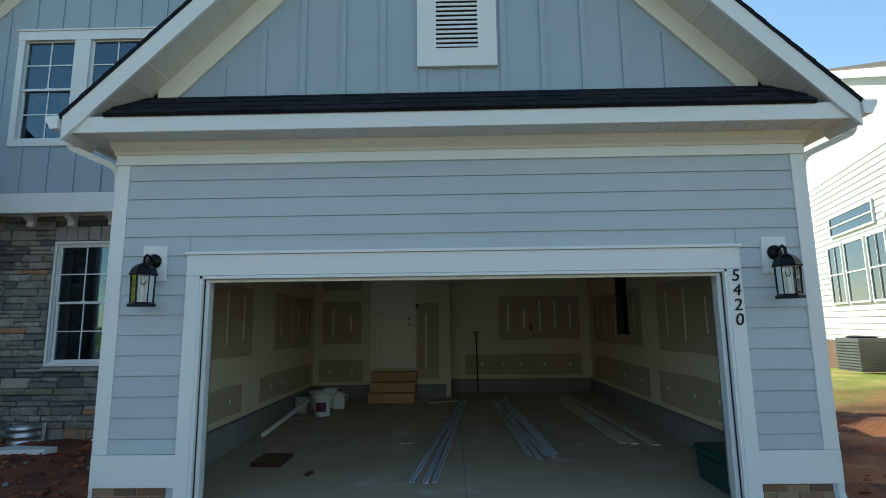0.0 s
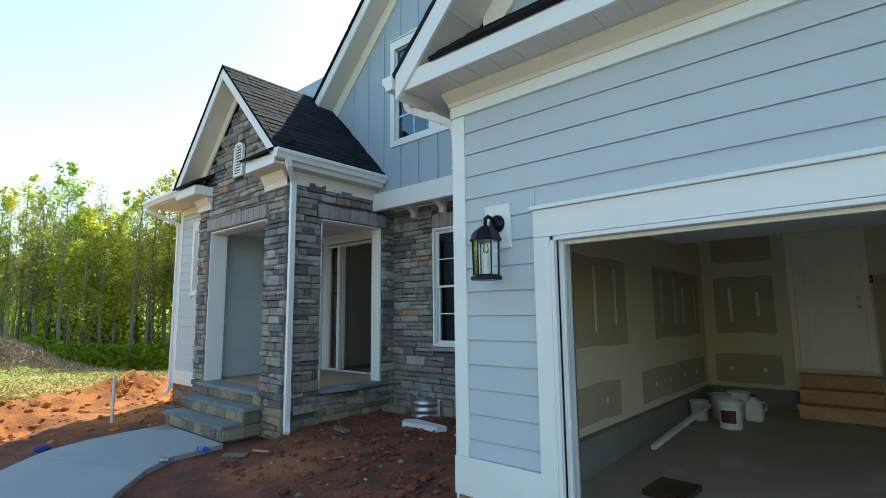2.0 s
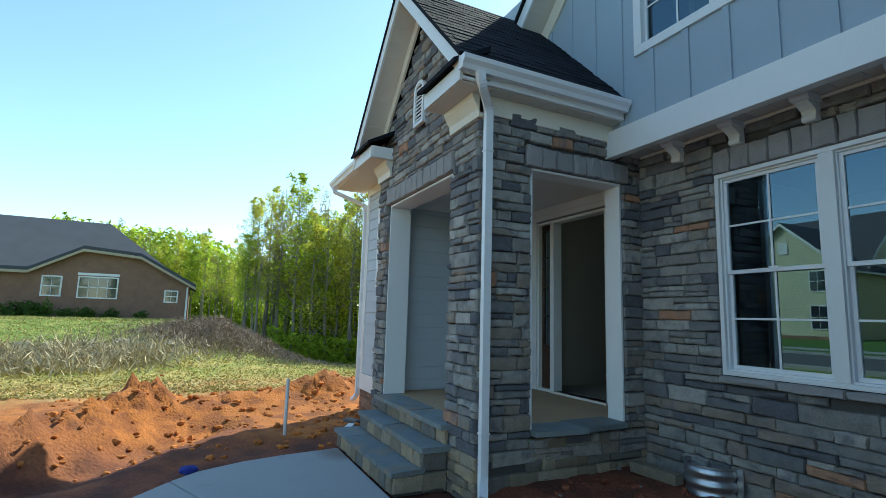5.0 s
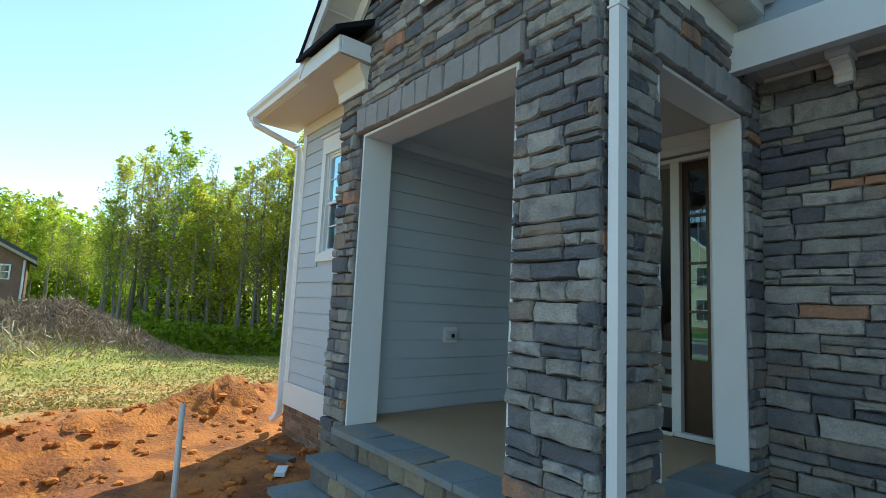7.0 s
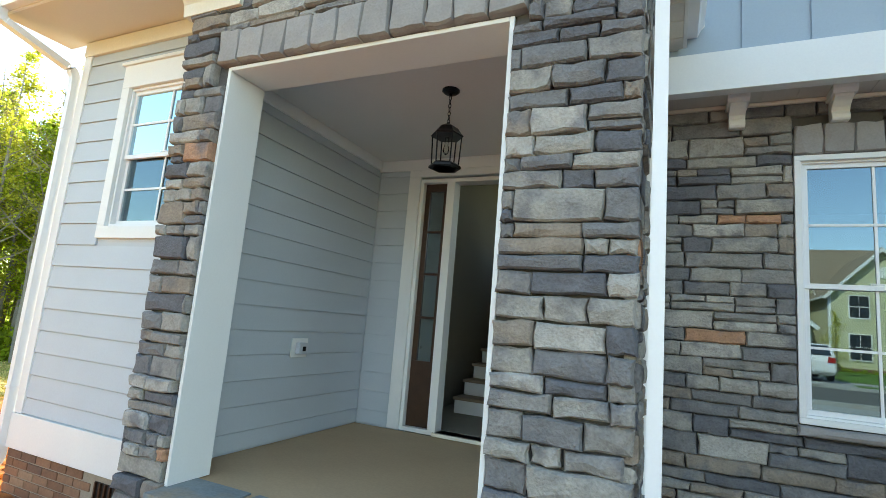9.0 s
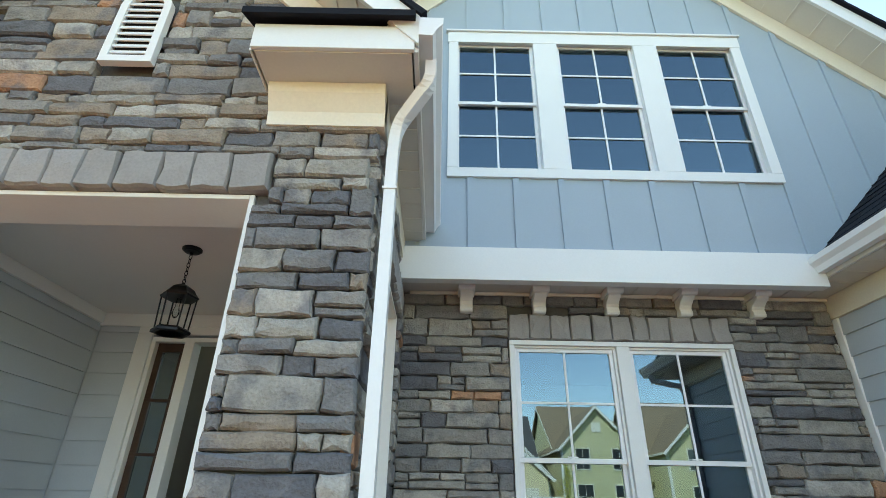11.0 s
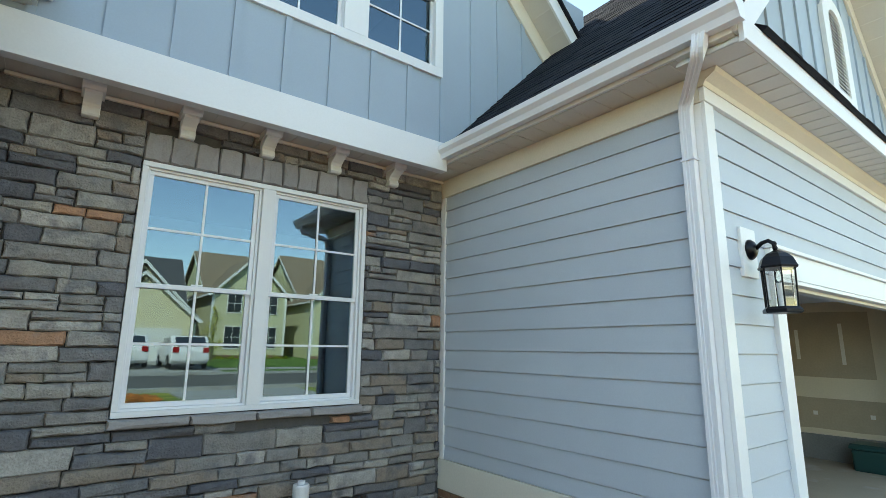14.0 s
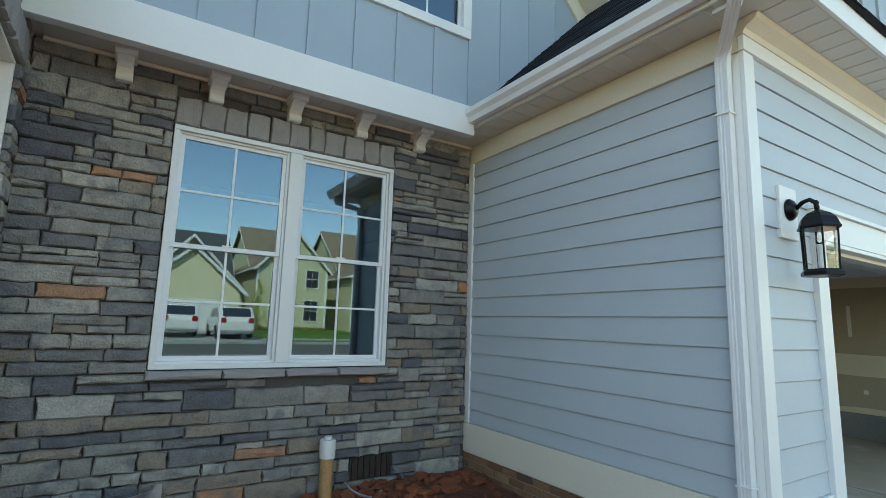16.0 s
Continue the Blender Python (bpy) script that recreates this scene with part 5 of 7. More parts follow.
GRAYTRIM = material("gray_metal_trim", (0.58, 0.60, 0.64), 0.4, 0.1, vary=0.1, scale=4, fine=50, bump=0.02)
for a, b in (((-0.55, 5.75), (0.10, 10.9)), ((-0.40, 5.72), (0.13, 10.95)), ((-0.30, 5.75), (0.17, 10.9))):
    long_piece("metal_channel", a, b, 0.05, 0.03, GRAYTRIM, "long gray metal channel lying on the garage floor", "channel", "channels on the floor", "u")
for i, (a, b) in enumerate((((0.86, 6.75), (0.70, 10.6)), ((0.95, 6.55), (0.78, 10.7)), ((1.05, 6.65), (0.74, 10.4)), ((1.12, 6.50), (0.86, 10.8)), ((1.17, 6.6), (0.95, 10.7)), ((0.80, 6.8), (0.98, 10.9)))):
    long_piece("metal_channel", (a[0], a[1], 0.012 * i), (b[0], b[1], 0.012 * i), 0.055, 0.02, GRAYTRIM, "long gray metal channel in a loose pile", "channel", "pile of channels", "u")
WOODTRIM = material("weathered_trim_board", (0.62, 0.57, 0.49), 0.7, vary=0.2, scale=5, fine=50, bump=0.1)
for a, b in (((2.36, 7.25), (2.18, 11.0)), ((2.62, 7.18), (2.33, 11.2)), ((2.22, 7.3), (2.05, 10.6))):
    long_piece("trim_board", a, b, 0.11, 0.02, WOODTRIM, "pale trim board lying on the garage floor", "board", "boards on the floor")
long_piece("plastic_pipe", (-2.85, 7.6, 0.06), (-2.75, 9.6, 0.22), 0.05, 0.05, PVC, "white plastic pipe leaning on the wall's foot", "pipe")
long_piece("wood_block", (-2.35, 6.35), (-2.32, 6.78), 0.36, 0.05, DARKWOOD, "dark scrap panel on the garage floor", "scrap")
long_piece("lath", (-0.6, 10.55), (0.0, 10.8), 0.05, 0.02, WOODTRIM, "short wooden lath on the garage floor", "lath")
long_piece("strip", (-0.85, 7.4), (-0.66, 7.42), 0.03, 0.006, PVC, "short white scrap strip on the garage floor", "scrap")
long_piece("scrap_chip", (-1.75, 6.0), (-1.72, 6.1), 0.05, 0.03, DARKWOOD, "small dark scrap on the garage floor", "scrap")

tb = thing("storage_tote", (2.77, 5.52, gz(5.5)), "dark green plastic tote against the garage wall", "tote")
bm = bmesh.new()
prism(bm, [(-0.21, 0), (0.21, 0), (0.245, 0.30), (-0.245, 0.30)], -0.36, 0.36)
part("body", bm, GREENBIN, tb, bevel=0.03)
bm = bmesh.new()
prism(bm, [(-0.262, 0.303), (0.262, 0.303), (0.255, 0.34), (0.20, 0.37), (-0.20, 0.37), (-0.255, 0.34)], -0.38, 0.38)
part("lid", bm, GREENBIN, tb, bevel=0.015)

pole = thing("adjustable_pole", (0.47, 11.88, gz(11.9)), "thin black pole leaning on the garage back wall", "pole")
bm = bmesh.new()
tube(bm, [(0, 0, 0), (-0.02, 0.1, 1.35)], 0.013, 8)
part("shaft", bm, BLACK, pole)
bm = bmesh.new()
box(bm, -0.09, 0.05, 0.085, 0.115, 1.35, 1.37)
part("head", bm, BLACK, pole)
for x, z, yy in ((-0.90, 2.12, BY - 0.004), (1.75, 1.62, BY2 - 0.004)):
    ob = thing("junction_box", (x, yy, z), "black electrical box in the drywall", "electrical box")
    bm = bmesh.new()
    box(bm, -0.035, 0.035, -0.016, 0.0, -0.055, 0.055)
    part("box", bm, BLACK, ob)
    bm = bmesh.new()
    box(bm, -0.015, 0.015, -0.02, -0.0165, -0.03, 0.03)
    part("cover", bm, STEMWALL, ob)
eb = thing("electrical_panel", (IX1 - 0.02, 9.6, 1.5), "black narrow electrical panel on the garage wall", "panel")
bm = bmesh.new()
box(bm, -0.09, 0.0, -0.18, 0.18, 0, 1.1)
part("cabinet", bm, BLACK, eb, bevel=0.005)
bm = bmesh.new()
box(bm, -0.1, -0.091, -0.15, 0.15, 0.05, 1.05)
part("door", bm, BLACK, eb, bevel=0.003)

# raised sectional door under the ceiling, with its tracks
gd = thing("garage_door", (0, 5.25, 2.40), "white sectional garage door raised flat under the ceiling", "garage door")
for i in range(4):
    bm = bmesh.new()
    box(bm, -2.42, 2.42, i * 0.545, i * 0.545 + 0.54, 0, 0.045)
    part("section", bm, GRAYTRIM, gd, bevel=0.006)
bm = bmesh.new()
box(bm, -2.42, 2.42, -0.03, -0.001, -0.01, 0.045)
part("bottom_seal", bm, BLACK, gd)
for s in (-1, 1):
    bm = bmesh.new()
    x = s * 2.47
    tube(bm, [(x, -0.20, -2.2), (x, -0.20, -0.35), (x, -0.17, -0.15), (x, -0.05, -0.01), (x, 0.1, 0.02), (x, 2.6, 0.05)], 0.022, 6)
    part("track", bm, GALV, gd)

# ---- hall behind the open doorway ----
dark_room("wall_hall", -9.72, -6.75, 8.10, 12.6, 0.575, 5.6, WALLPAINT, (-8.9, -7.3, 2.9, 4.35))
hs = thing("staircase", (-8.7, 9.3, 0.58), "hall staircase with wooden treads, white risers and a dark rail", "staircase")
for i in range(4):
    bm = bmesh.new()
    box(bm, -0.75 + 0.0, 0.55, 0.3 * i, 0.3 * i + 0.31, 0.19 * i + 0.155, 0.19 * i + 0.19)
    part("tread", bm, CARPET, hs, bevel=0.005)
    bm = bmesh.new()
    box(bm, -0.73, 0.53, 0.3 * i + 0.025, 0.3 * i + 0.045, 0.19 * i, 0.19 * i + 0.154)
    part("riser", bm, WHITE, hs)
for i in range(9):
    bm = bmesh.new()
    box(bm, -0.55 + 0.26 * i, -0.55 + 0.26 * i + 0.28, 1.55, 2.6, 1.55 + 0.19 * i, 1.585 + 0.19 * i)
    part("tread", bm, CARPET, hs)
    bm = bmesh.new()
    box(bm, -0.53 + 0.26 * i, -0.51 + 0.26 * i, 1.56, 2.6, 1.40 + 0.19 * i, 1.549 + 0.19 * i)
    part("riser", bm, WHITE, hs)
    bm = bmesh.new()
    box(bm, -0.40 + 0.26 * i, -0.38 + 0.26 * i, 1.58, 1.60, 1.59 + 0.19 * i, 2.45 + 0.19 * i)
    part("baluster", bm, WHITE, hs)
bm = bmesh.new()
prism(bm, [(-0.75, 1.20), (1.85, 3.10), (1.85, 2.84), (-0.75, 0.94)], 1.52, 1.549)
part("skirt_board", bm, WHITE, hs)
bm = bmesh.new()
box(bm, -0.70, -0.60, 1.55, 1.65, 1.30, 2.65)
part("newel_post", bm, DARKWOOD, hs, "dark stained newel post", bevel=0.008)
bm = bmesh.new()
prism(bm, [(-0.62, 2.38), (1.85, 4.18), (1.85, 4.25), (-0.62, 2.45)], 1.56, 1.62)
part("handrail", bm, DARKWOOD, hs, "dark stained handrail", bevel=0.008)
bm = bmesh.new()
prism(bm, [(-0.75, 0.0), (0.9, 0.0), (0.9, 1.9), (-0.75, 0.93)], 1.25, 1.30)
part("under_wall", bm, WALLPAINT, hs)

# ---- left wing ----
LX0, LY = -12.06, 6.03
bm = bmesh.new()
solid_with_holes(bm, LX0, PX0, 0.0, 4.0, LY, LY + 0.14, [(-11.33, -10.33, 2.20, 3.42)])
wall_wing = structure("wall_wing", bm, SIDING, "pale lap-sided wing of the house")
bm = bmesh.new()
box(bm, LX0, LX0 + 0.14, LY + 0.14, 12.5, 0.0, 4.0)
wall_wing_side = structure("wall_wing_side", bm, SIDING, "pale lap-sided side of the wing")
siding(wall_wing, LY, LX0 + 0.08, PX0 + 0.0, 0.60, 3.82, [(-11.43, -10.22, 2.10, 3.66)], mat=SIDING)
siding(wall_wing_side, LX0, LY + 0.08, 12.4, 0.60, 3.82, axis="x", mat=SIDING)
trim("trim_corner_board", LX0 - 0.024, LX0 + 0.08, LY - 0.026, LY, 0.60, 3.82)
trim("trim_corner_board", LX0 - 0.024, LX0, LY + 0.001, LY + 0.08, 0.60, 3.82)
trim("trim_water_table", LX0 - 0.034, PX0, LY - 0.036, LY, 0.32, 0.598)
trim("trim_water_table", LX0 - 0.034, LX0, LY + 0.001, 12.4, 0.32, 0.598)
trim("trim_frieze", LX0 - 0.03, PX0, LY - 0.034, LY, 3.822, 3.96, CREAM)
sash_window("window_3", (-11.33, LY - 0.005, 2.20), (1.0,), 1.22, "white double-hung window in the wing with divided panes")
boards("trim_window", [(-11.43, -10.22, 2.10, 2.198), (-11.43, -10.22, 3.423, 3.63), (-11.43, -11.332, 2.199, 3.422), (-10.328, -10.22, 2.199, 3.422)], LY - 0.035, LY)
trim("trim_window_cap", -11.46, -10.2, LY - 0.055, LY, 3.632, 3.66)
# wing room, again darkened by colour in place of real shade
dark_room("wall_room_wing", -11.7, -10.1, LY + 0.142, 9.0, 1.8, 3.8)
bm = bmesh.new()
prism(bm, [(5.42, 4.06), (5.42, 4.10), (9.2, 6.45), (12.7, 4.10), (12.7, 4.06), (9.2, 6.41)], LX0 - 0.35, PX0 + 0.2, "x")
structure("roof_wing", bm, SHINGLE, "charcoal shingle wing roof")
bm = bmesh.new()
box(bm, LX0 - 0.33, PX0 - 0.35, 5.47, LY, 3.965, 3.985)
structure("soffit_wing", bm, SOFFIT, "vinyl soffit of the wing eave")
trim("trim_fascia", LX0 - 0.35, PX0 - 0.36, 5.445, 5.47, 3.96, 4.09)
wg = thing("gutter", (0, 0, 0), "white wing roof gutter along the eave", "gutter")
bm = bmesh.new()
prism(bm, [(y - 0.28, z) for y, z in ((5.724, 4.09), (5.724, 3.97), (5.655, 3.965), (5.64, 4.01), (5.61, 4.045), (5.605, 4.09), (5.615, 4.09), (5.63, 4.04), (5.66, 3.975), (5.715, 3.98), (5.715, 4.09))], LX0 - 0.36, PX0 - 0.4, "x")
part("trough", bm, VINYL, wg)
downspout([(-12.25, 5.39, 3.98), (-12.25, 5.40, 3.88), (-12.13, 5.97, 3.66), (-12.12, 5.98, 3.5), (-12.12, 5.98, 0.2), (-12.2, 5.92, 0.1)], "white downspout at the wing corner", (3.1, 0.8))
bm = bmesh.new()
box(bm, LX0, LX0 + 0.3, 12.4, 12.54, 0.0, 4.0)
prism(bm, [(6.2, 4.0), (12.5, 4.0), (9.2, 6.2)], LX0, LX0 + 0.1, "x")
structure("wall_wing_gable", bm, SIDING, "pale wing gable end")
# closing walls at the back, so that the shade is right
bm = bmesh.new()
solid_with_holes(bm, LX0, -6.0, 0.0, 4.5, 12.69, 12.83, [(-8.9, -7.3, 2.9, 4.35)])
box(bm, -6.0, GX1, 13.9, 14.05, 0.0, 6.0)
prism(bm, [(-9.6, 4.5), (-0.9, 4.5), (-5.27, 8.7)], 14.06, 14.2)
structure("wall_back", bm, SIDING, "plain back wall of the house")


def foundation(parent, at, turn, width, z0, z1, holes=(), parts=True):
    """Running-bond bricks standing proud of their mortar, along local u."""
    bm = bmesh.new()
    m = pose(*at, 0, 0, turn)
    solid_with_holes(bm, 0, width, z0, z1, -0.004, 0.03, list(holes))
    bmesh.ops.transform(bm, matrix=m, verts=bm.verts[:])
    base = structure("foundation", bm, BRICKMORTAR, "brown brick foundation")
    row, z = 0, z1 - 0.068
    me_cache = {}
    while z > z0 - 0.06:
        u = -0.1 * (row % 2)
        while u < width:
            a, b = max(u, 0), min(u + 0.194, width)
            u += 0.204
            if b - a < 0.03 or any(h[0] < b and h[1] > a and h[2] < z + 0.058 and h[3] > z for h in holes):
                continue
            key = round(b - a, 3)
            if key not in me_cache:
                bm = bmesh.new()
                box(bm, 0, key, -0.014, 0.0, 0, 0.058)
                bmesh.ops.bevel(bm, geom=bm.edges[:], offset=0.003, segments=1, affect="EDGES")
                me = bpy.data.meshes.new("brick")
                bm.to_mesh(me)
                bm.free()
                me.materials.append(BRICK)
                me_cache[key] = me
            ob = new("brick", me_cache[key])
            ob.parent = base
            ob.matrix_basis = m @ Matrix.Translation((a, 0, z))
        z -= 0.068
        row += 1
    return base


foundation(None, (GX0 - 0.01, GY - 0.006, 0), 0, 0.66, -0.1, 0.303)
foundation(None, (2.62, GY - 0.006, 0), 0, 0.61, -0.1, 0.303)
foundation(None, (GX0 - 0.012, 7.70, 0), -90, 7.70 - GY - 0.02, -0.1, 0.303)
foundation(None, (LX0 - 0.01, LY - 0.006, 0), 0, PX0 - LX0, -0.1, 0.318, [(1.15, 1.55, 0.08, 0.27)])


def crawl_vent(x, y, z, w, h):
    v = thing("crawl_vent", (x, y, z), "dark slatted crawl-space vent in the wall's foot", "vent", "crawl-space vents")
    # near-black plate painted for the darkness inside the vent
    bm = bmesh.new()
    box(bm, 0, w, 0.0, 0.02, 0, h)
    part("shade_backing", bm, UNLIT_DARK, v)
    for i in range(7):
        bm = bmesh.new()
        box(bm, w * (i + 0.3) / 7, w * (i + 0.55) / 7, -0.02, -0.002, 0.004, h - 0.004)
        part("slat", bm, DARKWOOD, v)


crawl_vent(LX0 + 1.14, LY - 0.004, 0.08, 0.4, 0.19)
crawl_vent(-4.59, SY - 0.022, 0.175, 0.40, 0.19)


# ---- lamps, number, outlet ----
def wall_lantern(x, z, label):
    w = thing("wall_lantern", (x, GY - 0.02, z), label, "wall lamp", "lanterns beside the garage door")
    bm = bmesh.new()
    box(bm, -0.115, 0.115, -0.012, 0.018, 0.0, 0.34)
    part("mounting_block", bm, WHITE, w, "white mounting block", bevel=0.004)
    bm = bmesh.new()
    lathe(bm, [(0.07, 0), (0.07, 0.012), (0.055, 0.03), (0.03, 0.045)], 20)
    bmesh.ops.rotate(bm, verts=bm.verts[:], matrix=Matrix.Rotation(radians(90), 3, "X"))
    bmesh.ops.translate(bm, verts=bm.verts[:], vec=(0, -0.012, 0.19))
    part("backplate", bm, BLACK, w, smooth=True)
    bm = bmesh.new()
    tube(bm, [(0, -0.05, 0.19), (0, -0.09, 0.225), (0, -0.13, 0.235), (0, -0.16, 0.21), (0, -0.165, 0.17)], 0.014, 10)
    part("arm", bm, BLACK, w, smooth=True)
    c = (0, -0.165, 0)
    S = 6
    bm = bmesh.new()
    lathe(bm, [(0.116, 0.042), (0.120, 0.054), (0.112, 0.066), (0.106, 0.085), (0.094, 0.112), (0.066, 0.138), (0.034, 0.153), (0.012, 0.165), (0.016, 0.18), (0.010, 0.195), (0.014, 0.21), (0.006, 0.225)], S, c, radians(30))
    part("hood", bm, BLACK, w)
    bm = bmesh.new()
    lathe(bm, [(0.107, -0.245), (0.116, -0.24), (0.116, -0.222), (0.098, -0.205), (0.09, -0.205), (0.09, -0.235)], S, c, radians(30))
    part("base_ring", bm, BLACK, w)
    for k in range(S):
        a = radians(30 + 60 * k)
        bm = bmesh.new()
        x1, y1 = 0.093 * math.cos(a), -0.165 + 0.093 * math.sin(a)
        tube(bm, [(x1, y1, -0.21), (x1 * 1.06, -0.165 + (y1 + 0.165) * 1.06, 0.05)], 0.0055, 6)
        part("bar", bm, BLACK, w)
        b2 = radians(90 + 60 * k)
        bm = bmesh.new()
        p = [(0.09 * math.cos(a), -0.165 + 0.09 * math.sin(a)), (0.09 * math.cos(b2), -0.165 + 0.09 * math.sin(b2))]
        bm.faces.new([bm.verts.new(q) for q in ((*p[0], -0.205), (*p[1], -0.205), (p[1][0] * 1.05, -0.165 + (p[1][1] + 0.165) * 1.05, 0.045), (p[0][0] * 1.05, -0.165 + (p[0][1] + 0.165) * 1.05, 0.045))])
        g = part("glass_panel", bm, CLEAR, w)
        g.visible_shadow = False
    bm = bmesh.new()
    lathe(bm, [(0.016, -0.20), (0.016, -0.08), (0.018, -0.08), (0.018, -0.05)], 12, c)
    part("candle_sleeve", bm, PVC, w)
    bm = bmesh.new()
    lathe(bm, [(0.012, -0.05), (0.022, -0.02), (0.016, 0.015), (0.004, 0.04)], 12, c)
    part("bulb", bm, CLEAR, w, smooth=True)


wall_lantern(-2.92, 2.155, "black hexagonal glass lantern beside the garage door")
wall_lantern(2.93, 2.155, "black hexagonal glass lantern beside the house number")

hl = thing("hanging_lantern", (-8.525, 6.55, 3.32), "black hexagonal lantern hanging on a chain in the porch", "pendant lamp")
bm = bmesh.new()
lathe(bm, [(0.065, 0.0), (0.065, -0.012), (0.05, -0.025), (0.012, -0.03), (0.01, -0.045)], 20)
part("canopy", bm, BLACK, hl)
for i in range(7):
    bm = bmesh.new()
    z = -0.05 - 0.03 * i
    ring = [(0.010 * math.cos(t), 0, z - 0.012 + 0.019 * math.sin(t)) for t in [2 * math.pi * k / 10 for k in range(11)]]
    if i % 2:
        ring = [(0, p[0], p[2]) for p in ring]
    tube(bm, ring, 0.003, 5)
    part("chain_link", bm, BLACK, hl)
bm = bmesh.new()
lathe(bm, [(0.115, -0.36), (0.12, -0.35), (0.10, -0.33), (0.075, -0.295), (0.035, -0.27), (0.012, -0.26), (0.01, -0.25)], 6, (0, 0, 0), radians(15))
part("hood", bm, BLACK, hl)
bm = bmesh.new()
lathe(bm, [(0.105, -0.60), (0.118, -0.595), (0.118, -0.58), (0.10, -0.565), (0.09, -0.565), (0.09, -0.6)], 6, (0, 0, 0), radians(15))
part("base_ring", bm, BLACK, hl)
for k in range(6):
    a = radians(15 + 60 * k)
    bm = bmesh.new()
    tube(bm, [(0.098 * math.cos(a), 0.098 * math.sin(a), -0.57), (0.107 * math.cos(a), 0.107 * math.sin(a), -0.355)], 0.005, 6)
    part("bar", bm, BLACK, hl)
bm = bmesh.new()
lathe(bm, [(0.014, -0.36), (0.014, -0.42), (0.02, -0.44), (0.024, -0.465), (0.012, -0.49), (0.003, -0.495)], 12)
part("bulb", bm, CLEAR, hl, smooth=True)

hn = thing("house_number", (2.535, CY - 0.008, 1.70), "black metal house number 5420 on the door casing", "house number")
for i, ch in enumerate("5420"):
    cu = bpy.data.curves.new("digit", "FONT")
    cu.body, cu.size, cu.extrude, cu.align_x, cu.shear = ch, 0.155, 0.004, "CENTER", 0.12
    tmp = new("digit_curve", cu)
    me = bpy.data.meshes.new_from_object(tmp)
    bpy.data.objects.remove(tmp)
    me.materials.append(BLACK)
    dg = new("digit", me)
    dg.parent = hn
    dg.matrix_basis = pose(0, 0, 0.385 - 0.135 * i, 90, 0, 0)

ol = thing("porch_outlet", (IX + 0.022, 6.92, 1.32), "gray weatherproof outlet on the porch siding", "outlet")
bm = bmesh.new()
box(bm, 0.0, 0.012, -0.10, 0.10, -0.07, 0.09)
part("mounting_block", bm, WHITE, ol, bevel=0.003)
bm = bmesh.new()
box(bm, 0.013, 0.06, -0.055, 0.055, -0.04, 0.055)
part("cover", bm, GRAYTRIM, ol, bevel=0.006)
bm = bmesh.new()
box(bm, 0.061, 0.066, -0.02, 0.02, -0.015, 0.025)
part("socket", bm, BLACK, ol, bevel=0.002)

# ---- yard clutter ----
def ground_at(x, y):
    return ground_height(x, y)


def window_well(x, y, label):
    w = thing("window_well", (x, y, ground_at(x, y - 0.2) - 0.02), label, "window well", "galvanised wells")
    bm = bmesh.new()
    n, rings = 20, []
    for i in range(15):
        z = 0.02 * i
        rings.append([bm.verts.new(((0.235 + 0.010 * math.sin(z * 62)) * math.cos(math.pi + math.pi * k / n), (0.235 + 0.010 * math.sin(z * 62)) * math.sin(math.pi + math.pi * k / n) , z)) for k in range(n + 1)])
    for a, b in zip(rings, rings[1:]):
        for k in range(n):
            bm.faces.new((a[k], a[k + 1], b[k + 1], b[k]))
    ob = part("shell", bm, GALV, w, smooth=True)
    md = ob.modifiers.new("thick", "SOLIDIFY")
    md.thickness = 0.004
    bm = bmesh.new()
    tube(bm, [(0.24 * math.cos(math.pi + math.pi * k / n), 0.24 * math.sin(math.pi + math.pi * k / n), 0.285) for k in range(n + 1)], 0.009, 6)
    part("rim", bm, GALV, w)
    for s in (-1, 1):
        bm = bmesh.new()
        box(bm, s * 0.265 - 0.03, s * 0.265 + 0.03, -0.006, 0.0, 0.0, 0.29)
        part("flange", bm, GALV, w)


window_well(-6.35, SY - 0.09, "corrugated galvanised half-round well at the wall's foot")
ww = thing("well_rim", (-4.4, SY - 0.13, 0.14), "half-buried galvanised well rim below the crawl vent", "window well")
bm = bmesh.new()
tube(bm, [(0.27 * math.cos(math.pi + math.pi * k / 16), 0.22 * math.sin(math.pi + math.pi * k / 16), 0.06 - 0.10 * math.sin(math.pi * k / 16)) for k in range(17)], 0.012, 6)
part("rim", bm, GALV, ww)

sp = thing("standpipe", (-4.87, 7.52, 0.0), "white capped clean-out pipe stained with clay", "pipe")
STAINED = material("clay_stained_pvc", (0.46, 0.27, 0.11), 0.6, vary=0.25, scale=9, fine=60, stain=((0.03, 0.03, 0.03), 7, 0.57))
bm = bmesh.new()
lathe(bm, [(0.055, 0), (0.055, 0.50)], 20)
part("pipe", bm, STAINED, sp, smooth=False)
bm = bmesh.new()
lathe(bm, [(0.056, 0.44), (0.066, 0.44), (0.066, 0.57), (0.062, 0.585), (0.03, 0.587), (0.03, 0.61), (0.005, 0.612)], 20)
part("cap", bm, PVC, sp)

tray = thing("trim_offcut", (-5.75, 6.95, ground_at(-5.75, 6.95) + 0.02), "white painted trim offcut lying on the clay", "offcut")
bm = bmesh.new()
prism(bm, [(-0.38, -0.02), (-0.30, -0.14), (0.34, -0.12), (0.40, 0.02), (-0.28, 0.12)], 0, 0.07, "z")
part("board", bm, PVC, tray, bevel=0.004)

st = thing("marker_stake", (-10.43, 4.47, -0.25), "thin gray plastic pipe stake standing in the clay", "stake")
bm = bmesh.new()
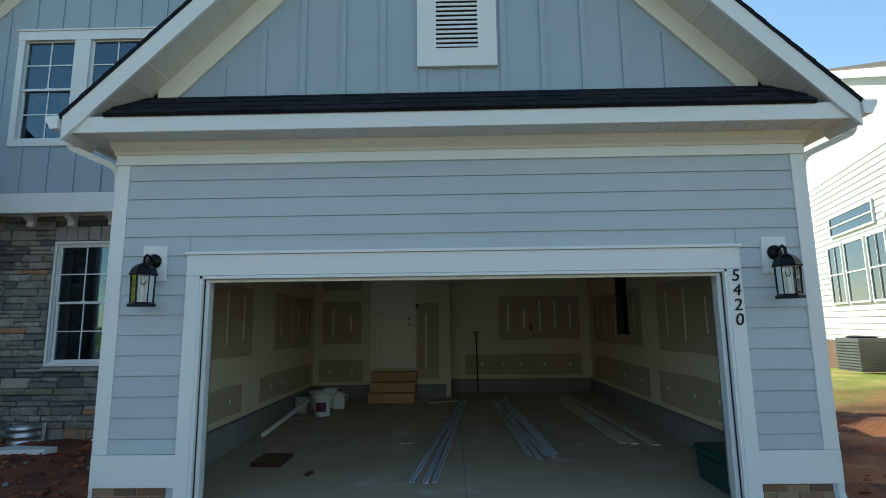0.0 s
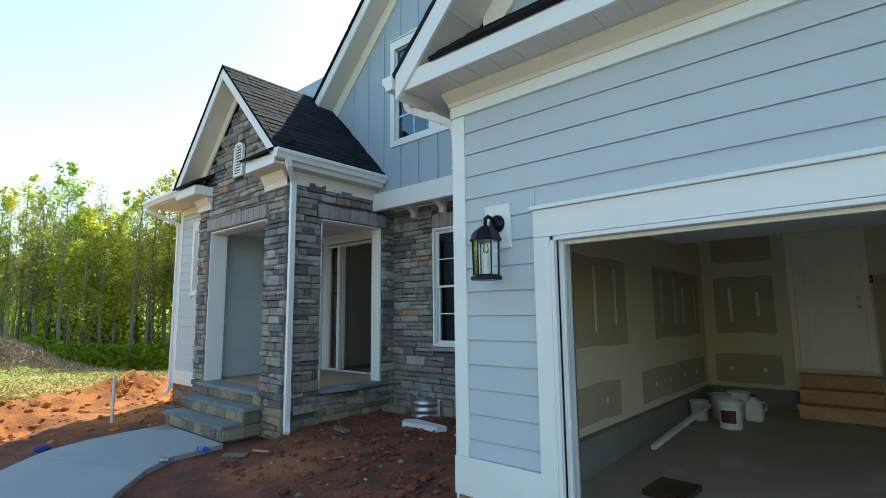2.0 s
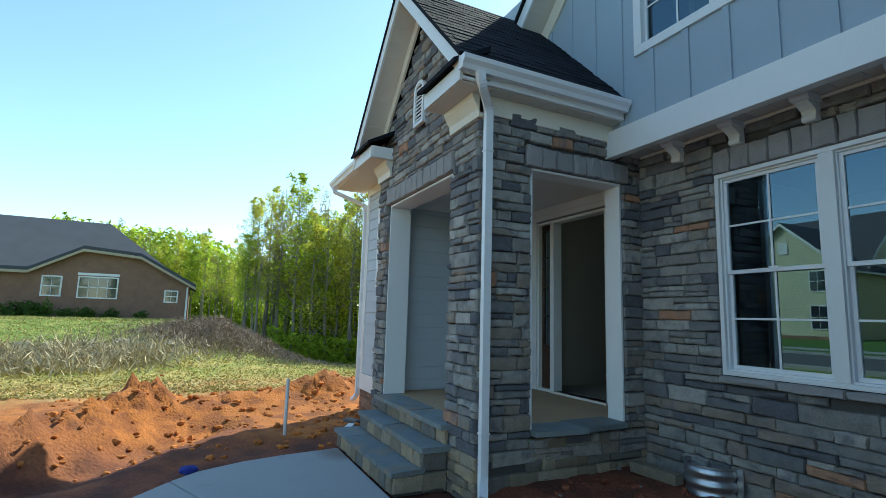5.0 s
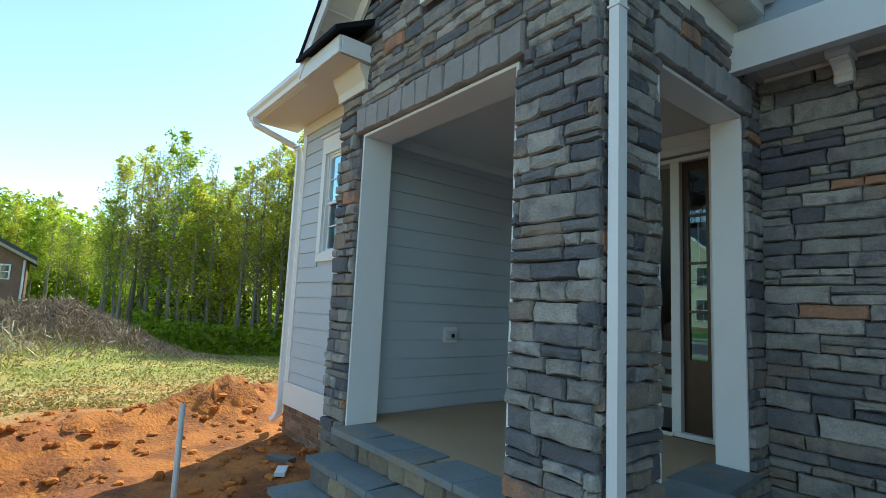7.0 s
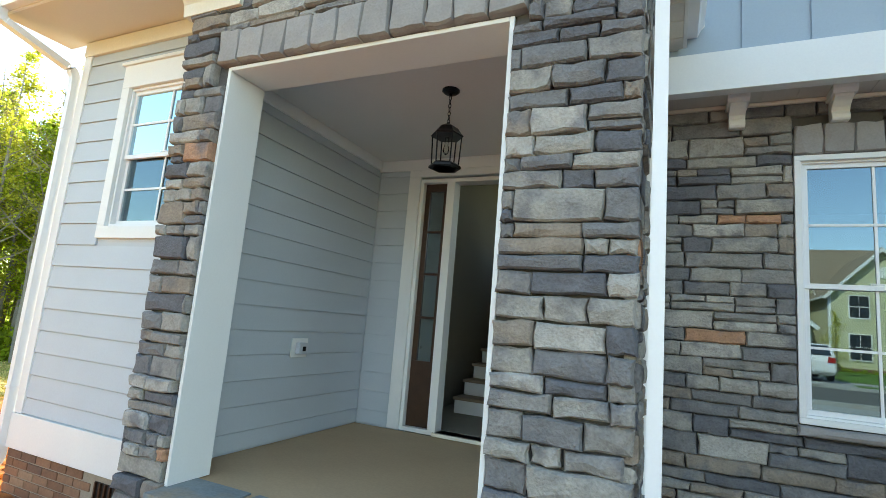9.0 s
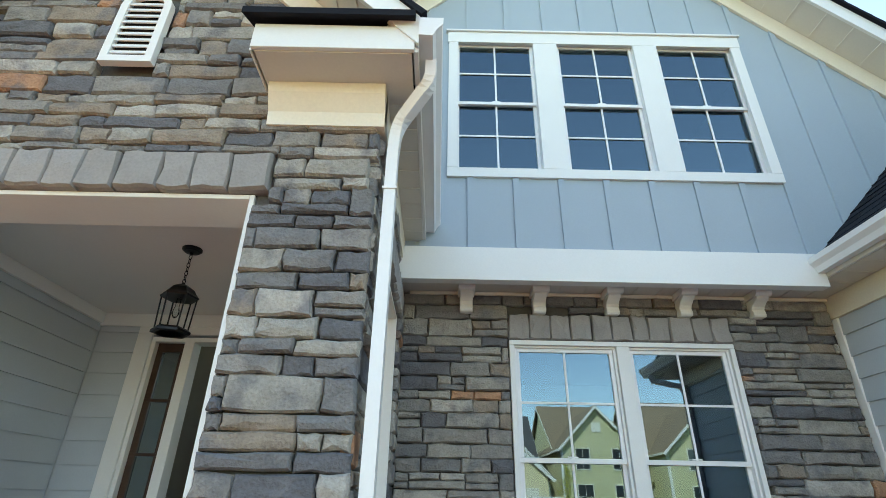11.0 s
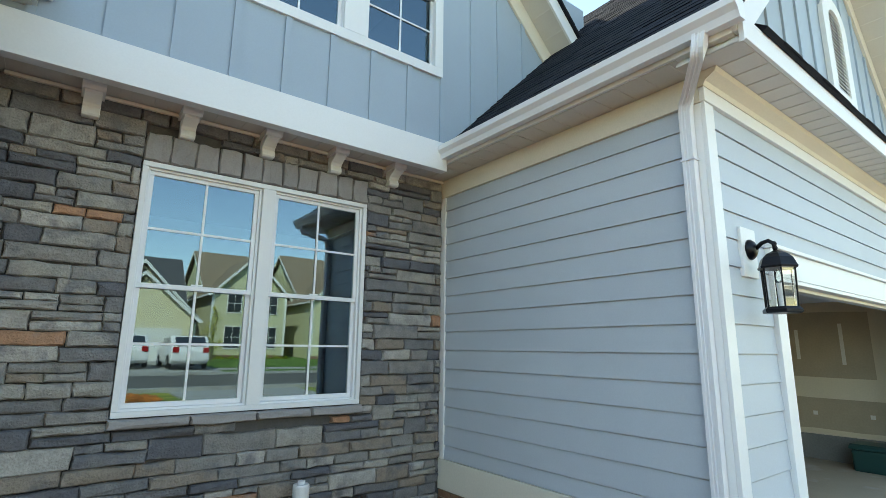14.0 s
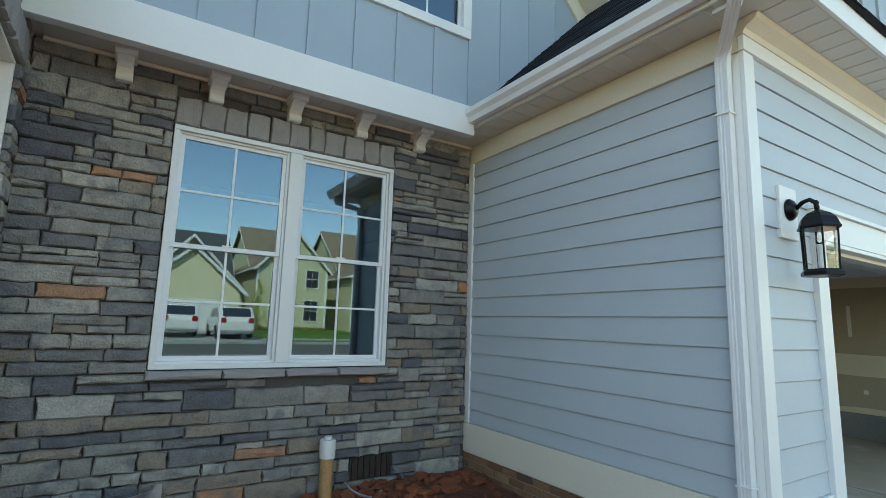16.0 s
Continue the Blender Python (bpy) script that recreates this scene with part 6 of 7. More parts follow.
lathe(bm, [(0.024, 0), (0.024, 0.97), (0.019, 0.97), (0.019, 0.9)], 14)
part("pipe", bm, PVC, st)

BOTTLE = glass_material("thin_clear_plastic", 1.35, (0.85, 0.92, 0.97))
bt = thing("water_bottle", (-7.36, 4.55, 0.04), "crushed clear water bottle with a blue label", "bottle")
bt.rotation_euler = (0, radians(90), radians(20))
BLUELABEL = material("blue_label", (0.05, 0.16, 0.55), 0.4, vary=0.3, scale=40, fine=90, bump=0)
bm = bmesh.new()
lathe(bm, [(0.03, 0), (0.033, 0.02), (0.031, 0.06), (0.033, 0.12), (0.028, 0.15), (0.013, 0.18), (0.013, 0.195)], 14)
part("body", bm, BOTTLE, bt, smooth=True)
bm = bmesh.new()
lathe(bm, [(0.0335, 0.055), (0.0345, 0.06), (0.0345, 0.105), (0.0335, 0.11)], 14)
part("label_band", bm, BLUELABEL, bt)
cup = thing("plastic_cup", (-7.12, 4.12, 0.035), "clear plastic cup lying on its side", "cup")
cup.rotation_euler = (radians(80), 0, radians(-35))
bm = bmesh.new()
lathe(bm, [(0.028, 0), (0.038, 0.09), (0.041, 0.092), (0.037, 0.088), (0.027, 0.004)], 16)
part("body", bm, BOTTLE, cup)
rag = thing("rag", (-9.02, 3.30, 0.02), "small dark blue rag on the walk's edge", "rag")
bm = bmesh.new()
bmesh.ops.create_icosphere(bm, subdivisions=3, radius=0.08)
for vv in bm.verts:
    vv.co.z *= 0.45
    vv.co *= 1 + 0.5 * noise.noise(vv.co * 16)
part("cloth", bm, material("blue_cloth", (0.02, 0.03, 0.22), 0.9, vary=0.2, scale=20, fine=80), rag, smooth=True)

# loose stones, clods and chips
def rubble(name, count, area, size, mat, label, seed):
    r2 = random.Random(seed)
    verts, faces = [], []
    base = bmesh.new()
    bmesh.ops.create_icosphere(base, subdivisions=1, radius=1)
    bv = [v.co.copy() for v in base.verts]
    bf = [tuple(v.index for v in f.verts) for f in base.faces]
    base.free()
    for _ in range(count):
        x, y = r2.uniform(area[0], area[1]), r2.uniform(area[2], area[3])
        s = r2.uniform(*size)
        sc = Vector((s * r2.uniform(0.7, 1.6), s * r2.uniform(0.7, 1.4), s * r2.uniform(0.4, 0.9)))
        rot = Euler((r2.uniform(0, 6), r2.uniform(0, 6), r2.uniform(0, 6))).to_matrix()
        z = ground_height(x, y) + sc.z * 0.3
        k = len(verts)
        for c in bv:
            p = rot @ (c * r2.uniform(0.75, 1.2))
            verts.append((x + p.x * sc.x, y + p.y * sc.y, z + p.z * sc.z))
        faces += [tuple(k + i for i in f) for f in bf]
    me = bpy.data.meshes.new(name)
    me.from_pydata(verts, [], faces)
    me.materials.append(mat)
    return tagged(new(name, me), label, "", "", "stuff")


CLOD = material("clay_clod", (0.20, 0.058, 0.024), 0.95, vary=0.3, scale=6, fine=50, bump=0.6, bump_dist=0.01, island=0.3)
ORANGECLOD = material("orange_clay_clod", (0.46, 0.15, 0.026), 0.95, vary=0.3, scale=6, fine=50, bump=0.6, bump_dist=0.01, island=0.3)
rubble("clods", 420, (-7.0, -3.5, 4.4, 7.6), (0.012, 0.045), CLOD, "red clay clods by the wall", 41)
rubble("clods", 120, (-5.3, -3.5, 7.1, 7.65), (0.03, 0.08), CLOD, "broken red clay lumps at the wall's foot", 42)
rubble("clods", 500, (-14.5, -9.6, 1.2, 6.6), (0.015, 0.06), ORANGECLOD, "orange clay clods on the dug ridge", 43)
rubble("clods", 350, (3.9, 9, 2.5, 6.5), (0.012, 0.035), CLOD, "red clay clods beside the driveway", 44)
rubble("stone_chips", 60, (-7.3, -3.6, 4.3, 7.5), (0.01, 0.03), STONE_JOINED, "stone offcuts scattered on the clay", 45)


def offcut(x, y, l, w, h, ang, mat, label):
    o = finish("stone_offcut" if mat is not PINE else "lath", _box_mesh(l, w, h), mat, 0.004)
    o.matrix_basis = pose(x, y, ground_at(x, y) + 0.005, 0, 0, ang)
    tagged(o, label, "offcut")


def _box_mesh(l, w, h):
    bm = bmesh.new()
    box(bm, -l / 2, l / 2, -w / 2, w / 2, 0, h)
    return bm


for a in ((-6.75, 7.35, 0.5, 0.12, 0.10, 5, STONE_TAN, "tan stone slab leaning at the porch's foot"), (-6.5, 6.1, 0.32, 0.10, 0.03, -12, STONE_TAN, "flat tan stone offcut on the clay"), (-6.85, 5.15, 0.34, 0.04, 0.02, 20, PINE, "pine lath lying on the clay"), (-7.0, 4.85, 0.3, 0.08, 0.03, 35, STONE_TAN, "flat tan stone offcut beside the steps"), (-5.6, 5.3, 0.25, 0.02, 0.01, 60, PINE, "thin pine splinter on the clay"), (-10.9, 5.55, 0.3, 0.12, 0.05, 25, STONE_TAN, "broken stone piece beside the wing"), (-10.5, 5.4, 0.22, 0.10, 0.04, -30, WHITE, "white siding scrap on the clay")):
    offcut(*a)

# ---- woods ----
def translucent(m, share=0.76):
    """Thin leaves let half of the light through."""
    N, L = m.node_tree.nodes, m.node_tree.links
    b = N["Principled BSDF"]
    tr, mx = N.new("ShaderNodeBsdfTranslucent"), N.new("ShaderNodeMixShader")
    L.new(b.inputs["Base Color"].links[0].from_socket, tr.inputs["Color"])
    mx.inputs[0].default_value = share
    L.new(b.outputs[0], mx.inputs[1])
    L.new(tr.outputs[0], mx.inputs[2])
    L.new(mx.outputs[0], N["Material Output"].inputs["Surface"])
    return m


LEAVES = []
for nm, c in (("spring_leaves", (0.38, 0.47, 0.045)), ("yellow_green_leaves", (0.56, 0.55, 0.075)), ("deep_green_leaves", (0.12, 0.20, 0.03)), ("sparse_buds", (0.30, 0.27, 0.10))):
    m = material(nm, c, 0.6, vary=0.3, scale=0.6, fine=9, bump=0, island=0.35)
    LEAVES.append(translucent(m))
BARK = material("gray_brown_bark", (0.25, 0.215, 0.17), 0.9, vary=0.3, scale=3, fine=30, bump=0.5, bump_dist=0.01, obj_random=0.25)


def tree_meshes(seed, height, spread, leaves, size, crown_from=0.25):
    """A tapered trunk with limbs and twigs, and a crown of many small leaves on them."""
    r2 = random.Random(seed)
    bm = bmesh.new()
    pts, x, y = [], 0.0, 0.0
    for i in range(9):
        pts.append((x, y, height * i / 8))
        x += r2.uniform(-0.12, 0.12) * height / 12
        y += r2.uniform(-0.12, 0.12) * height / 12
    r0 = height * 0.0105
    tube(bm, pts, [r0 * (1 - 0.93 * i / 8) for i in range(9)], 7)
    tips = []
    n = 26
    for k in range(n):
        f = crown_from + (0.98 - crown_from) * k / n
        i = min(int(f * 8), 7)
        a, b = Vector(pts[i]), Vector(pts[i + 1])
        p = a.lerp(b, f * 8 - i)
        ang = r2.uniform(0, 2 * math.pi)
        ln = spread * (1 - 0.75 * (f - crown_from) / (1 - crown_from)) * r2.uniform(0.6, 1.15)
        d = Vector((math.cos(ang), math.sin(ang), r2.uniform(0.5, 1.1))).normalized()
        q1, q2 = p + d * ln * 0.5, p + d * ln + Vector((0, 0, 0.12 * ln))
        rr = r0 * (1 - f) * 0.45 + 0.008
        tube(bm, [p, q1, q2], [rr, rr * 0.6, 0.006], 4)
        tips += [(p.lerp(q1, 0.7), 0.3 * ln), (q1, 0.35 * ln), (q1.lerp(q2, 0.5), 0.35 * ln), (q2, 0.3 * ln)]
        for _ in range(3):
            s = q1.lerp(q2, r2.random())
            e = s + Vector((r2.uniform(-1, 1), r2.uniform(-1, 1), r2.uniform(0.2, 1))) * ln * 0.32
            tube(bm, [s, e], [0.012, 0.004], 3)
            tips.append((e, 0.25 * ln))
    trunk = bpy.data.meshes.new("trunk")
    bmesh.ops.recalc_face_normals(bm, faces=bm.faces[:])
    bm.to_mesh(trunk)
    bm.free()
    trunk.materials.append(BARK)
    verts, faces = [], []
    for _ in range(leaves):
        c, rad = tips[r2.randrange(len(tips))]
        p = c + Vector((r2.gauss(0, 1), r2.gauss(0, 1), r2.gauss(0, 0.8))) * rad * 0.55
        u = Vector((r2.gauss(0, 1), r2.gauss(0, 1), r2.gauss(0, 0.6))).normalized() * size * r2.uniform(0.6, 1.4)
        w = u.cross(Vector((r2.gauss(0, 1), r2.gauss(0, 1), r2.gauss(0, 1)))).normalized() * size * 0.55
        k = len(verts)
        verts += [tuple(p - u), tuple(p + w), tuple(p + u), tuple(p - w)]
        faces.append((k, k + 1, k + 2, k + 3))
    crown = bpy.data.meshes.new("crown")
    crown.from_pydata(verts, [], faces)
    return trunk, crown


PROTOS = []
for sd, h, s, lv, sz, cf, mi in ((1, 12.5, 2.6, 2600, 0.105, 0.22, 0), (2, 14.0, 2.4, 2300, 0.10, 0.30, 1), (3, 11.0, 2.8, 3000, 0.10, 0.12, 1), (4, 13.0, 2.2, 900, 0.07, 0.35, 3), (5, 9.0, 2.3, 3000, 0.10, 0.08, 2), (6, 12.0, 2.7, 2600, 0.10, 0.18, 0)):
    t_me, c_me = tree_meshes(sd, h, s, lv, sz, cf)
    c_me.materials.append(LEAVES[mi])
    PROTOS.append((t_me, c_me, mi))
TREE_LABELS = ["slender tree in fresh green leaf at the wood's edge", "tall tree in yellow-green spring leaf at the wood's edge", "thinly budding tree at the wood's edge", "dense dark green tree in the wood"]


def plant(i, x, y, scale, turn):
    t_me, c_me, mi = PROTOS[i]
    t = thing("tree", (x, y, ground_height(x, y) - 0.15), (TREE_LABELS[0], TREE_LABELS[1], TREE_LABELS[3], TREE_LABELS[2])[mi], "tree", "wood's edge")
    t.rotation_euler = (0, 0, turn)
    t.scale = (scale, scale, scale)
    for nm, me in (("trunk", t_me), ("crown", c_me)):
        o = new(nm, me)
        o.parent = t


r3 = random.Random(77)
# an edge of trees sweeping round the field, several deep
for k in range(250):
    f = (k + r3.random()) / 250
    ang = 96 + 96 * f               # degrees from +x, seen from the porch
    dist = 24 + 11 * r3.random() ** 1.5 + 5 * smooth(0.45, 0.8, f)
    if ang > 176:
        dist += 16
    x, y = -8 + dist * math.cos(radians(ang)), 4 + dist * math.sin(radians(ang))
    i = r3.choice((0, 1, 1, 2, 3, 3, 1, 5, 0, 3))
    plant(i, x, y, r3.uniform(0.85, 1.12) * (1 - 0.08 * smooth(140, 160, ang) - 0.36 * smooth(168, 180, ang)), r3.uniform(0, 6.28))
for k in range(16):
    x, y = -46 - r3.uniform(0, 8), -30 + r3.uniform(0, 42)
    plant(r3.choice((0, 1, 3, 5)), x, y, r3.uniform(0.5, 0.68), r3.uniform(0, 6.28))
for k in range(26):
    x, y = 44 + r3.uniform(0, 14), -22 + r3.uniform(0, 44)
    plant(r3.choice((0, 1, 3, 5)), x, y, r3.uniform(0.7, 1.0), r3.uniform(0, 6.28))


def leaf_field(name, count, place, size, mat, label, seed, upright=0.0):
    r2 = random.Random(seed)
    verts, faces = [], []
    for _ in range(count):
        x, y, z = place(r2)
        s = r2.uniform(*size)
        u = Vector((r2.gauss(0, 1), r2.gauss(0, 1), r2.gauss(0, 0.7) + upright)).normalized() * s
        w = u.cross(Vector((r2.gauss(0, 1), r2.gauss(0, 1), r2.gauss(0, 1)))).normalized() * s * (0.5 if upright < 1 else 0.09)
        k = len(verts)
        p = Vector((x, y, z))
        verts += [tuple(p - u), tuple(p + w), tuple(p + u), tuple(p - w)]
        faces.append((k, k + 1, k + 2, k + 3))
    me = bpy.data.meshes.new(name)
    me.from_pydata(verts, [], faces)
    me.materials.append(mat)
    return tagged(new(name, me), label, "", "", "stuff")


def in_wood(r2, h=2.6, d0=26.0, d1=42.0):
    a = radians(95 + 78 * r2.random())
    d = d0 + (d1 - d0) * r2.random()
    x, y = -8 + d * math.cos(a), 4 + d * math.sin(a)
    return x, y, ground_height(x, y) + h * r2.random() ** 1.7


leaf_field("undergrowth", 45000, lambda r2: in_wood(r2, 1.5), (0.10, 0.24), LEAVES[0], "green undergrowth at the wood's edge", 91)
leaf_field("undergrowth", 9000, lambda r2: in_wood(r2, 3.0, 30, 44), (0.12, 0.26), LEAVES[2], "dark green undergrowth in the wood", 92)
leaf_field("far_wood", 12000, lambda r2: in_wood(r2, 8.0, 36, 48), (0.12, 0.26), LEAVES[2], "dense wood behind the edge trees", 93)
leaf_field("far_wood", 60000, lambda r2: in_wood(r2, 9.0, 32, 46), (0.10, 0.22), LEAVES[0], "fresh green wood behind the edge trees", 99)


def beyond(r2):
    a = radians(163 + 36 * r2.random())
    d = 50 + 12 * r2.random()
    x, y = -8 + d * math.cos(a), 4 + d * math.sin(a)
    return x, y, ground_height(x, y) + 8.5 * r2.random() ** 1.2


leaf_field("far_wood", 40000, beyond, (0.16, 0.32), LEAVES[0], "spring wood beyond the brick house", 101)
BRUSHMAT = material("dry_brush", (0.30, 0.22, 0.15), 0.9, vary=0.3, scale=2, fine=20, bump=0, island=0.3)


def brush_place(r2):
    x, y = -24.5 + r2.gauss(0, 1.5), 4.4 + r2.gauss(0, 1.6)
    top = 1.15 * math.exp(-((x + 24.5) / 2.4) ** 2 - ((y - 4.4) / 2.2) ** 2) * (0.75 + 0.5 * noise.noise(Vector((x, y, 0)) * 1.3))
    return x, y, ground_height(x, y) + max(0.1, top) * r2.random() ** 0.7


def reed_place(r2):
    f = r2.random()
    x, y = -18.6 - 1.6 * f + r2.gauss(0, 0.9), -3.5 + 6.0 * f + r2.gauss(0, 0.7)
    return x, y, ground_height(x, y) + 0.1 + abs(r2.gauss(0, 0.16))


leaf_field("dry_brush", 14000, brush_place, (0.07, 0.20), BRUSHMAT, "heap of gray-brown dry brush and brambles", 94, 1.1)
leaf_field("dry_reeds", 9000, reed_place, (0.08, 0.24), material("dry_reed", (0.46, 0.38, 0.22), 0.9, vary=0.3, scale=2, fine=20, bump=0, island=0.35), "pale dry weeds along the field ditch", 104, 1.3)


def grass_place(r2):
    x, y = -14.5 - 22 * r2.random() ** 1.5, -7 + 24 * r2.random()
    return x, y, ground_height(x, y) + 0.03


GRASS = material("grass_blades", (0.20, 0.26, 0.03), 0.8, vary=0.35, scale=0.7, fine=9, bump=0, island=0.4)
STRAWM = material("straw_blades", (0.50, 0.40, 0.13), 0.8, vary=0.3, scale=0.7, fine=9, bump=0, island=0.3)
leaf_field("grass", 60000, grass_place, (0.02, 0.05), GRASS, "thin green grass in the field", 95, 1.5)
leaf_field("straw", 60000, grass_place, (0.02, 0.045), STRAWM, "scattered straw over seeded ground", 96, 0.3)
rubble("boulders", 26, (-22.6, -21.2, -1.5, 3.4), (0.10, 0.24), material("field_stone", (0.24, 0.22, 0.19), 0.9, vary=0.2, scale=3, fine=20), "pale field stones in a heap", 97)

# ---- houses around ----
BRICKFAR = material("far_brown_brick", (0.25, 0.145, 0.095), 0.9, vary=0.22, scale=3, fine=14, bump=0.4, bump_dist=0.01)
ROOFGRAY = material("gray_asphalt_roof", (0.075, 0.078, 0.085), 0.9, vary=0.15, scale=1, fine=18, bump=0.4, bump_dist=0.01)
ROOFTAN = material("tan_asphalt_roof", (0.25, 0.19, 0.13), 0.9, vary=0.2, scale=2, fine=16, bump=0.4, bump_dist=0.01)
SAGE = material("sage_siding", (0.58, 0.56, 0.36), 0.7, vary=0.05, scale=1, fine=20, bump=0.1)
BEIGE = material("beige_siding", (0.70, 0.63, 0.42), 0.7, vary=0.05, scale=1, fine=20, bump=0.1)
WHITESIDE = material("white_lap_siding", (0.76, 0.74, 0.71), 0.6, vary=0.04, scale=1, fine=30, bump=0.05)


def far_window(h, x0, x1, z0, z1, y, side="y", cols=2, frame_mat=WHITE):
    """A window of a house: frame with depth, divided panes. y: the wall's face, towards -y (side y) or -x (side x)."""
    def bx(bm, a0, a1, d0, d1, b0, b1):
        if side == "y":
            box(bm, a0, a1, y + d0, y + d1, b0, b1)
        elif side == "x":
            box(bm, y + d0, y + d1, a0, a1, b0, b1)
        else:
            box(bm, y - d1, y - d0, a0, a1, b0, b1)
    bm = bmesh.new()
    t = 0.07
    for q in ((x0 - t, x0, z0 - t, z1 + t), (x1, x1 + t, z0 - t, z1 + t), (x0, x1, z0 - t, z0), (x0, x1, z1, z1 + t), (x0, x1, (z0 + z1) / 2 - 0.025, (z0 + z1) / 2 + 0.025)) + tuple((x0 + (x1 - x0) * i / cols - 0.012, x0 + (x1 - x0) * i / cols + 0.012, z0, z1) for i in range(1, cols)):
        bx(bm, q[0], q[1], -0.05, 0.02, q[2], q[3])
    w = part("window", bm, frame_mat, h)
    bm = bmesh.new()
    bx(bm, x0, x1, -0.02, -0.01, z0, z1)
    part("pane", bm, DARKPANE, w)


DARKPANE = material("dark_reflecting_pane", (0.03, 0.04, 0.05), 0.03, 0.0, vary=0.1, scale=2, fine=20, bump=0, spec=1.0)


def gable_block(h, x0, x1, y0, y1, z0, eave, rise, mat, roof_mat, ridge="y", over=0.35, name="wall"):
    """A block with its own gabled roof; ridge along y or x."""
    bm = bmesh.new()
    if ridge == "y":
        c = (x0 + x1) / 2
        prism(bm, [(x0, z0), (x1, z0), (x1, eave), (c, eave + rise), (x0, eave)], y0, y1)
    else:
        c = (y0 + y1) / 2
        prism(bm, [(y0, z0), (y1, z0), (y1, eave), (c, eave + rise), (y0, eave)], x0, x1, "x")
    wall = part(name, bm, mat, h)
    lo, hi, a0, a1 = (x0, x1, y0, y1) if ridge == "y" else (y0, y1, x0, x1)
    half = (hi - lo) / 2
    k = rise / half
    for s in (-1, 1):
        e = c + s * (half + over)
        ez = eave - over * k
        bm = bmesh.new()
        prism(bm, [(e, ez), (e, ez + 0.14), (c, eave + rise + 0.14), (c, eave + rise)], a0 - over, a1 + over, ridge)
        part("roof", bm, roof_mat, h)
        for f in (a0 - over - 0.03, a1 + over):
            bm = bmesh.new()
            prism(bm, [(e, ez - 0.16), (e, ez + 0.10), (c, eave + rise + 0.10), (c, eave + rise - 0.16)], f, f + 0.03, ridge)
            part("rake_board", bm, WHITE, h)
        bm = bmesh.new()
        lo2, hi2 = sorted((e, e + s * 0.1))
        prism(bm, [(lo2, ez - 0.05), (hi2, ez - 0.05), (hi2, ez + 0.09), (lo2, ez + 0.09)], a0 - over, a1 + over, ridge)
        part("gutter", bm, WHITE, h)
    return wall


def lap_lines(h, face, u0, u1, z0, z1, mat, side, pitch=0.2):
    """Lap boards of a house a little way off: real wedges joined into one piece."""
    bm = bmesh.new()
    z = z0
    while z < z1:
        pts = [(face, z), (face - 0.03, z), (face - 0.006, z + pitch), (face, z + pitch)]
        prism(bm, pts, u0, u1, "y" if side == "x" else "x")
        z += pitch
    tagged(part("lap_boards", bm, mat, h), kind="stuff")


# brick house beyond the field
bh = thing("brick_house", (-37.5, -5.5, 1.0), "brown brick house with a gray hipped roof beyond the field", "house")
GABLE = [(8.75, 1.95), (5.75, 3.62), (2.95, 3.85), (0.55, 2.5), (-9.3, 2.5)]
bm = bmesh.new()
prism(bm, [(-9.0, -0.8), (8.4, -0.8), (8.4, 2.1), (5.7, 3.55), (2.95, 3.78), (0.64, 2.5), (-9.0, 2.5)], -7, 0.0, "x")
part("wall", bm, BRICKFAR, bh)
for (ya, za), (yb, zb) in zip(GABLE, GABLE[1:]):
    bm = bmesh.new()
    prism(bm, [(ya, za), (ya, za + 0.22), (yb, zb + 0.22), (yb, zb)], -7.4, 0.38, "x")
    part("roof", bm, ROOFGRAY, bh)
    bm = bmesh.new()
    prism(bm, [(ya, za - 0.12), (ya, za + 0.03), (yb, zb + 0.03), (yb, zb - 0.12)], 0.385, 0.42, "x")
    part("rake_board", bm, PAPER, bh)
bm = bmesh.new()
v = [bm.verts.new(p) for p in ((-0.4, 8.3, 2.2), (-0.4, -9.2, 2.5), (-12, -9.2, 2.5), (-12, 8.3, 2.2), (-6, 3.2, 6.3), (-6, -3.5, 6.3))]
for f in ((0, 4, 5, 1), (1, 5, 2), (2, 5, 4, 3), (3, 4, 0), (3, 2, 1, 0)):
    bm.faces.new([v[i] for i in f])
part("hip_roof", bm, ROOFGRAY, bh)
for a in ((1.2, 2.0, 1.25, 2.25, 1), (2.85, 4.65, 1.2, 2.3, 3), (7.15, 7.75, 1.1, 1.7, 1), (-4.6, -3.8, 1.25, 2.25, 1)):
    far_window(bh, a[0], a[1], a[2], a[3], 0.0, "mx", a[4] + 1)
bm = bmesh.new()
box(bm, 0.0, 0.07, 2.75, 4.75, 2.42, 2.56)
part("transom", bm, WHITE, bh)
for y in (-8.9, 8.3):
    bm = bmesh.new()
    tube(bm, [(0.06, y, -0.7), (0.06, y, 2.0)], 0.05, 6)
    part("downspout", bm, WHITE, bh)


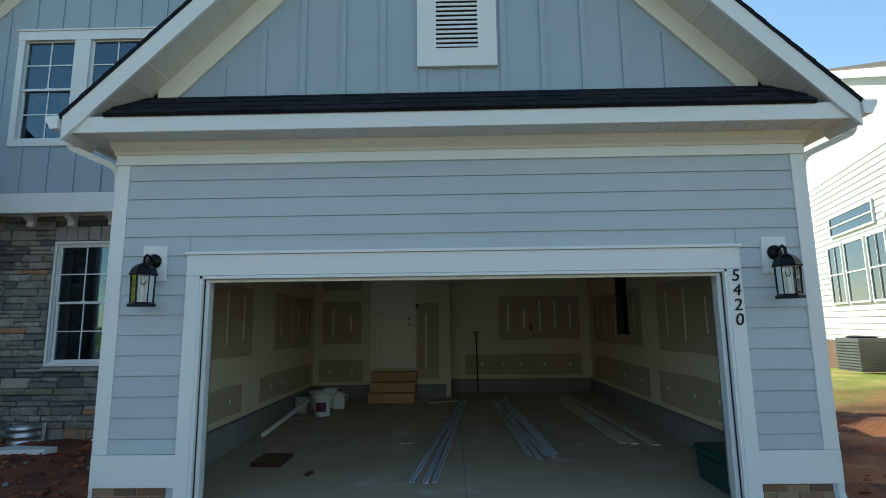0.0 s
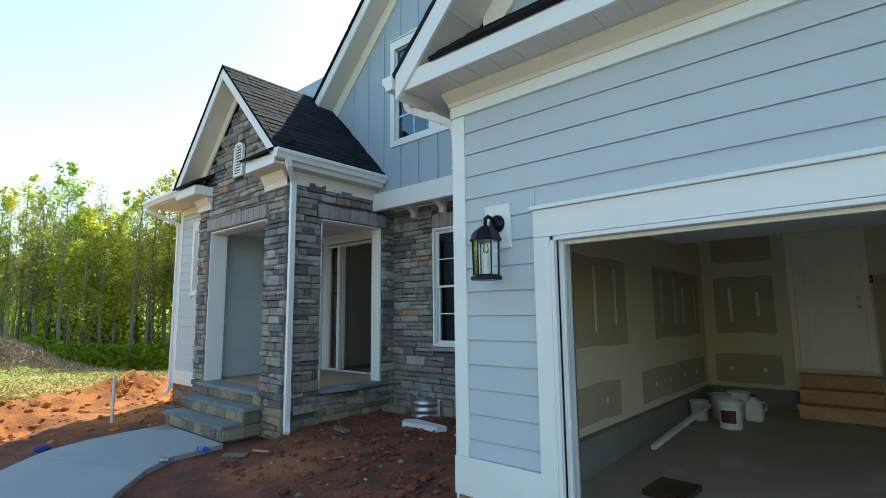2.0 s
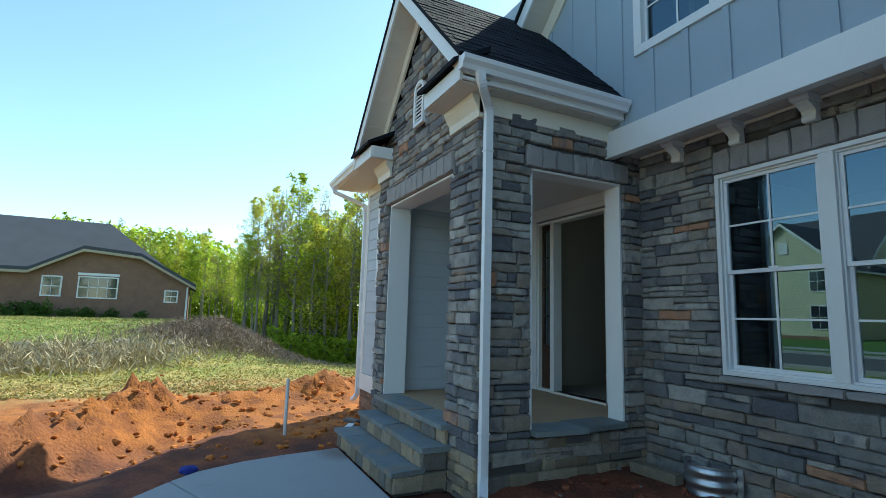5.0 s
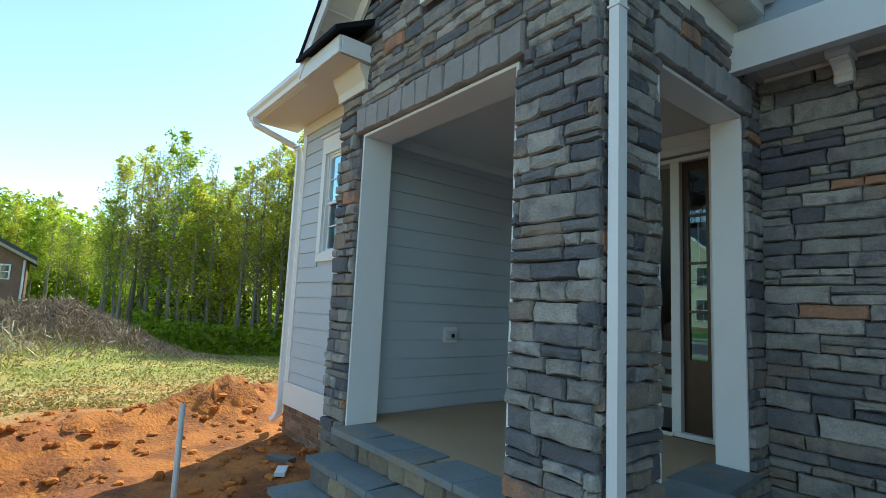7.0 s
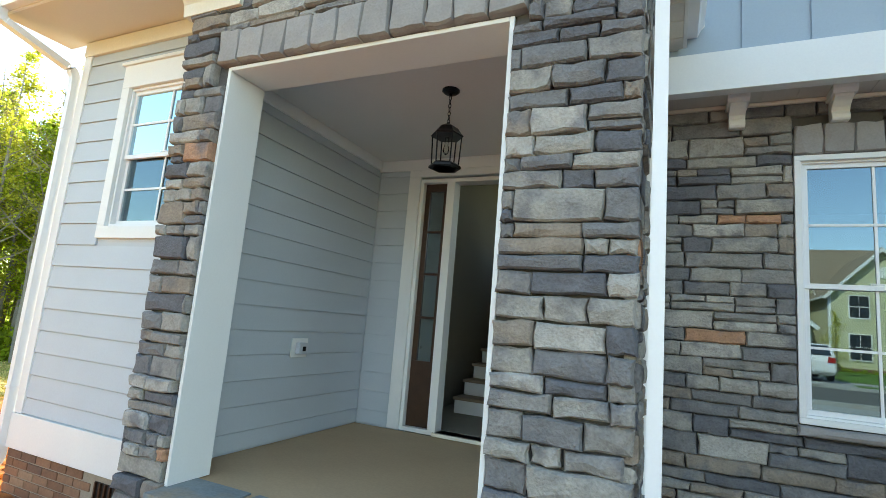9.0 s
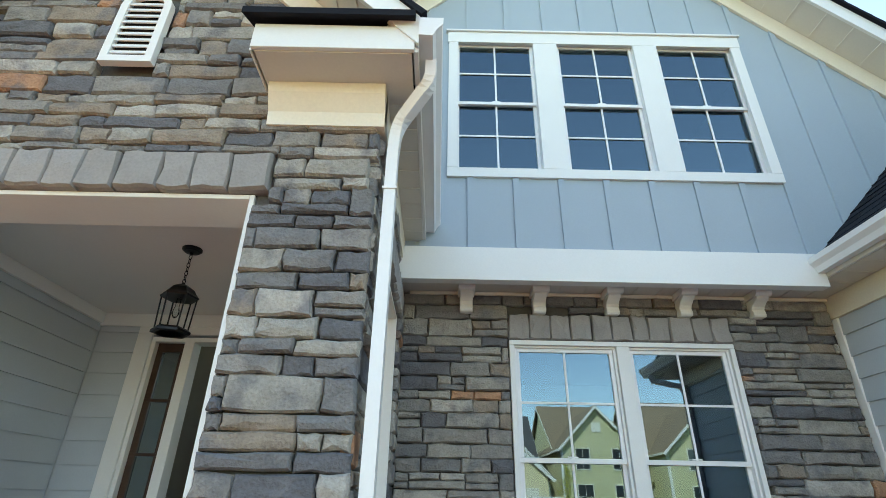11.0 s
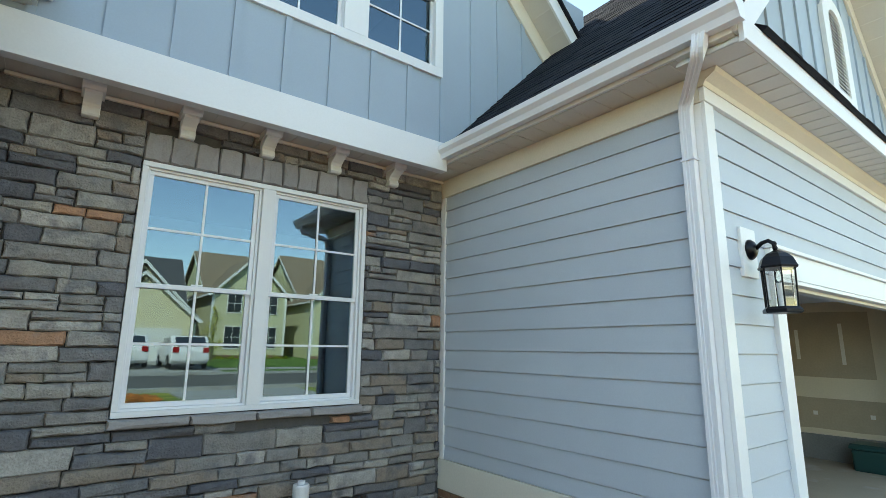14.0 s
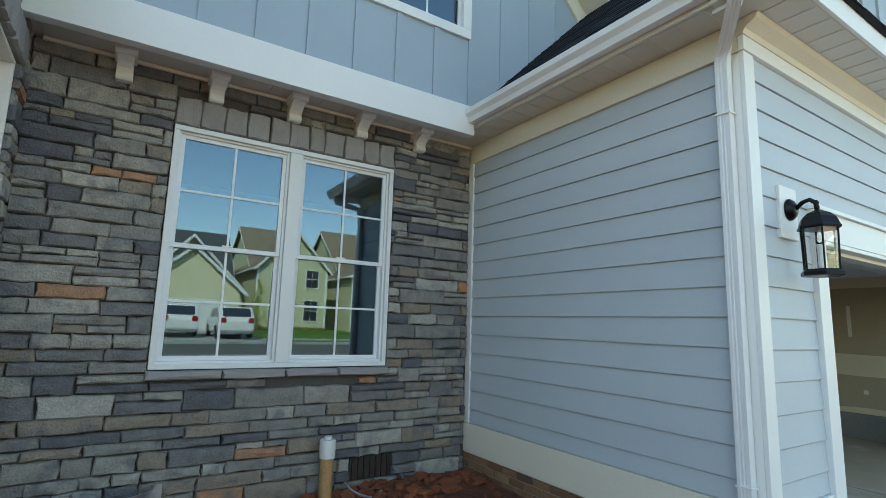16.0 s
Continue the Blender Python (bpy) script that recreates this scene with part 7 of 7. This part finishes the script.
def shrub(x, y, s, seed, mat, label):
    r2 = random.Random(seed)
    t = thing("shrub", (x, y, ground_height(x, y)), label, "shrub", "foundation shrubs")
    verts, faces = [], []
    for _ in range(260):
        d = Vector((r2.gauss(0, 1), r2.gauss(0, 1), abs(r2.gauss(0, 1)))).normalized() * s * r2.uniform(0.5, 1.0) * (1 + 0.2 * r2.gauss(0, 1))
        u = Vector((r2.gauss(0, 1), r2.gauss(0, 1), r2.gauss(0, 1))).normalized() * s * 0.16
        w = u.cross(d).normalized() * s * 0.10
        k = len(verts)
        p = d + Vector((0, 0, 0.05))
        verts += [tuple(p - u), tuple(p + w), tuple(p + u), tuple(p - w)]
        faces.append((k, k + 1, k + 2, k + 3))
    me = bpy.data.meshes.new("leaves")
    me.from_pydata(verts, [], faces)
    me.materials.append(mat)
    o = new("leaves", me)
    o.parent = t
    bm = bmesh.new()
    for i in range(4):
        tube(bm, [(0, 0, -0.1), (0.3 * s * math.cos(i * 1.6), 0.3 * s * math.sin(i * 1.6), 0.7 * s)], [0.02, 0.006], 5)
    part("stems", bm, BARK, t)


for i, y in enumerate((-5.2, -4.2, -2.9, -2.0, -0.9, 0.6)):
    shrub(-36.4, y, (0.7, 0.8, 0.45, 0.55, 0.5, 0.4)[i], 200 + i, LEAVES[2], "dark green shrub against the brick wall")

# neighbour with white side wall, stone front and timber porch
NB = pose(9.6, 5.5, 0.25, 0, 0, -17)
nh = thing("stone_house", (0, 0, 0), "white-sided house with a stone front and timber porch posts", "house")
nh.matrix_basis = NB
gable_block(nh, 0.0, 4.6, 0.0, 7.0, -0.3, 3.9, 2.7, MORTAR, ROOFTAN, "y", 0.3, "stone_gable")
stone_field(nh, (0.0, 0.0, 0), 0, 4.6, -0.1, 6.3, [(1.50, 2.65, 0.9, 3.3)], 61, 120, depth=0.05, outline=lambda u, z: z < 3.8 or z < 6.5 - abs(u - 2.3) * 1.18, scale=1.1, near=(2.0, 2.0))
for u in (1.18, 2.66):
    bm = bmesh.new()
    box(bm, u, u + 0.30, -0.10, -0.06, 0.95, 3.0)
    for i in range(12):
        box(bm, u + 0.04, u + 0.26, -0.115, -0.101, 1.0 + i * 0.16, 1.1 + i * 0.16)
    part("shutter", bm, CEILING, nh)
far_window(nh, 1.56, 2.6, 1.0, 2.75, -0.06)
bm = bmesh.new()
prism(bm, [(1.5 + 0.58 + 0.58 * math.cos(math.pi * i / 10), 2.85 + 0.42 * math.sin(math.pi * i / 10)) for i in range(11)], -0.10, -0.02)
part("arch_window", bm, WHITE, nh)
bm = bmesh.new()
prism(bm, [(2.08 + 0.46 * math.cos(math.pi * i / 10), 2.88 + 0.30 * math.sin(math.pi * i / 10)) for i in range(11)], -0.11, -0.101)
part("arch_pane", bm, DARKPANE, nh)
bm = bmesh.new()
prism(bm, [(2.1 - 0.2, 4.5), (2.1 + 0.2, 4.5), (2.1 + 0.2, 5.1), (2.1, 5.3), (2.1 - 0.2, 5.1)], -0.09, -0.02)
part("gable_vent", bm, WHITE, nh)
gable_block(nh, 0.0, 12.5, 4.5, 22.0, -0.3, 6.6, 4.0, WHITESIDE, ROOFTAN, "x", 0.35, "main_block")
lap_lines(nh, 0.0, 4.6, 21.8, 0.75, 6.5, WHITESIDE, "x")
bm = bmesh.new()
box(bm, -0.06, -0.001, 4.5, 22.0, -0.3, 0.72)
part("brick_base", bm, BRICKFAR, nh)
for a, b, z0, z1 in ((9.4, 10.4, 2.05, 3.95), (10.7, 12.0, 2.05, 3.95), (12.3, 13.3, 2.05, 3.95), (9.9, 12.9, 4.35, 4.95)):
    far_window(nh, a, b, z0, z1, -0.03, "x", 1 if b - a > 1.1 else 2)
bm = bmesh.new()
box(bm, -0.03, 0.0, 4.5, 4.7, 0.7, 6.5)
part("corner_board", bm, WHITE, nh)
gable_block(nh, 0.0, 5.0, 0.4, 8.2, 3.6, 4.8, 5.0, SAGE, ROOFTAN, "x", 0.35, "front_block")
gable_block(nh, 6.7, 9.6, 0.5, 6.0, 3.4, 6.6, 1.6, MORTAR, ROOFGRAY, "y", 0.3, "dormer")
stone_field(nh, (6.7, 0.5, 0), 0, 2.9, 4.6, 8.0, [(0.85, 2.05, 5.0, 6.75)], 62, 0, depth=0.05, outline=lambda u, z: z < 6.5 or z < 8.1 - abs(u - 1.45) * 1.1, scale=1.2)
stone_field(nh, (6.7, 5.8, 0), -90, 5.2, 4.4, 6.6, [], 64, 0, depth=0.05, scale=1.2)
far_window(nh, 7.6, 8.7, 5.1, 6.6, 0.46)
bm = bmesh.new()
prism(bm, [(-0.3, 3.55), (4.0, 4.9), (4.0, 4.75), (-0.3, 3.35)], 4.7, 12.6, "x")
part("porch_roof", bm, ROOFGRAY, nh)
bm = bmesh.new()
box(bm, 4.65, 12.6, -0.28, -0.02, 2.95, 3.35)
part("porch_beam", bm, CREAM, nh)
bm = bmesh.new()
box(bm, 4.65, 12.6, 0.0, 3.6, -0.3, 0.45)
part("porch_deck", bm, STEMWALL, nh)
bm = bmesh.new()
box(bm, 4.61, 12.5, 3.6, 4.4, -0.3, 4.6)
part("porch_wall", bm, SAGE, nh)
stone_field(nh, (4.61, 3.6, 0), 0, 5.0, 0.5, 3.2, [(1.9, 3.2, 0.4, 2.9)], 63, 0, depth=0.05, scale=1.3)
far_window(nh, 6.6, 7.7, 0.55, 2.75, 3.55)
for u in (5.6, 7.6, 9.4, 11.6):
    bm = bmesh.new()
    box(bm, u - 0.13, u + 0.13, -0.26, 0.0, 0.45, 2.95)
    ps = part("post", bm, PINE, nh, "raw timber porch post")
    bm = bmesh.new()
    prism(bm, [(u + 0.13, 2.2), (u + 0.75, 2.95), (u + 0.95, 2.95), (u + 0.13, 1.95)], -0.2, -0.06)
    part("brace", bm, PINE, ps)
for i in range(3):
    bm = bmesh.new()
    box(bm, 8.0, 10.2, -1.1 + 0.32 * i, -0.01, -0.25, -0.05 + 0.17 * i)
    part("step", bm, STEMWALL, nh)
bm = bmesh.new()
tube(bm, [(5.0, -0.32, 3.4), (5.0, -0.34, 3.1), (5.25, -0.3, 2.9), (5.25, -0.3, 0.2), (5.35, -0.5, 0.0)], 0.05, 6)
part("downspout", bm, WHITE, nh)
gable_block(nh, 12.7, 19.5, 0.6, 9.0, -0.3, 3.4, 2.6, SAGE, ROOFTAN, "y", 0.3, "garage_block")
# solid near-black slab stands in for the shaded inside of an open garage
bm = bmesh.new()
box(bm, 13.6, 18.6, 0.5, 0.62, -0.2, 2.4)
part("garage_dark_panel", bm, UNLIT_DARK, nh)
bm = bmesh.new()
solid_with_holes(bm, 13.4, 18.8, -0.2, 2.65, 0.44, 0.58, [(13.6, 18.6, -0.3, 2.4)])
part("garage_casing", bm, WHITE, nh)
ac = thing("air_conditioner", tuple(NB @ Vector((-1.0, 9.2, 0.05))), "gray outdoor air-conditioning unit beside the white wall", "air conditioner")
bm = bmesh.new()
box(bm, -0.42, 0.42, -0.42, 0.42, 0, 0.9)
part("cabinet", bm, STEMWALL, ac)
for i in range(10):
    bm = bmesh.new()
    za, zb = 0.07 + i * 0.08, 0.10 + i * 0.08
    for q in ((-0.44, 0.44, -0.44, -0.421), (-0.44, 0.44, 0.421, 0.44), (-0.44, -0.421, -0.42, 0.42), (0.421, 0.44, -0.42, 0.42)):
        box(bm, *q, za, zb)
    part("louvre", bm, STEMWALL, ac)
bm = bmesh.new()
lathe(bm, [(0.35, 0.9), (0.35, 0.94), (0.3, 0.95), (0.05, 0.95)], 16)
part("fan_guard", bm, BLACK, ac)

FLAGCOL = {"red": (0.6, 0.02, 0.03), "yellow": (0.75, 0.55, 0.02)}
for nm, x, y in (("yellow", 7.6, 5.0), ("yellow", 14.5, 2.2), ("red", 4.9, 4.35), ("red", 6.4, 3.05), ("yellow", 8.6, 10.4)):
    fg = thing("marker_flag", (x, y, ground_height(x, y)), "small %s utility flag on a wire in the clay" % nm, "flag", "utility flags")
    bm = bmesh.new()
    tube(bm, [(0, 0, -0.05), (0, 0, 0.26)], 0.003, 5)
    part("wire", bm, GALV, fg)
    bm = bmesh.new()
    prism(bm, [(0, 0.17), (0.10, 0.18), (0.11, 0.26), (0, 0.26)], -0.001, 0.001)
    part("flag", bm, material("flag_" + nm, FLAGCOL[nm], 0.6, vary=0.05, bump=0), fg)
for x, y, r in ((4.9, 3.55, 0.35), (6.6, 2.75, 0.42)):
    hs2 = thing("conduit_loop", (x, y, ground_height(x, y)), "black plastic conduit looping out of the clay", "conduit")
    bm = bmesh.new()
    tube(bm, [(r * math.cos(math.pi * i / 14), 0.1 * math.sin(math.pi * i / 14), r * 0.9 * math.sin(math.pi * i / 14) - 0.02) for i in range(15)], 0.012, 7)
    part("loop", bm, BLACK, hs2, smooth=True)

# ---- across the street ----
ASPHALT = material("asphalt", (0.12, 0.115, 0.105), 0.9, vary=0.12, scale=1, fine=40, bump=0.3, bump_dist=0.003)
SLOPE = 0.033


def sheet(name, x0, x1, y0, y1, lift, mat, label):
    """A ground strip that follows the rising street side."""
    bm = bmesh.new()
    pts = [(y0, -SLOPE * (y0 + 8) + lift), (y1, -SLOPE * (y1 + 8) + lift), (y1, -SLOPE * (y1 + 8) + lift - 0.4), (y0, -SLOPE * (y0 + 8) + lift - 0.4)]
    prism(bm, pts, x0, x1, "x")
    return structure(name, bm, mat, label)


LAWN = material("mown_lawn", (0.085, 0.17, 0.02), 0.9, vary=0.3, scale=1.2, fine=30, bump=0.5, bump_dist=0.02)
sheet("road", -120, 120, -16.0, -9.6, 0.0, ASPHALT, "asphalt street")
sheet("pavement_kerb", -120, 120, -9.59, -9.3, 0.10, CONCRETE, "concrete kerb")
sheet("pavement_kerb", -120, 120, -16.3, -16.01, 0.12, CONCRETE, "concrete kerb")
sheet("pavement", -120, 120, -19.0, -17.7, 0.12, CONCRETE, "concrete sidewalk across the street")
sheet("lawn", -120, 120, -17.69, -16.31, 0.10, LAWN, "mown lawn verge")
sheet("lawn", -120, 120, -60, -19.01, 0.11, LAWN, "mown lawn in front of the houses")
sheet("driveway", -5.0, 0.6, -26.0, -16.31, 0.135, CONCRETE, "concrete driveway across the street")


def street_house(x, y, w, d, eave, rise, mat, roof, label, wing=None, turn=180):
    """A two-storey gabled house facing the street."""
    z = -SLOPE * (y + 8)
    h = thing("street_house", (x, y, z), label, "house", "houses across the street")
    h.rotation_euler = (0, 0, radians(turn))
    gable_block(h, -w / 2, w / 2, 0, d, -0.5, eave, rise, mat, roof, "y", 0.35)
    lap_lines(h, 0.0, -w / 2, w / 2, 0.3, eave, mat, "y", 0.22)
    for wx in (-w * 0.28, w * 0.22):
        far_window(h, wx - 0.55, wx + 0.55, 0.9, 2.5, -0.04)
        if eave > 4:
            far_window(h, wx - 0.5, wx + 0.5, 3.6, 5.0, -0.04)
    bm = bmesh.new()
    box(bm, -0.35, 0.35, -0.07, -0.035, eave + rise * 0.35, eave + rise * 0.6)
    part("gable_vent", bm, WHITE, h)
    for s in (-1, 1):
        bm = bmesh.new()
        box(bm, s * w / 2 - 0.09, s * w / 2 + 0.09, -0.045, 0.1, 0, eave)
        part("corner_board", bm, WHITE, h)
    bm = bmesh.new()
    box(bm, -w / 2 - 0.03, w / 2 + 0.03, -0.06, 0.0, -0.5, 0.35)
    part("brick_base", bm, BRICKFAR, h)
    gable_block(h, -w / 2 + 0.3, w / 2 - 0.3, d * 0.3, d + 4, eave - 0.4, eave + 0.2, rise + 1.2, mat, roof, "x", 0.35, "rear_block")
    if wing:
        gable_block(h, *wing, mat, roof, "y", 0.3, "wing")
        bm = bmesh.new()
        box(bm, wing[0] + 0.7, wing[1] - 0.7, wing[2] - 0.04, wing[2], 0.0, 2.2)
        gdr = part("garage_door", bm, WHITE, h)
        for i in range(4):
            bm = bmesh.new()
            box(bm, wing[0] + 0.72, wing[1] - 0.72, wing[2] - 0.055, wing[2] - 0.041, 0.04 + 0.55 * i, 0.53 + 0.55 * i)
            part("door_panel", bm, CEILING, gdr)
    return h


street_house(-2.4, -27.0, 7.0, 9, 3.1, 3.6, BEIGE, ROOFGRAY, "beige gabled house with a white garage door", (-3.2, 3.2, -1.2, 4, -0.4, 3.0, 2.8))
street_house(5.4, -29.0, 5.6, 11, 5.2, 2.9, SAGE, ROOFTAN, "sage green gabled house with tan roof")
street_house(13.6, -27.5, 7.2, 11, 5.0, 3.4, SAGE, ROOFTAN, "sage green house with a white porch", (-6.0, -1.4, -1.5, 5, -0.4, 3.2, 2.0))
street_house(24.5, -29, 8, 10, 5.2, 3.4, BEIGE, ROOFGRAY, "beige gabled house with gray roof")
street_house(-13.5, -29, 8, 10, 5.2, 3.4, BEIGE, ROOFTAN, "beige gabled house with tan roof")
street_house(-26, -28, 8, 10, 5.2, 3.6, SAGE, ROOFGRAY, "sage house with gray roof")

CARPAINT = material("white_car_paint", (0.80, 0.80, 0.80), 0.2, vary=0.01, scale=2, fine=20, bump=0)
TYRE = material("tyre_rubber", (0.02, 0.02, 0.02), 0.8, vary=0.1, scale=10, fine=60)
REDLAMP = material("red_tail_lamp", (0.35, 0.01, 0.01), 0.2, vary=0.05, bump=0)


def car(x, y, turn, label):
    c = thing("car", (x, y, -SLOPE * (y + 8) + 0.14), label, "car", "parked cars")
    c.rotation_euler = (0, 0, radians(turn))
    bm = bmesh.new()
    prism(bm, [(-2.3, 0.35), (-2.35, 0.75), (-2.25, 1.0), (-1.0, 1.12), (-0.2, 1.66), (1.6, 1.70), (2.15, 1.15), (2.3, 0.9), (2.3, 0.40), (1.9, 0.25), (-1.9, 0.25)], -0.92, 0.92, "x")
    part("body", bm, CARPAINT, c, bevel=0.10)
    bm = bmesh.new()
    prism(bm, [(-0.78, 1.16), (-0.16, 1.58), (1.5, 1.60), (1.95, 1.16)], -0.935, 0.935, "x")
    part("side_windows", bm, DARKPANE, c)
    bm = bmesh.new()
    prism(bm, [(1.70, 1.62), (2.17, 1.18), (2.19, 1.20), (1.72, 1.64)], -0.72, 0.72, "x")
    part("rear_window", bm, DARKPANE, c)
    for s in (-1, 1):
        bm = bmesh.new()
        box(bm, s * 0.72 - 0.14, s * 0.72 + 0.14, 2.27, 2.34, 0.85, 1.1)
        part("tail_lamp", bm, REDLAMP, c)
        for yy in (-1.45, 1.4):
            bm = bmesh.new()
            lathe(bm, [(0.2, -0.1), (0.33, -0.1), (0.35, -0.06), (0.35, 0.06), (0.33, 0.1), (0.2, 0.1)], 18)
            bmesh.ops.rotate(bm, verts=bm.verts[:], matrix=Matrix.Rotation(radians(90), 3, "Y"))
            bmesh.ops.translate(bm, verts=bm.verts[:], vec=(s * 0.86, yy, 0.35))
            wh = part("tyre", bm, TYRE, c)
            bm = bmesh.new()
            lathe(bm, [(0.05, -0.105), (0.19, -0.10), (0.19, 0.10), (0.05, 0.105)], 14)
            bmesh.ops.rotate(bm, verts=bm.verts[:], matrix=Matrix.Rotation(radians(90), 3, "Y"))
            bmesh.ops.translate(bm, verts=bm.verts[:], vec=(s * 0.86, yy, 0.35))
            part("rim", bm, GALV, wh)
    bm = bmesh.new()
    box(bm, -0.26, 0.26, 2.31, 2.33, 0.62, 0.76)
    part("number_plate", bm, CEILING, c)


car(-0.9, -19.3, 0, "white hatchback parked on the driveway across the street")
car(-3.6, -20.3, 0, "white car parked beside the other one")
plant(2, 1.6, -23.5, 0.35, 1.0)
for i in range(7):
    x = 3.2 + i * 0.8
    shrub(x, -28.0 + (0.0 if i < 7 else 0), 0.4, 300 + i, LEAVES[0], "low green shrub before the house across the street")
rubble("dirt_heap", 160, (-7.5, -3.8, -8.2, -6.2), (0.06, 0.22), ORANGECLOD, "orange dirt heap by the street", 98)
